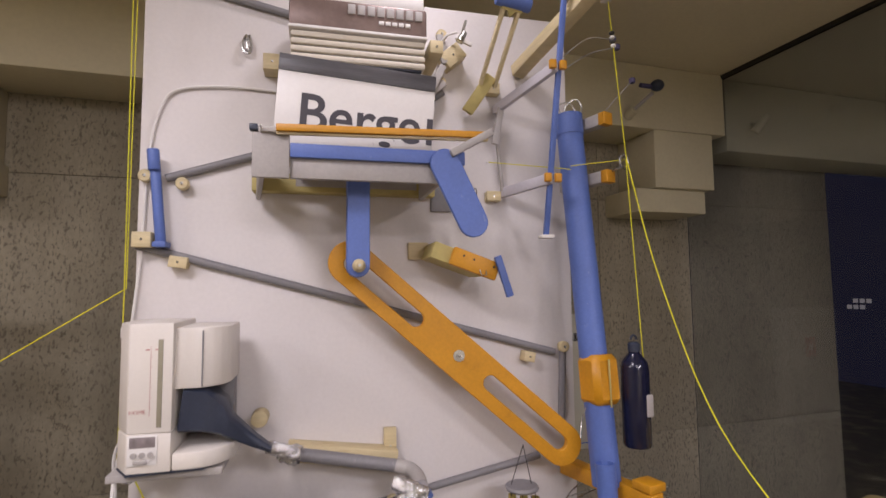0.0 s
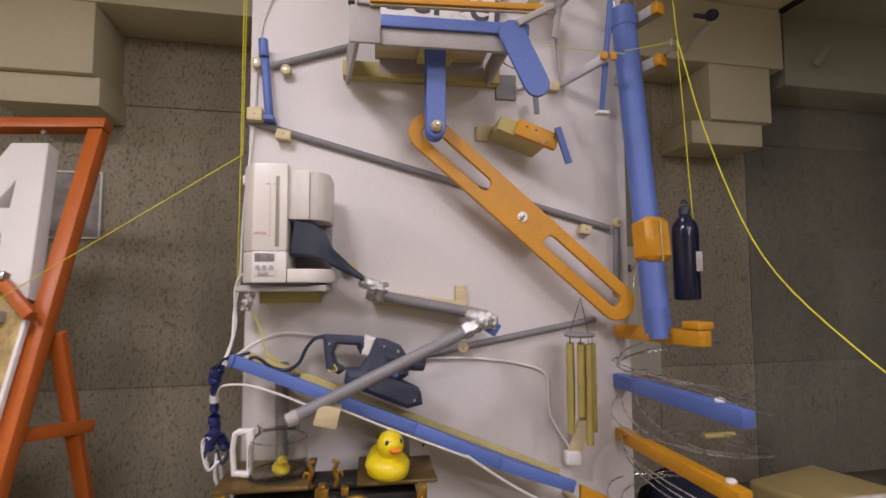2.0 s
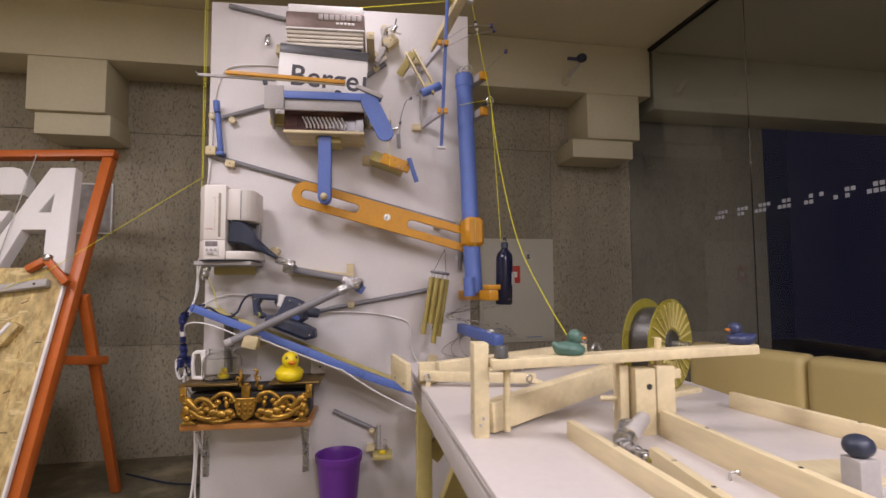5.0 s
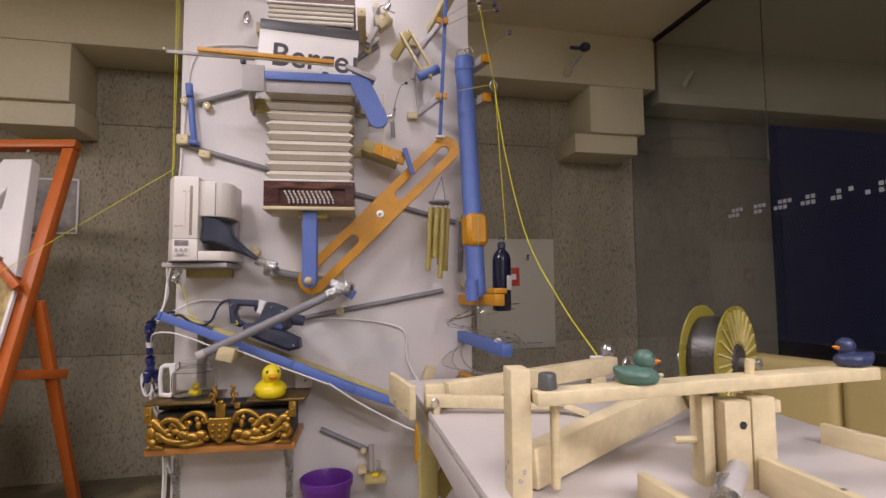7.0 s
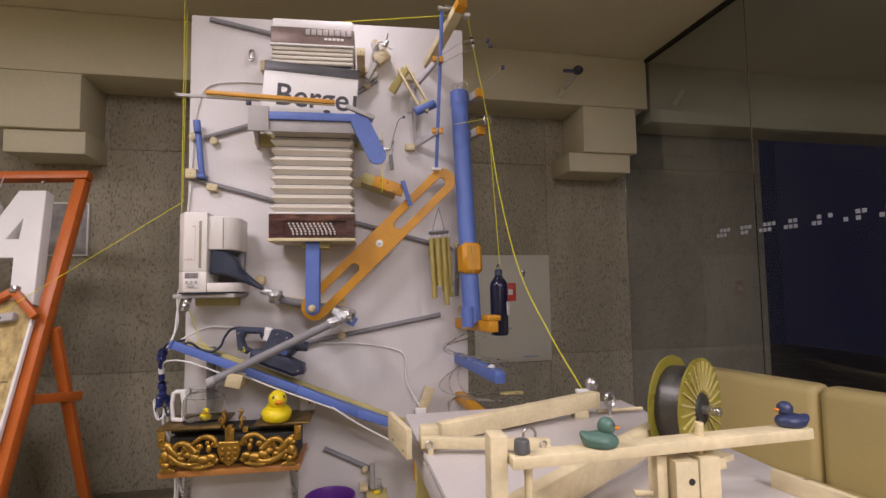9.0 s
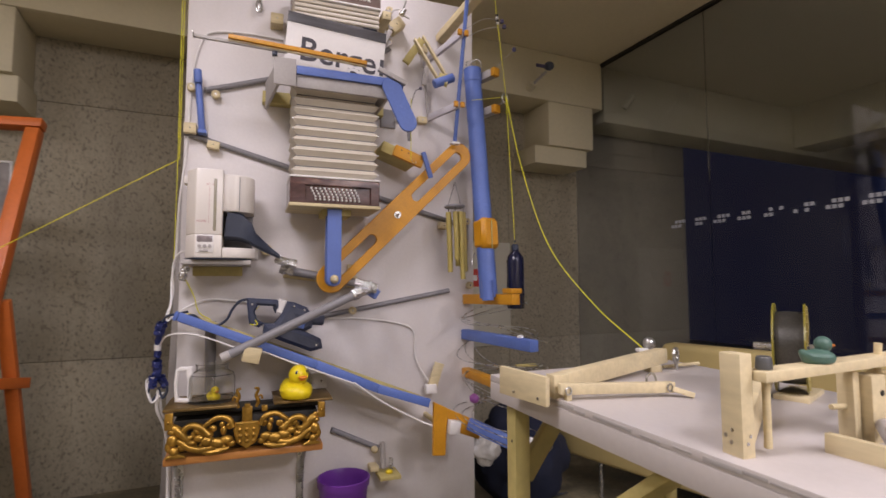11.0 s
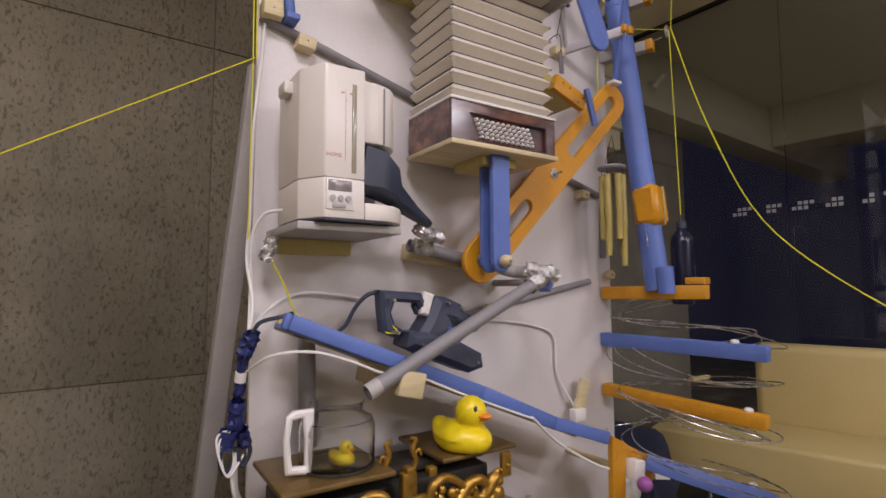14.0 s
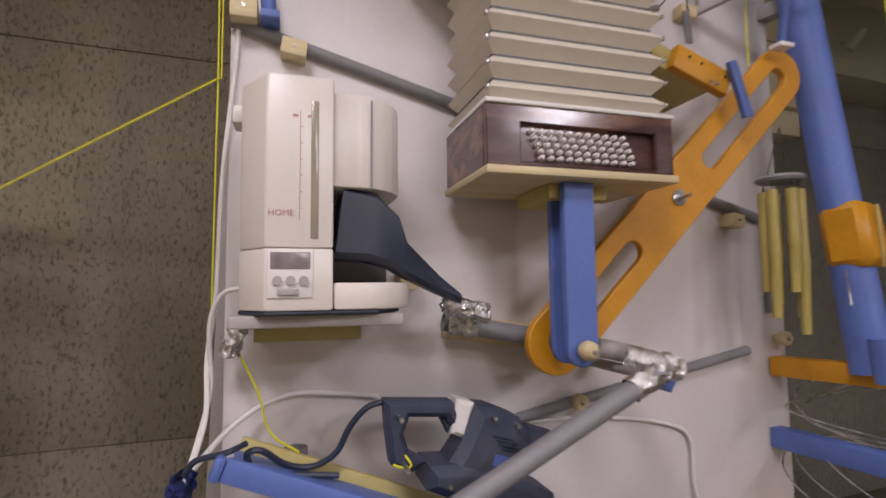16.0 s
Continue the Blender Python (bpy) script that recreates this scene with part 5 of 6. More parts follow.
    part("stem", cord(N(), [(cx + sgn * 0.03, -0.24, 0.695), (cx + sgn * 0.036, -0.24, 0.715), (cx + sgn * 0.028, -0.24, 0.735), (cx + sgn * 0.036, -0.24, 0.757), (cx + sgn * 0.022, -0.24, 0.762)], lambda t: 0.007 - 0.004 * abs(t - 0.3), 8), GOLD, fin)
    part("curl", cord(N(), [(cx + sgn * 0.03, -0.24, 0.725), (cx + sgn * 0.045, -0.24, 0.735), (cx + sgn * 0.05, -0.24, 0.722)], 0.0035, 8), GOLD, fin)


def duck(x, y, z, s, turn, body_mat, label, name="rubber_duck", group=""):
    """s: length; faces along +x before the turn."""
    t = thing(name, label, "duck", (x, y, z), group)
    m = Matrix.Translation((x, y, z)) @ pose(0, 0, 0, 0, 0, turn) @ Matrix.Diagonal((s, s, s, 1))
    b = N()
    bmesh.ops.create_icosphere(b, subdivisions=4, radius=1)
    for v in b.verts:
        px, py, pz = v.co
        taper = 1 - 0.25 * max(0, -px)
        v.co = (0.48 * px, 0.36 * py * taper, 0.26 * pz)
        if pz < -0.55:
            v.co.z = -0.26 * (0.55 + 0.25 * (-pz - 0.55))
        if px < -0.55 and pz > -0.3:
            v.co.z += 0.38 * (-px - 0.55) * 0.9
            v.co.x -= 0.05
        if 0.1 < pz < 0.75 and abs(py) > 0.45 and -0.7 < px < 0.5:
            v.co.y *= 1.07
    b.transform(Matrix.Translation((0, 0, 0.172)))
    head = N()
    ball(head, (0.17, 0, 0.56), 0.235, (1, 0.95, 1.0))
    ball(head, (0.14, 0, 0.38), 0.19, (1, 0.95, 0.7))
    merge(b, head)
    b.transform(m)
    bd = part("body", b, body_mat, t)
    k = N()
    ball(k, (0.40, 0, 0.535), 0.11, (1.1, 0.95, 0.36))
    ball(k, (0.37, 0, 0.485), 0.09, (1.0, 0.85, 0.3))
    k.transform(m)
    part("beak", k, BEAK, t, "orange beak")
    for sy in (-1, 1):
        e = N()
        ball(e, (0.335, sy * 0.115, 0.635), 0.042, (0.6, 0.9, 1.2))
        e.transform(m)
        part("eye", e, BLACK, t)
    return t


duck(-0.197, -0.232, 0.713, 0.158, -72, DUCKY, "large yellow rubber duck sitting on the balance's tray")
wb = thing("white_cube_box", "small white box with a dark hole beside the duck", "box", (-0.10, -0.08, 0.714))
part("box", box(N(), -0.125, -0.065, -0.09, -0.04, 0.714, 0.775, 0.003), WHITE, wb)
part("hole", rod(N(), (-0.085, -0.0915, 0.745), (-0.085, -0.09, 0.745), 0.004), DARK, wb)

# glass jug on the left tray
jug = thing("glass_jug", "clear glass coffee jug with a white handle on the tray", "jug", (-0.485, -0.185, 0.717))
b = N()
lathe(b, [(0.0, 0.001), (0.068, 0.001), (0.076, 0.007), (0.079, 0.02), (0.079, 0.082), (0.074, 0.098), (0.058, 0.107), (0.053, 0.112), (0.054, 0.128), (0.057, 0.132), (0.055, 0.133), (0.051, 0.128), (0.050, 0.111), (0.056, 0.104), (0.071, 0.095), (0.076, 0.081), (0.076, 0.02), (0.073, 0.009), (0.066, 0.004), (0.0, 0.004)], 40, Matrix.Translation((-0.485, -0.185, 0.7165)))
part("glass_body", b, CLEAR, jug)
h = N()
hp = [(-0.545, 0.845), (-0.585, 0.845), (-0.60, 0.835), (-0.605, 0.79), (-0.60, 0.725), (-0.565, 0.72), (-0.562, 0.735), (-0.585, 0.742), (-0.59, 0.79), (-0.585, 0.825), (-0.565, 0.828), (-0.56, 0.80), (-0.563, 0.735), (-0.548, 0.73), (-0.545, 0.80)]
sheet(h, hp[:6] + [(-0.548, 0.72), (-0.545, 0.80)], -0.215, -0.198, 0.004, [[(-0.562, 0.735), (-0.588, 0.738), (-0.593, 0.79), (-0.588, 0.828), (-0.568, 0.83), (-0.562, 0.79)]])
part("handle", h, WHITE, jug, "white plastic handle")
part("rim_band", pipe_hollow(N(), (-0.485, -0.185, 0.7185), (-0.485, -0.185, 0.724), 0.0795, 0.002, 40), DARK, jug)
duck(-0.478, -0.195, 0.721, 0.062, -60, DUCKY, "tiny yellow rubber duck inside the glass jug")

# bucket and brass valve tray
bk = thing("purple_bucket", "purple plastic bucket hooked on the board", "bucket", (0.005, -0.112, 0.15))
b = N()
lathe(b, [(0, 0.0), (0.076, 0.0), (0.082, 0.006), (0.097, 0.18), (0.103, 0.182), (0.105, 0.21), (0.101, 0.212), (0.098, 0.205), (0.094, 0.18), (0.079, 0.01), (0.0, 0.008)], 40, Matrix.Translation((0.005, -0.112, 0.152)))
part("shell", b, PURPLE, bk)
part("hanger", rod(N(), (0.005, -0.012, 0.345), (0.005, 0.0, 0.345), 0.006), STEEL, bk)
vt = thing("pipe_outlet_tray", "small pale wooden tray with a grey pipe outlet and yellow scrap", "tray", (0.2, -0.08, 0.36))
part("tray", box(N(), 0.155, 0.245, -0.12, -0.01, 0.325, 0.342, 0.003, None), YWOOD, vt)
part("outlet_pipe", rod(N(), (0.182, -0.04, 0.46), (0.184, -0.05, 0.355), 0.011), GREYP, vt)
part("spring", cord(N(), [(0.212 + 0.008 * math.cos(a), -0.07 + 0.008 * math.sin(a), 0.345 + a * 0.0016) for a in [i * 0.6 for i in range(60)]], 0.0015, 5, 2), STEEL, vt)
part("yellow_scrap", ball(N(), (0.20, -0.085, 0.35), 0.012, (1.3, 1, 0.8)), DUCKY, vt)
part("stop_cone", ball(N(), (0.15, -0.03, 0.43), 0.015, (1, 1.4, 1)), WOOD, vt)
part("side_block", box(N(), 0.125, 0.165, -0.06, 0, 0.345, 0.37, 0.006), WOOD, vt)
part("stay", rod(N(), (0.225, -0.04, 0.342), (0.225, -0.0, 0.342), 0.006), STEEL, vt)


# ---- work table and what stands on it ----
table = thing("work_table", "white-topped trestle table with pale wooden legs and braces", "table", (0.6, -1.9, 0))
TM = Matrix.Translation((0.27, -0.925, 0.882)) @ pose(0, 0, 0, 1.4, 0, 3.8)  # the far corner; the top dips a little to the near end
TW, TL = 0.67, 2.5


def top_at(x, y):
    """Height of the table's top."""
    v = -(x - 0.27) * math.sin(radians(3.8)) + (y + 0.925) * math.cos(radians(3.8))
    return 0.882 + v * math.tan(radians(1.4))


part("tabletop", box(N(), 0, TW, -TL, 0, -0.018, 0, 0.0015, TM), TABLE, table)
part("apron", box(N(), -0.0005, 0.021, -TL, -0.002, -0.066, -0.0183, 0.0015, TM), TABLE, table)
part("apron", box(N(), TW - 0.021, TW - 0.003, -TL, -0.002, -0.066, -0.0185, 0.003, TM), TABLE, table)
part("apron", box(N(), 0.0215, TW - 0.0215, -0.021, -0.003, -0.066, -0.0185, 0.003, TM), TABLE, table)
rw = random.Random(12)
wv = -0.28
while wv > -TL + 0.1:
    wl = rw.uniform(0.03, 0.14)
    wz = rw.uniform(-0.016, -0.010)
    part("worn_chip", box(N(), -0.0012, 0.0, wv - wl, wv, wz, wz + rw.uniform(0.003, 0.009), 0.0004, TM), GREYP, table, "worn grey board edge")
    wv -= wl + rw.uniform(0.0, 0.03)
for lx, ly in ((0.315, -1.0), (0.858, -0.945), (0.46, -3.2), (1.03, -3.16)):
    part("leg", box(N(), lx - 0.022, lx + 0.022, ly - 0.024, ly + 0.024, 0, top_at(lx, ly) - 0.0195, 0.004), YWOOD, table)
part("brace", bar(N(), (0.348, -0.99, 0.385), (0.372, -1.51, 0.805), 0.06, 0.025, 0.003), YWOOD, table)
part("brace", bar(N(), (0.86, -0.97, 0.37), (0.92, -1.41, 0.805), 0.055, 0.03, 0.003), YWOOD, table)
part("brace", bar(N(), (0.335, -0.99, 0.62), (0.50, -0.96, 0.81), 0.05, 0.025, 0.003), YWOOD, table)
part("brace", bar(N(), (0.84, -0.955, 0.62), (0.68, -0.95, 0.81), 0.05, 0.025, 0.003), YWOOD, table)
for k in range(3):
    part("knot_hole", rod(N(), (0.2925, -0.99 - 0.008 * k, 0.30 + 0.21 * k), (0.2935, -0.99 - 0.008 * k, 0.30 + 0.21 * k), 0.004), DARK, table)

PINE = mat("planed_pine", (0.68, 0.57, 0.35), 0.5, var=0.14, scale=5, fine=30, bump=0.12, stretch=(3, 0.6, 3))
sp_plank = thing("edge_plank", "small pale plank screwed to the table's edge", "plank", (0.24, -1.17, 0.88))
part("plank", bar(N(), (0.2235, -1.085, 0.898), (0.2585, -1.2405, 0.894), 0.066, 0.013, 0.002), PINE, sp_plank)
part("screw", rod(N(), (0.229, -1.14, 0.878), (0.2255, -1.1405, 0.878), 0.003), STEEL, sp_plank)
part("screw", rod(N(), (0.2485, -1.218, 0.876), (0.2445, -1.2185, 0.876), 0.003), STEEL, sp_plank)
part("mount_block", box(N(), 0.236, 0.268, -1.16, -1.12, 0.862, 0.878, 0.002), PINE, sp_plank)
rb = thing("ramp_beam", "pale square wooden beam lying on the table with a steel eye", "beam", (0.55, -1.1, 0.88))
part("beam", bar(N(), (0.335, -1.168, top_at(0.335, -1.168) + 0.022), (0.80, -1.008, top_at(0.80, -1.008) + 0.040), 0.042, 0.034, 0.002), PINE, rb)
part("wedge", box(N(), 0.72, 0.76, -1.05, -1.015, top_at(0.74, -1.03) - 0.001, top_at(0.74, -1.03) + 0.018, 0.002), PINE, rb)
eye = [(0.829 + 0.016 * math.cos(a), -1.032 + 0.008 * math.cos(a), 0.920 + 0.020 * math.sin(a)) for a in [i * math.pi / 8 for i in range(17)]]
part("screw_eye", cord(N(), eye, 0.005, 8, 2), STEEL, rb)
part("eye_shank", rod(N(), (0.829, -1.032, top_at(0.829, -1.032)), (0.829, -1.032, 0.903), 0.005), STEEL, rb)
part("dowel", rod(N(), (0.80, -1.01, 0.885), (0.93, -1.02, 0.89), 0.005), WOOD, rb)
sw2 = thing("steel_weight", "dull steel ball weight on the yellow cord's end", "weight", (0.823, -0.93, 0.88))
part("ball", ball(N(), (0.823, -0.93, 0.945), 0.019, (1, 1, 1.05)), STEEL, sw2)
part("foot", rod(N(), (0.823, -0.93, top_at(0.823, -0.93)), (0.823, -0.93, 0.932), 0.012), STEEL, sw2)
part("cord_clip", box(N(), 0.772, 0.808, -0.945, -0.925, 0.922, 0.932, 0.002), WHITE, sw2)
part("clip_foot", rod(N(), (0.79, -0.935, top_at(0.79, -0.935)), (0.79, -0.935, 0.923), 0.004), STEEL, sw2)
tn = thing("thin_latch_bar", "thin pale wooden bar with screw eyes on the table", "bar", (0.42, -1.27, 0.88))
part("bar", bar(N(), (0.285, -1.243, top_at(0.285, -1.243) + 0.025), (0.562, -1.292, top_at(0.562, -1.292) + 0.021), 0.024, 0.018, 0.002), PINE, tn)
part("end_block", box(N(), 0.285, 0.325, -1.225, -1.19, top_at(0.3, -1.2) - 0.002, top_at(0.3, -1.2) + 0.05, 0.002), PINE, tn)
part("foot", box(N(), 0.298, 0.31, -1.256, -1.242, top_at(0.3, -1.25) - 0.001, top_at(0.3, -1.25) + 0.015, 0.001), PINE, tn)
part("tail_slip", bar(N(), (0.552, -1.30, top_at(0.55, -1.3) + 0.019), (0.59, -1.325, top_at(0.59, -1.325) + 0.006), 0.012, 0.012, 0.001), PINE, tn)
for ex, ey in ((0.301, -1.258), (0.545, -1.30)):
    part("screw_eye", cord(N(), [(ex + 0.007 * math.cos(a), ey, top_at(ex, ey) + 0.022 + 0.008 * math.sin(a)) for a in [i * math.pi / 6 for i in range(13)]], 0.002, 6, 2), STEEL, tn)
part("ring", cord(N(), [(0.525 + 0.014 * math.cos(a), -1.262, top_at(0.525, -1.262) + 0.034 + 0.014 * math.sin(a)) for a in [i * math.pi / 8 for i in range(17)]], 0.003, 6, 2), STEEL, tn)

ss = thing("seesaw_stand", "pale wooden upright and beam that carry the seesaw", "stand", (0.36, -1.625, 0.865))
TS = top_at(0.36, -1.64)
part("upright", box(N(), 0.346, 0.372, -1.648, -1.610, TS - 0.002, 1.022, 0.002), PINE, ss)
part("beam", bar(N(), (0.373, -1.622, TS + 0.028), (0.79, -1.345, top_at(0.79, -1.345) + 0.052), 0.052, 0.03, 0.003), PINE, ss)
part("dowel", rod(N(), (0.403, -1.645, TS + 0.01), (0.403, -1.645, 0.982), 0.006), WOOD, ss)
for sy, sz in ((-1.628, 0.885), (-1.618, 0.894), (-1.63, 0.904)):
    part("screw", rod(N(), (0.345, sy, sz), (0.346, sy, sz), 0.003), STEEL, ss)
for sx, sz in ((0.356, 0.886), (0.362, 0.897)):
    part("screw", rod(N(), (sx, -1.649, sz), (sx, -1.648, sz), 0.0028), STEEL, ss)
pt = thing("pivot_post", "three pale wooden slats standing as the seesaw's pivot", "post", (0.65, -1.64, 0.865))
TP = top_at(0.65, -1.64) - 0.002
part("slat", box(N(), 0.603, 0.620, -1.650, -1.622, TP, 0.980, 0.002), PINE, pt)
part("slat", box(N(), 0.623, 0.660, -1.667, -1.632, TP, 0.975, 0.002), PINE, pt)
part("slat", box(N(), 0.662, 0.696, -1.667, -1.635, TP, 0.979, 0.002), PINE, pt)
part("dowel", rod(N(), (0.676, -1.645, 0.979), (0.676, -1.650, 1.026), 0.006), WOOD, pt)
part("hole", rod(N(), (0.648, -1.668, 0.945), (0.648, -1.667, 0.945), 0.005), DARK, pt)
part("side_dowel", rod(N(), (0.603, -1.635, 0.92), (0.575, -1.630, 0.92), 0.005), WOOD, pt)
part("brace_block", box(N(), 0.697, 0.715, -1.655, -1.62, 0.955, 0.972, 0.002), PINE, pt)
see = thing("seesaw_plank", "thin pale wooden seesaw plank balanced on the post", "plank", (0.6, -1.65, 0.99))
part("plank", bar(N(), (0.373, -1.652, 0.988), (0.857, -1.650, 1.004), 0.017, 0.036, 0.002), PINE, see)
stone = single("stone_weight", rod(N(), (0.392, -1.652, 0.997), (0.392, -1.652, 1.018), 0.0125, 0.011, bevel=0.003), MARBLE, "small grey stone cylinder on the seesaw's end", "weight")
gduck = duck(0.511, -1.655, 1.0, 0.056, -20, DUCKG, "grey-green rubber duck on the seesaw plank")
bduck = duck(0.834, -1.650, 1.0115, 0.050, 165, DUCKB, "dark blue rubber duck on the seesaw's far end")

# cable spool
spool = thing("filament_spool", "olive plastic spool with a radial ribbed flange and grey wire", "spool", (0.828, -1.385, 0.98))
SPC, SPA = Vector((0.826, -1.385, 0.983)), Vector((0.55, -0.83, 0)).normalized()
OLIVE = mat("olive_clear_plastic", (0.26, 0.22, 0.03), 0.3, var=0.15, scale=12, fine=60)
SM2, _ = frame_of(SPC, SPC + SPA)
for h0 in (-0.032, 0.028):
    b = N()
    lathe(b, [(0.03, h0), (0.102, h0), (0.103, h0 + 0.004), (0.03, h0 + 0.004), (0.03, h0)], 48, SM2)
    fl = part("flange", b, OLIVE, spool)
for k in range(26):
    a = 2 * math.pi * k / 26
    r = N()
    box(r, 0.038, 0.096, -0.0014, 0.0014, 0.032, 0.0355, 0, SM2 @ pose(0, 0, 0, 0, 0, math.degrees(a)))
    part("rib", r, YWOOD, fl)
b = N()
lathe(b, [(0.028, -0.0275), (0.082, -0.0275), (0.084, 0.0), (0.082, 0.0275), (0.028, 0.0275)], 48, SM2)
part("wire_winding", b, mat("grey_wound_wire", (0.09, 0.085, 0.075), 0.35, metal=0.5, var=0.3, scale=4, fine=200, bump=0.3), spool)
b = N()
lathe(b, [(0.0, 0.036), (0.03, 0.036), (0.034, 0.031), (0.03, 0.0275)], 24, SM2)
part("hub", b, DARK, spool)
b = N()
lathe(b, [(0, -0.075), (0.009, -0.075), (0.009, 0.07), (0, 0.07)], 14, SM2)
part("axle", b, STEEL, spool)
part("cradle", bar(N(), SPC + Vector((-0.05, -0.03, -0.1095)), SPC + Vector((0.09, 0.03, -0.1095)), 0.014, 0.07, 0.002), PINE, spool)

for p, q, hgt, lab in (((0.506, -1.665), (0.585, -2.33), 0.032, "pale wooden guide rail along the table"), ((0.668, -1.672), (0.715, -2.2), 0.045, "tall pale wooden guide rail along the table"), ((0.578, -1.80), (0.572, -2.08), 0.030, "short pale wooden guide rail"), ((0.905, -1.52), (0.985, -1.80), 0.033, "pale guide rail at the table's far edge")):
    p, q = Vector((*p, top_at(*p) - 0.001)), Vector((*q, top_at(*q) - 0.001))
    g = thing("guide_rail", lab, "rail", p, "guide rails on the table")
    part("rail", bar(N(), p + Vector((0, 0, hgt / 2)), q + Vector((0, 0, hgt / 2)), hgt, 0.014, 0.002), PINE, g)
    for f in (0.2, 0.5, 0.8):
        c = p.lerp(q, f) + Vector((0, 0, hgt))
        part("screw", rod(N(), c, c + Vector((0, 0, 0.001)), 0.003), STEEL, g)
TN = top_at(0.58, -1.73)
ag = thing("air_nozzle", "chrome air blow nozzle with a grey grip between the rails", "air gun", (0.58, -1.73, TN))
part("grip", rod(N(), (0.575, -1.728, TN + 0.018), (0.632, -1.675, TN + 0.034), 0.015, 0.012, bevel=0.003), GREYP, ag)
part("collar", rod(N(), (0.562, -1.74, TN + 0.015), (0.576, -1.727, TN + 0.019), 0.017, bevel=0.002), STEEL, ag)
part("barrel", rod(N(), (0.556, -1.738, TN + 0.013), (0.572, -1.80, TN + 0.009), 0.0065), STEEL, ag)
part("tip", rod(N(), (0.572, -1.80, TN + 0.009), (0.576, -1.815, TN + 0.008), 0.0045, 0.003), OLIVE, ag)
for k in range(4):
    cc = Vector((0.556, -1.738, TN + 0.013)).lerp(Vector((0.572, -1.80, TN + 0.009)), 0.1 + 0.25 * k)
    part("wire_clip", cord(N(), [cc + Vector((0.010 * math.cos(a), 0, 0.0095 * math.sin(a))) for a in [i * math.pi / 6 for i in range(13)]], 0.0018, 6, 2), STEEL, ag)
part("trigger", cord(N(), [(0.60, -1.70, TN + 0.035), (0.575, -1.715, TN + 0.040), (0.556, -1.735, TN + 0.026)], 0.004), STEEL, ag)
TBP = top_at(0.785, -1.92) - 0.001
bp = thing("ball_post", "short clear post with a black ball on the table", "post", (0.785, -1.92, TBP))
part("post", box(N(), 0.772, 0.801, -1.935, -1.906, TBP, TBP + 0.048, 0.002), GREYP, bp)
part("black_ball", ball(N(), (0.786, -1.92, TBP + 0.062), 0.0165, (1.1, 1.05, 0.88)), BLACK, bp)
part("base_plate", box(N(), 0.765, 0.86, -1.90, -1.81, TBP, TBP + 0.007, 0.002), PINE, bp)
part("small_hook", cord(N(), [(0.655, -1.858, TBP), (0.655, -1.858, TBP + 0.012), (0.662, -1.863, TBP + 0.016), (0.668, -1.858, TBP + 0.01)], 0.002), STEEL, bp)

# ---- sofa behind the table ----
sofa = thing("cream_sofa", "long low cream leatherette sofa on thin dark legs", "sofa", (1.34, 0.20, 0), turn=(0, 0, 17))
SF = BASE[sofa]
part("seat", box(N(), 0.0, 0.44, -1.59, 0.14, 0.19, 0.42, 0.022, SF, 4), SOFA, sofa)
part("backrest", box(N(), 0.441, 0.58, -1.585, -0.837, 0.25, 0.80, 0.04, SF, 4), SOFA, sofa)
part("backrest", box(N(), 0.441, 0.58, -0.833, -0.235, 0.25, 0.80, 0.04, SF, 4), SOFA, sofa)
part("seat_seam", box(N(), 0.03, 0.43, -0.837, -0.833, 0.4195, 0.4212, 0, SF), GREYP, sofa)
for lx, ly in ((0.06, -0.10), (0.06, -0.8), (0.04, -1.55), (0.50, -1.52), (0.50, -0.28)):
    b = rod(N(), (lx, ly, 0), (lx, ly, 0.255), 0.011)
    b.transform(SF)
    part("leg", b, BLACK if ly == -1.55 else STEEL, sofa)

# ---- wall fittings ----
eb = thing("fuse_box", "flat grey-white metal cabinet with a round lock on the concrete wall", "cabinet", (1.17, WY, 1.03))
room_part("frame", box(N(), 0.94, 1.525, WY - 0.02, WY - 0.0005, 0.68, 1.455, 0.004), CARD, eb)
dre = room_part("door", box(N(), 0.962, 1.503, WY - 0.028, WY - 0.0202, 0.702, 1.433, 0.003), CARD, eb)
room_part("lock", rod(N(), (1.318, WY - 0.034, 1.322), (1.318, WY - 0.028, 1.322), 0.024), STEEL, dre)
room_part("lock_core", box(N(), 1.312, 1.324, WY - 0.0355, WY - 0.0342, 1.308, 1.336, 0), DARK, dre)
room_part("red_sign", box(N(), 1.165, 1.255, WY - 0.031, WY - 0.0282, 1.12, 1.25, 0.001), RED, dre, "small red sign")
room_part("sign_bar", box(N(), 1.195, 1.23, WY - 0.0325, WY - 0.0312, 1.165, 1.205, 0), WHITE, dre)
room_part("print_line", box(N(), 1.30, 1.42, WY - 0.0289, WY - 0.0282, 0.714, 0.72, 0), BLUE, dre)
sq = thing("security_camera", "small dark dome camera on a wall arm", "camera", (1.5, 0.72, 2.56))
room_part("mount", rod(N(), (1.50, 0.758, 2.55), (1.505, 0.70, 2.575), 0.024), CREAM, sq)
room_part("arm", rod(N(), (1.505, 0.70, 2.575), (1.54, 0.60, 2.63), 0.010), GREYP, sq)
room_part("head", ball(N(), (1.547, 0.574, 2.66), 0.032, (1.1, 1.1, 0.95)), BLACK, sq)
room_part("side_sensor", rod(N(), (1.45, 0.585, 2.655), (1.53, 0.585, 2.655), 0.012), LILAC, sq)
sk = thing("wall_spot", "small pale wall spotlight near the glass", "spotlight", (2.4, 0.6, 2.4))
room_part("arm", rod(N(), (2.44, 0.795, 2.60), (2.42, 0.74, 2.56), 0.012), CREAM, sk)
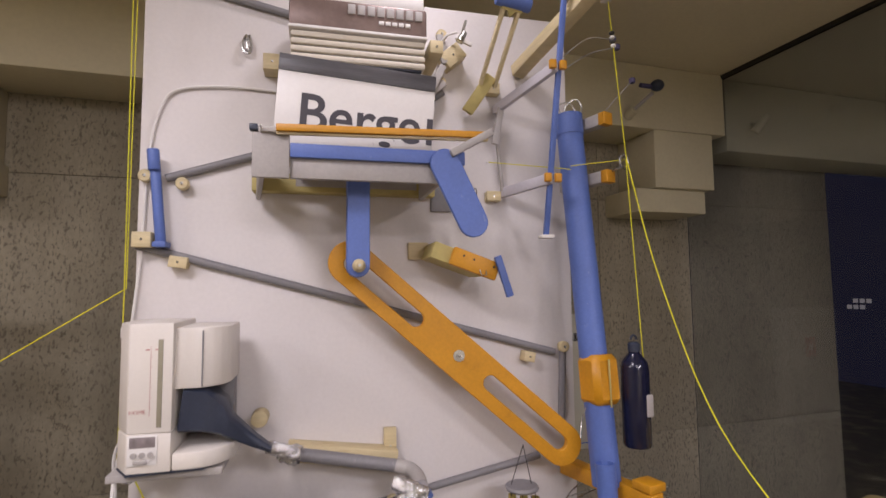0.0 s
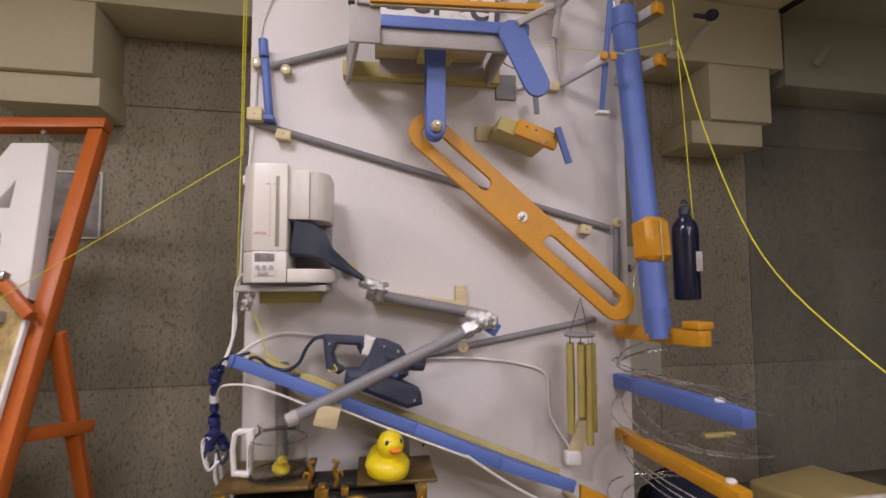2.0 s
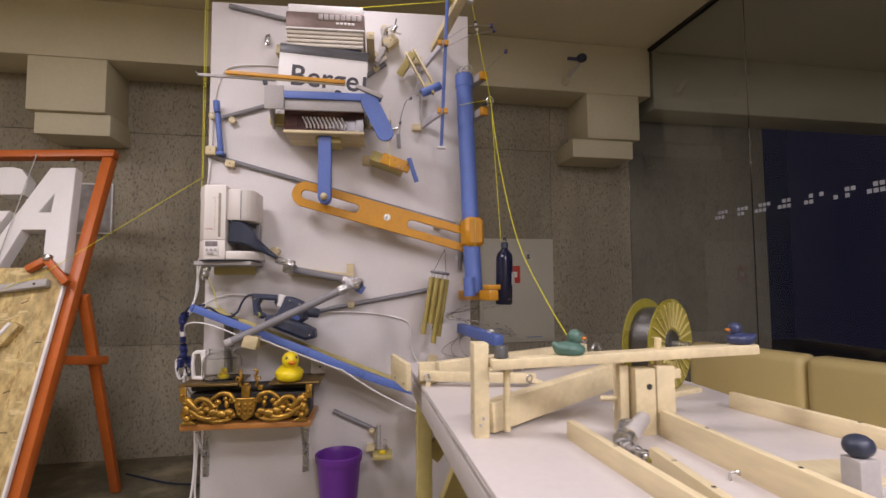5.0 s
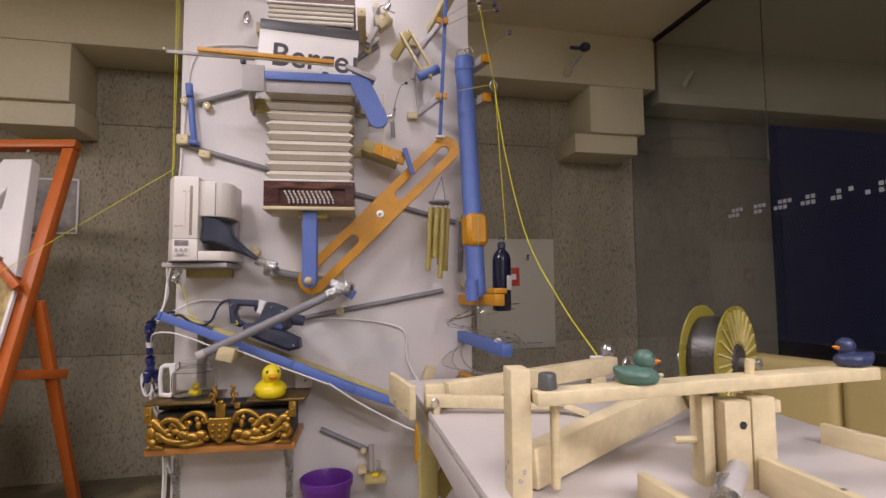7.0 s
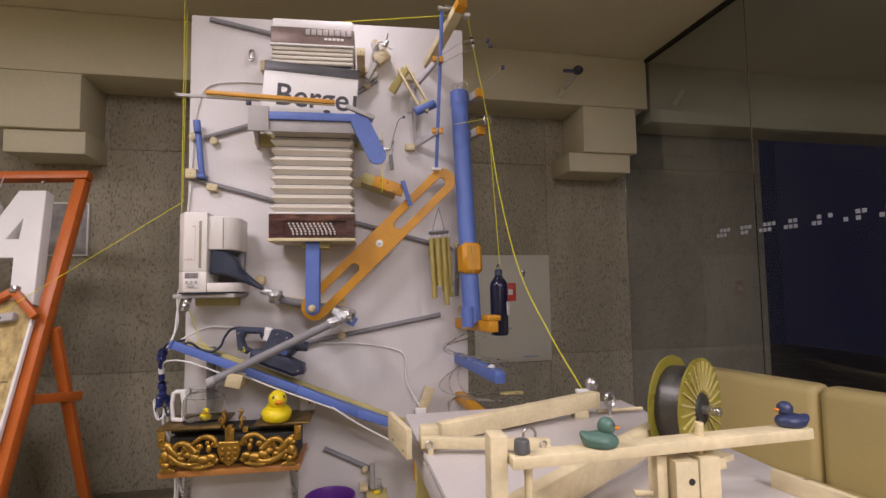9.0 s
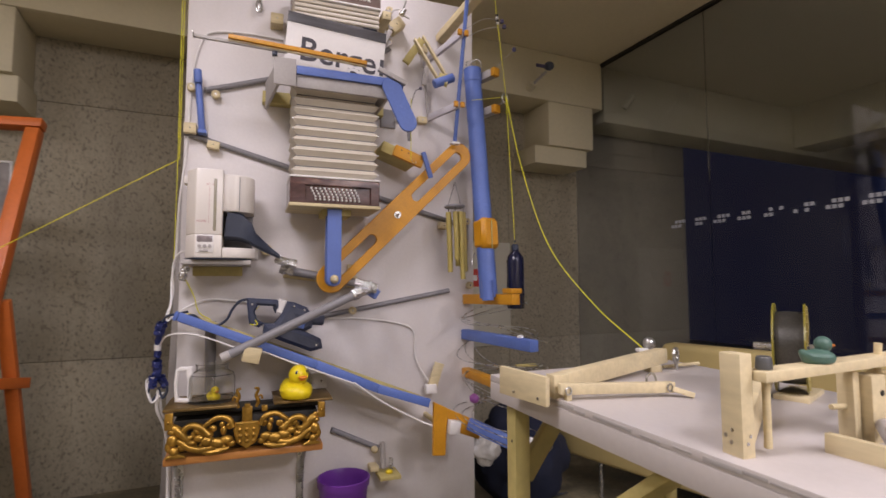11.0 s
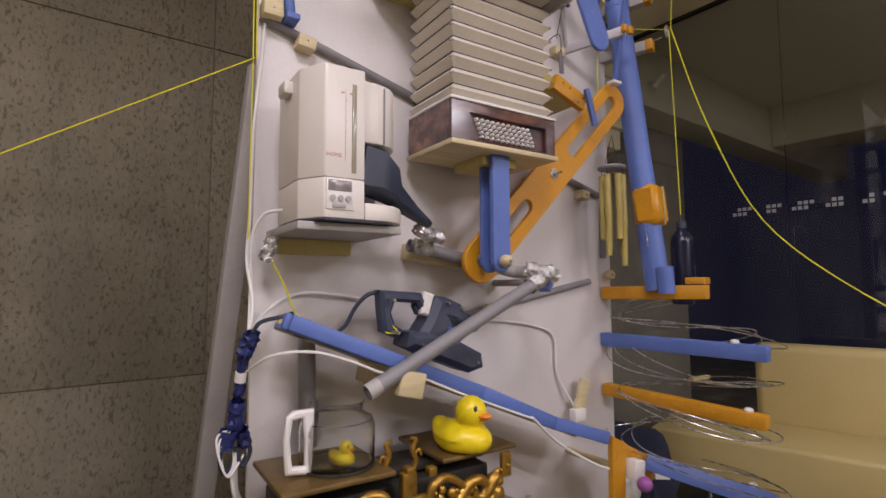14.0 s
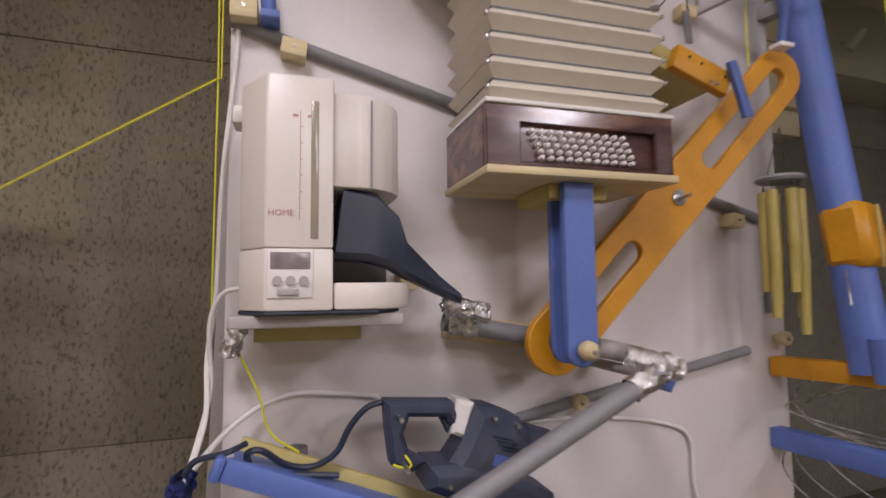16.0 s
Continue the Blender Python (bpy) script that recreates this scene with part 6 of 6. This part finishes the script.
room_part("head", rod(N(), (2.39, 0.74, 2.53), (2.43, 0.68, 2.62), 0.028, 0.020), CREAM, sk)
pc = thing("framed_picture", "small picture in a thin pale frame on the concrete wall", "picture", (-1.68, WY, 1.62))
room_part("sheet", box(N(), -1.94, -1.555, WY - 0.012, WY - 0.0005, 1.465, 1.78, 0), mat("grey_print", (0.36, 0.33, 0.31), 0.3, var=0.35, scale=5, fine=20), pc)
for x0, x1, z0, z1 in ((-1.95, -1.545, 1.78, 1.79), (-1.95, -1.545, 1.455, 1.465), (-1.95, -1.94, 1.465, 1.78), (-1.555, -1.545, 1.465, 1.78)):
    room_part("frame_strip", box(N(), x0, x1, WY - 0.018, WY - 0.0005, z0, z1, 0.001), WHITE, pc)
# Panels for the lights above; all but the small one are added, unseen.
for lx, ly, pw, lw in LAMPS_AND_FILLS:
    cl2 = thing("lamp_and_fill_panel", "flat square ceiling panel, all but the smallest added unseen", "ceiling light", (lx, ly, CEIL_Z), "ceiling lights")
    part("frame", box(N(), lx - 0.3 * lw / 0.55, lx + 0.3 * lw / 0.55, ly - 0.3 * lw / 0.55, ly + 0.3 * lw / 0.55, CEIL_Z - 0.05, CEIL_Z - 0.001, 0.004), WHITE, cl2)
    part("diffuser", box(N(), lx - 0.27 * lw / 0.55, lx + 0.27 * lw / 0.55, ly - 0.27 * lw / 0.55, ly + 0.27 * lw / 0.55, CEIL_Z - 0.056, CEIL_Z - 0.0505, 0.001), LAMPM, cl2)

# ---- leaning orange frame with letters and strand board ----
EP = Matrix.Translation((-1.24, 0.12, 1.12)) @ pose(0, 0, 0, 0, 0, -7) @ pose(0, 0, 0, -18, 0, 0)
easel = thing("letter_easel", "orange-red easel frame with big white letters and strand board", "easel", (-1.3, 0.1, 0))


def eb_part(name, b, m, label=""):
    b.transform(EP)
    return part(name, b, m, easel, label)


eb_part("upright", bar(N(), (-0.012, 0, 0.695), (-0.012, 0, -1.175), 0.052, 0.05, 0.004), EASEL)
eb_part("top_rail", bar(N(), (0.016, 0, 0.722), (-1.2, 0, 0.722), 0.042, 0.05, 0.004), EASEL)
eb_part("sheet_edge", bar(N(), (-0.030, -0.045, -0.015), (-0.030, -0.045, -1.16), 0.012, 0.018, 0.001), WHITE, "pale edge strip")
eb_part("strand_board", sheet(N(), [(-1.2, -1.165), (-0.038, -1.165), (-0.038, -0.01), (-0.13, 0.075), (-1.2, 0.075)], -0.05, -0.034, 0.001), OSB, "yellow oriented strand board")
eb_part("rear_rail", bar(N(), (-0.04, 0.02, 0.03), (-1.2, 0.02, 0.03), 0.045, 0.03, 0.003), EASEL)
eb_part("chevron", bar(N(), (-0.20, -0.075, 0.055), (-0.118, -0.075, 0.108), 0.032, 0.03, 0.003), EASEL)
eb_part("chevron", bar(N(), (-0.128, -0.075, 0.112), (0.004, -0.075, -0.012), 0.032, 0.03, 0.003), EASEL)
eb_part("steel_bracket", box(N(), -0.128, -0.096, -0.10, -0.07, 0.095, 0.125, 0.004), STEEL)
eb_part("grey_rail", bar(N(), (-0.43, -0.068, -0.055), (-0.088, -0.068, -0.008), 0.036, 0.032, 0.003), GREYP)
for hx, hz in ((-0.38, -0.05), (-0.14, -0.017)):
    eb_part("rail_screw", rod(N(), (hx, -0.0855, hz), (hx, -0.084, hz), 0.006), DARK)
part("rear_leg", bar(N(), EP @ Vector((0.0, 0.05, -0.03)), (-1.23, 0.535, 0.01), 0.046, 0.035, 0.004), EASEL, easel)
part("cross_rail", bar(N(), EP @ Vector((-0.03, 0.036, -0.345)), (-1.20, 0.32, 0.74), 0.042, 0.03, 0.003), EASEL, easel)
for p, q in (((-0.178, -0.20), (-0.235, -0.295)), ((-0.285, -0.295), (-0.345, -0.385)), ((-0.225, -0.42), (-0.265, -0.61))):
    eb_part("stop_block", bar(N(), (p[0] + 0.012, -0.068, p[1]), (q[0] + 0.012, -0.068, q[1]), 0.036, 0.035, 0.003), OSB)
    eb_part("white_stop", bar(N(), (p[0] - 0.014, -0.072, p[1]), (q[0] - 0.014, -0.072, q[1]), 0.014, 0.042, 0.002), WHITE)
eb_part("letter", sheet(N(), [(-0.285, 0.63), (-0.50, 0.06), (-0.39, 0.06), (-0.33, 0.28), (-0.212, 0.28), (-0.168, 0.06), (-0.062, 0.06), (-0.155, 0.63)], -0.03, 0.03, 0.003, [[(-0.274, 0.375), (-0.214, 0.375), (-0.224, 0.48)]]), WHITE, "large white block letter A")
eb_part("letter", sheet(N(), [(-0.85, 0.06), (-0.56, 0.06), (-0.42, 0.385), (-0.62, 0.385), (-0.64, 0.30), (-0.58, 0.30), (-0.64, 0.16), (-0.77, 0.16), (-0.74, 0.53), (-0.52, 0.54), (-0.50, 0.475), (-0.38, 0.475), (-0.383, 0.57), (-0.43, 0.622), (-0.48, 0.635), (-0.80, 0.63), (-0.88, 0.55)], -0.03, 0.03, 0.003), WHITE, "large white block letter G")
for wx in (-0.36, -0.84):
    eb_part("wire", cord(N(), [(wx, -0.05, 0.70), (wx - 0.02, -0.05, 0.06)], 0.0025, 6, smooth=False), GREYP)
eb_part("screw_cup", rod(N(), (-0.185, -0.03, 0.675), (-0.185, -0.02, 0.675), 0.008), STEEL)
eb_part("cord_tail", cord(N(), [(-0.12, -0.09, 0.02), (-0.25, -0.088, -0.03), (-0.335, -0.06, -0.09)], 0.0015, 6), STRING)
for k, (gx, gz) in enumerate(((-0.085, -0.28), (-0.16, -0.50), (-0.12, -0.66), (-0.20, -0.10))):
    eb_part("pencil_mark", bar(N(), (gx, -0.0503, gz), (gx + 0.03, -0.0503, gz + 0.012 * (k % 2)), 0.004, 0.0006, 0), DARK)


def lumpy(c, r, s, seed, amp=0.18, sub=4):
    b = N()
    bmesh.ops.create_icosphere(b, subdivisions=sub, radius=1)
    for v in b.verts:
        n = noise.noise(v.co * 1.7 + Vector((seed, 0, 0))) + 0.5 * noise.noise(v.co * 4.1 + Vector((0, seed, 0)))
        v.co *= 1 + amp * n
        v.co = Vector((v.co.x * s[0], v.co.y * s[1], v.co.z * s[2])) * r + Vector(c)
        v.co.z = max(v.co.z, 0.001)
    return b


DENIM = mat("dark_blue_fabric", (0.012, 0.016, 0.04), 0.9, var=0.3, scale=8, fine=200, bump=0.3)
bag = thing("dark_rucksack", "dark blue fabric rucksack slumped on the floor behind the board", "bag", (1.02, 0.25, 0))
part("body", lumpy((1.03, 0.28, 0.22), 0.25, (1.0, 0.8, 1.1), 2.0, 0.2), DENIM, bag)
part("patch", box(N(), -0.035, 0.035, -0.004, 0.004, -0.025, 0.025, 0.002, pose(0.94, 0.03, 0.36, -14, 8, -16)), WHITE, bag, "small white patch")
part("strap", cord(N(), [(0.95, 0.1, 0.4), (0.88, 0.02, 0.25), (0.9, 0.0, 0.1), (1.0, 0.0, 0.02)], 0.012), DENIM, bag)
single("plastic_bag", lumpy((0.70, 0.02, 0.36), 0.07, (1.0, 0.6, 1.0), 5.0, 0.3), mat("milky_plastic_film", (0.55, 0.53, 0.50), 0.35, var=0.1, scale=20, fine=60, bump=0.6), "crumpled milky plastic bag hanging at the board's edge", "bag")
single("white_sack", lumpy((-0.80, -0.02, 0.03), 0.13, (1.2, 0.8, 0.8), 7.0, 0.3), WHITE, "crumpled white plastic sack on the floor", "sack")
fc = thing("floor_cables", "tangle of dark cables on the floor by the board", "cable", (0.9, -0.1, 0))
rn = random.Random(8)
for k in range(6):
    pts = [(0.72 + 0.1 * i + rn.uniform(-0.04, 0.04), -0.12 + 0.25 * rn.random() + 0.05 * k, 0.008 + 0.02 * rn.random()) for i in range(6)]
    part("cable", cord(N(), pts, 0.005, 6, 5), BLACK, fc)
fc2 = thing("floor_cables", "dark cable along the floor beside the board", "cable", (-0.9, 0.4, 0))
part("cable", cord(N(), [(-0.62, 0.3, 0.008), (-0.8, 0.55, 0.008), (-1.0, 0.62, 0.008), (-1.3, 0.8, 0.008)], 0.006, 6, 5), BLACK, fc2)


# ---- what moves ----
def motions():
    # the lever turns and the accordion's lower half sinks with it
    turns = [(0.0, -41.0), (4.2, -41.0), (4.4, -37.0), (4.5, -32.5), (4.6, -28.0), (4.8, -22.0), (5.0, -15.5), (5.2, -8.0), (5.6, 7.0), (6.0, 22.0), (6.4, 36.0), (6.7, 43.5), (6.9, 45.3), (7.3, 44.8), (16.0, 44.8)]
    walk(lever, [(t, pose(*LP, 0, -a, 0)) for t, a in turns])
    low = {}
    for t, a in turns:
        low[t] = (LP[2] - 0.278 * math.tan(radians(a))) - 1.672
    rows = [(t, min(0.0, low[t])) for t, a in turns]
    walk(drop, [(t, pose(-0.06, -0.14, BZ + d)) for t, d in rows])
    for k, f in enumerate(folds):
        share = (k + 0.5) / FOLDS
        walk(f, [(t, pose(-0.06, -0.14, 2.15 + (BZ + 0.008 + d - 2.15) * share)) for t, d in rows])
    # the chime hangs from the lever's end
    r0 = (CH[0] - LP[0], CH[2] - LP[2])
    a0 = math.atan2(r0[1], r0[0])
    reach = math.hypot(*r0)
    swing = {4.5: 3, 4.6: -5, 4.8: -10, 5.0: -9, 5.2: -11, 5.6: -6, 6.0: 4, 6.4: -5, 6.7: 4, 6.9: -4, 7.3: 3}
    rows = []
    for t, a in turns:
        b = a0 + radians(a + 41.0)
        rows.append((t, pose(LP[0] + reach * math.cos(b), CH[1], LP[2] + reach * math.sin(b), 0, -swing.get(t, 0), 0)))
    walk(chime, rows)
    # the slats of the release box slide aside, the arm falls
    base = (0, -0.335, 2.0)
    walk(ost, [(0, pose(*base)), (4.18, pose(*base)), (4.3, pose(-0.205, -0.335, 2.016, 0, 4.0, 0)), (16, pose(-0.205, -0.335, 2.016, 0, 4.0, 0))])
    base = (0, -0.345, 1.985)
    walk(gst, [(0, pose(*base)), (4.18, pose(*base)), (4.3, pose(-0.285, -0.345, 2.0, 0, 2, 0)), (16, pose(-0.285, -0.345, 2.0, 0, 2, 0))])
    base = (0.195, -0.335, 1.925)
    walk(arm, [(0, pose(0.150, -0.335, 1.935, 0, 60, 0)), (4.18, pose(0.150, -0.335, 1.935, 0, 60, 0)), (4.24, pose(*base, 0, -15, 0)), (4.3, pose(*base, 0, -68, 0)), (16, pose(*base, 0, -68, 0))])
    # the hinged hammer tips over
    walk(hammer, [(0, pose(*HP, 42, 8, 0)), (4.0, pose(*HP, 42, 8, 0)), (4.1, pose(*HP, 62, 5, 0)), (4.15, pose(*HP, 120, -5, 0)), (4.2, pose(*HP, 165, -25, 0)), (16, pose(*HP, 165, -25, 0))])
    # the bottle sways on its cord
    hi = (0.704, -0.215, 1.459)
    rows = [(0, pose(*hi)), (4.22, pose(*hi)), (4.32, pose(0.73, -0.215, 1.34, 0, 4, 0)), (4.4, pose(0.765, -0.215, 1.30, 0, -7, 0)), (4.52, pose(0.785, -0.215, 1.305, 0, -14, 10)), (4.7, pose(0.73, -0.215, 1.305, 0, -6, 20))]
    rows += [(5.0, pose(0.755, -0.215, 1.31, 0, 2, 35)), (5.6, pose(0.735, -0.215, 1.31, 0, -2, 70)), (6.6, pose(0.72, -0.215, 1.308, 0, 1, 20)), (7.5, pose(0.715, -0.215, 1.307, 0, 0, 0)), (9.0, pose(0.73, -0.215, 1.309, 0, 0, 30)), (10.5, pose(*BT, 0, 0, 60)), (12.5, pose(*BT, 0, 0, 40)), (16, pose(*BT, 0, 0, 30))]
    walk(bottle, rows)
    # the purple ball waits in its cup, falls over the wires into the tube and runs down the spiral to the switch
    roll = [(0, 0.585, -0.385, 2.495), (7.85, 0.585, -0.385, 2.495), (7.95, 0.655, -0.34, 2.455), (8.0, 0.674, -0.32, 2.393), (8.1, 0.682, -0.32, 2.33), (8.2, 0.655, -0.30, 2.275), (8.45, 0.60, -0.18, 2.20), (8.7, 0.593, -0.09, 2.09), (9.3, 0.610, -0.195, 1.16), (9.5, 0.585, -0.27, 1.06), (9.7, 0.74, -0.30, 1.0), (9.9, 0.66, -0.08, 0.975), (10.05, 0.53, -0.25, 0.94), (10.2, 0.62, -0.48, 0.90), (10.45, 0.756, -0.42, 0.833)]
    roll += [(10.6, 0.68, -0.48, 0.80), (10.72, 0.55, -0.42, 0.74), (10.85, 0.46, -0.24, 0.665), (10.98, 0.55, -0.09, 0.63), (11.15, 0.70, -0.12, 0.60), (11.3, 0.72, -0.38, 0.555), (11.4, 0.55, -0.44, 0.53), (11.52, 0.415, -0.275, 0.519), (16, 0.415, -0.275, 0.519)]
    walk(pink, [(t, pose(x, y, z)) for t, x, y, z in roll])
    # the thread is let go and swings down, the trip wire springs up
    walk(pull, [(0, pose(0.30, -0.16, 1.965, 0, -88, 0)), (4.22, pose(0.30, -0.16, 1.965, 0, -88, 0)), (4.3, pose(0.25, -0.26, 1.91, 0, -30, 0)), (4.45, pose(0.227, -0.30, 1.883, 0, 8, 0)), (4.7, pose(0.227, -0.30, 1.883)), (16, pose(0.227, -0.30, 1.883))])
    walk(trip, [(0, pose(0.275, -0.10, 1.885, 0, -82, 0)), (4.2, pose(0.275, -0.10, 1.885, 0, -82, 0)), (4.3, pose(0.275, -0.10, 1.885)), (16, pose(0.275, -0.10, 1.885))])


motions()
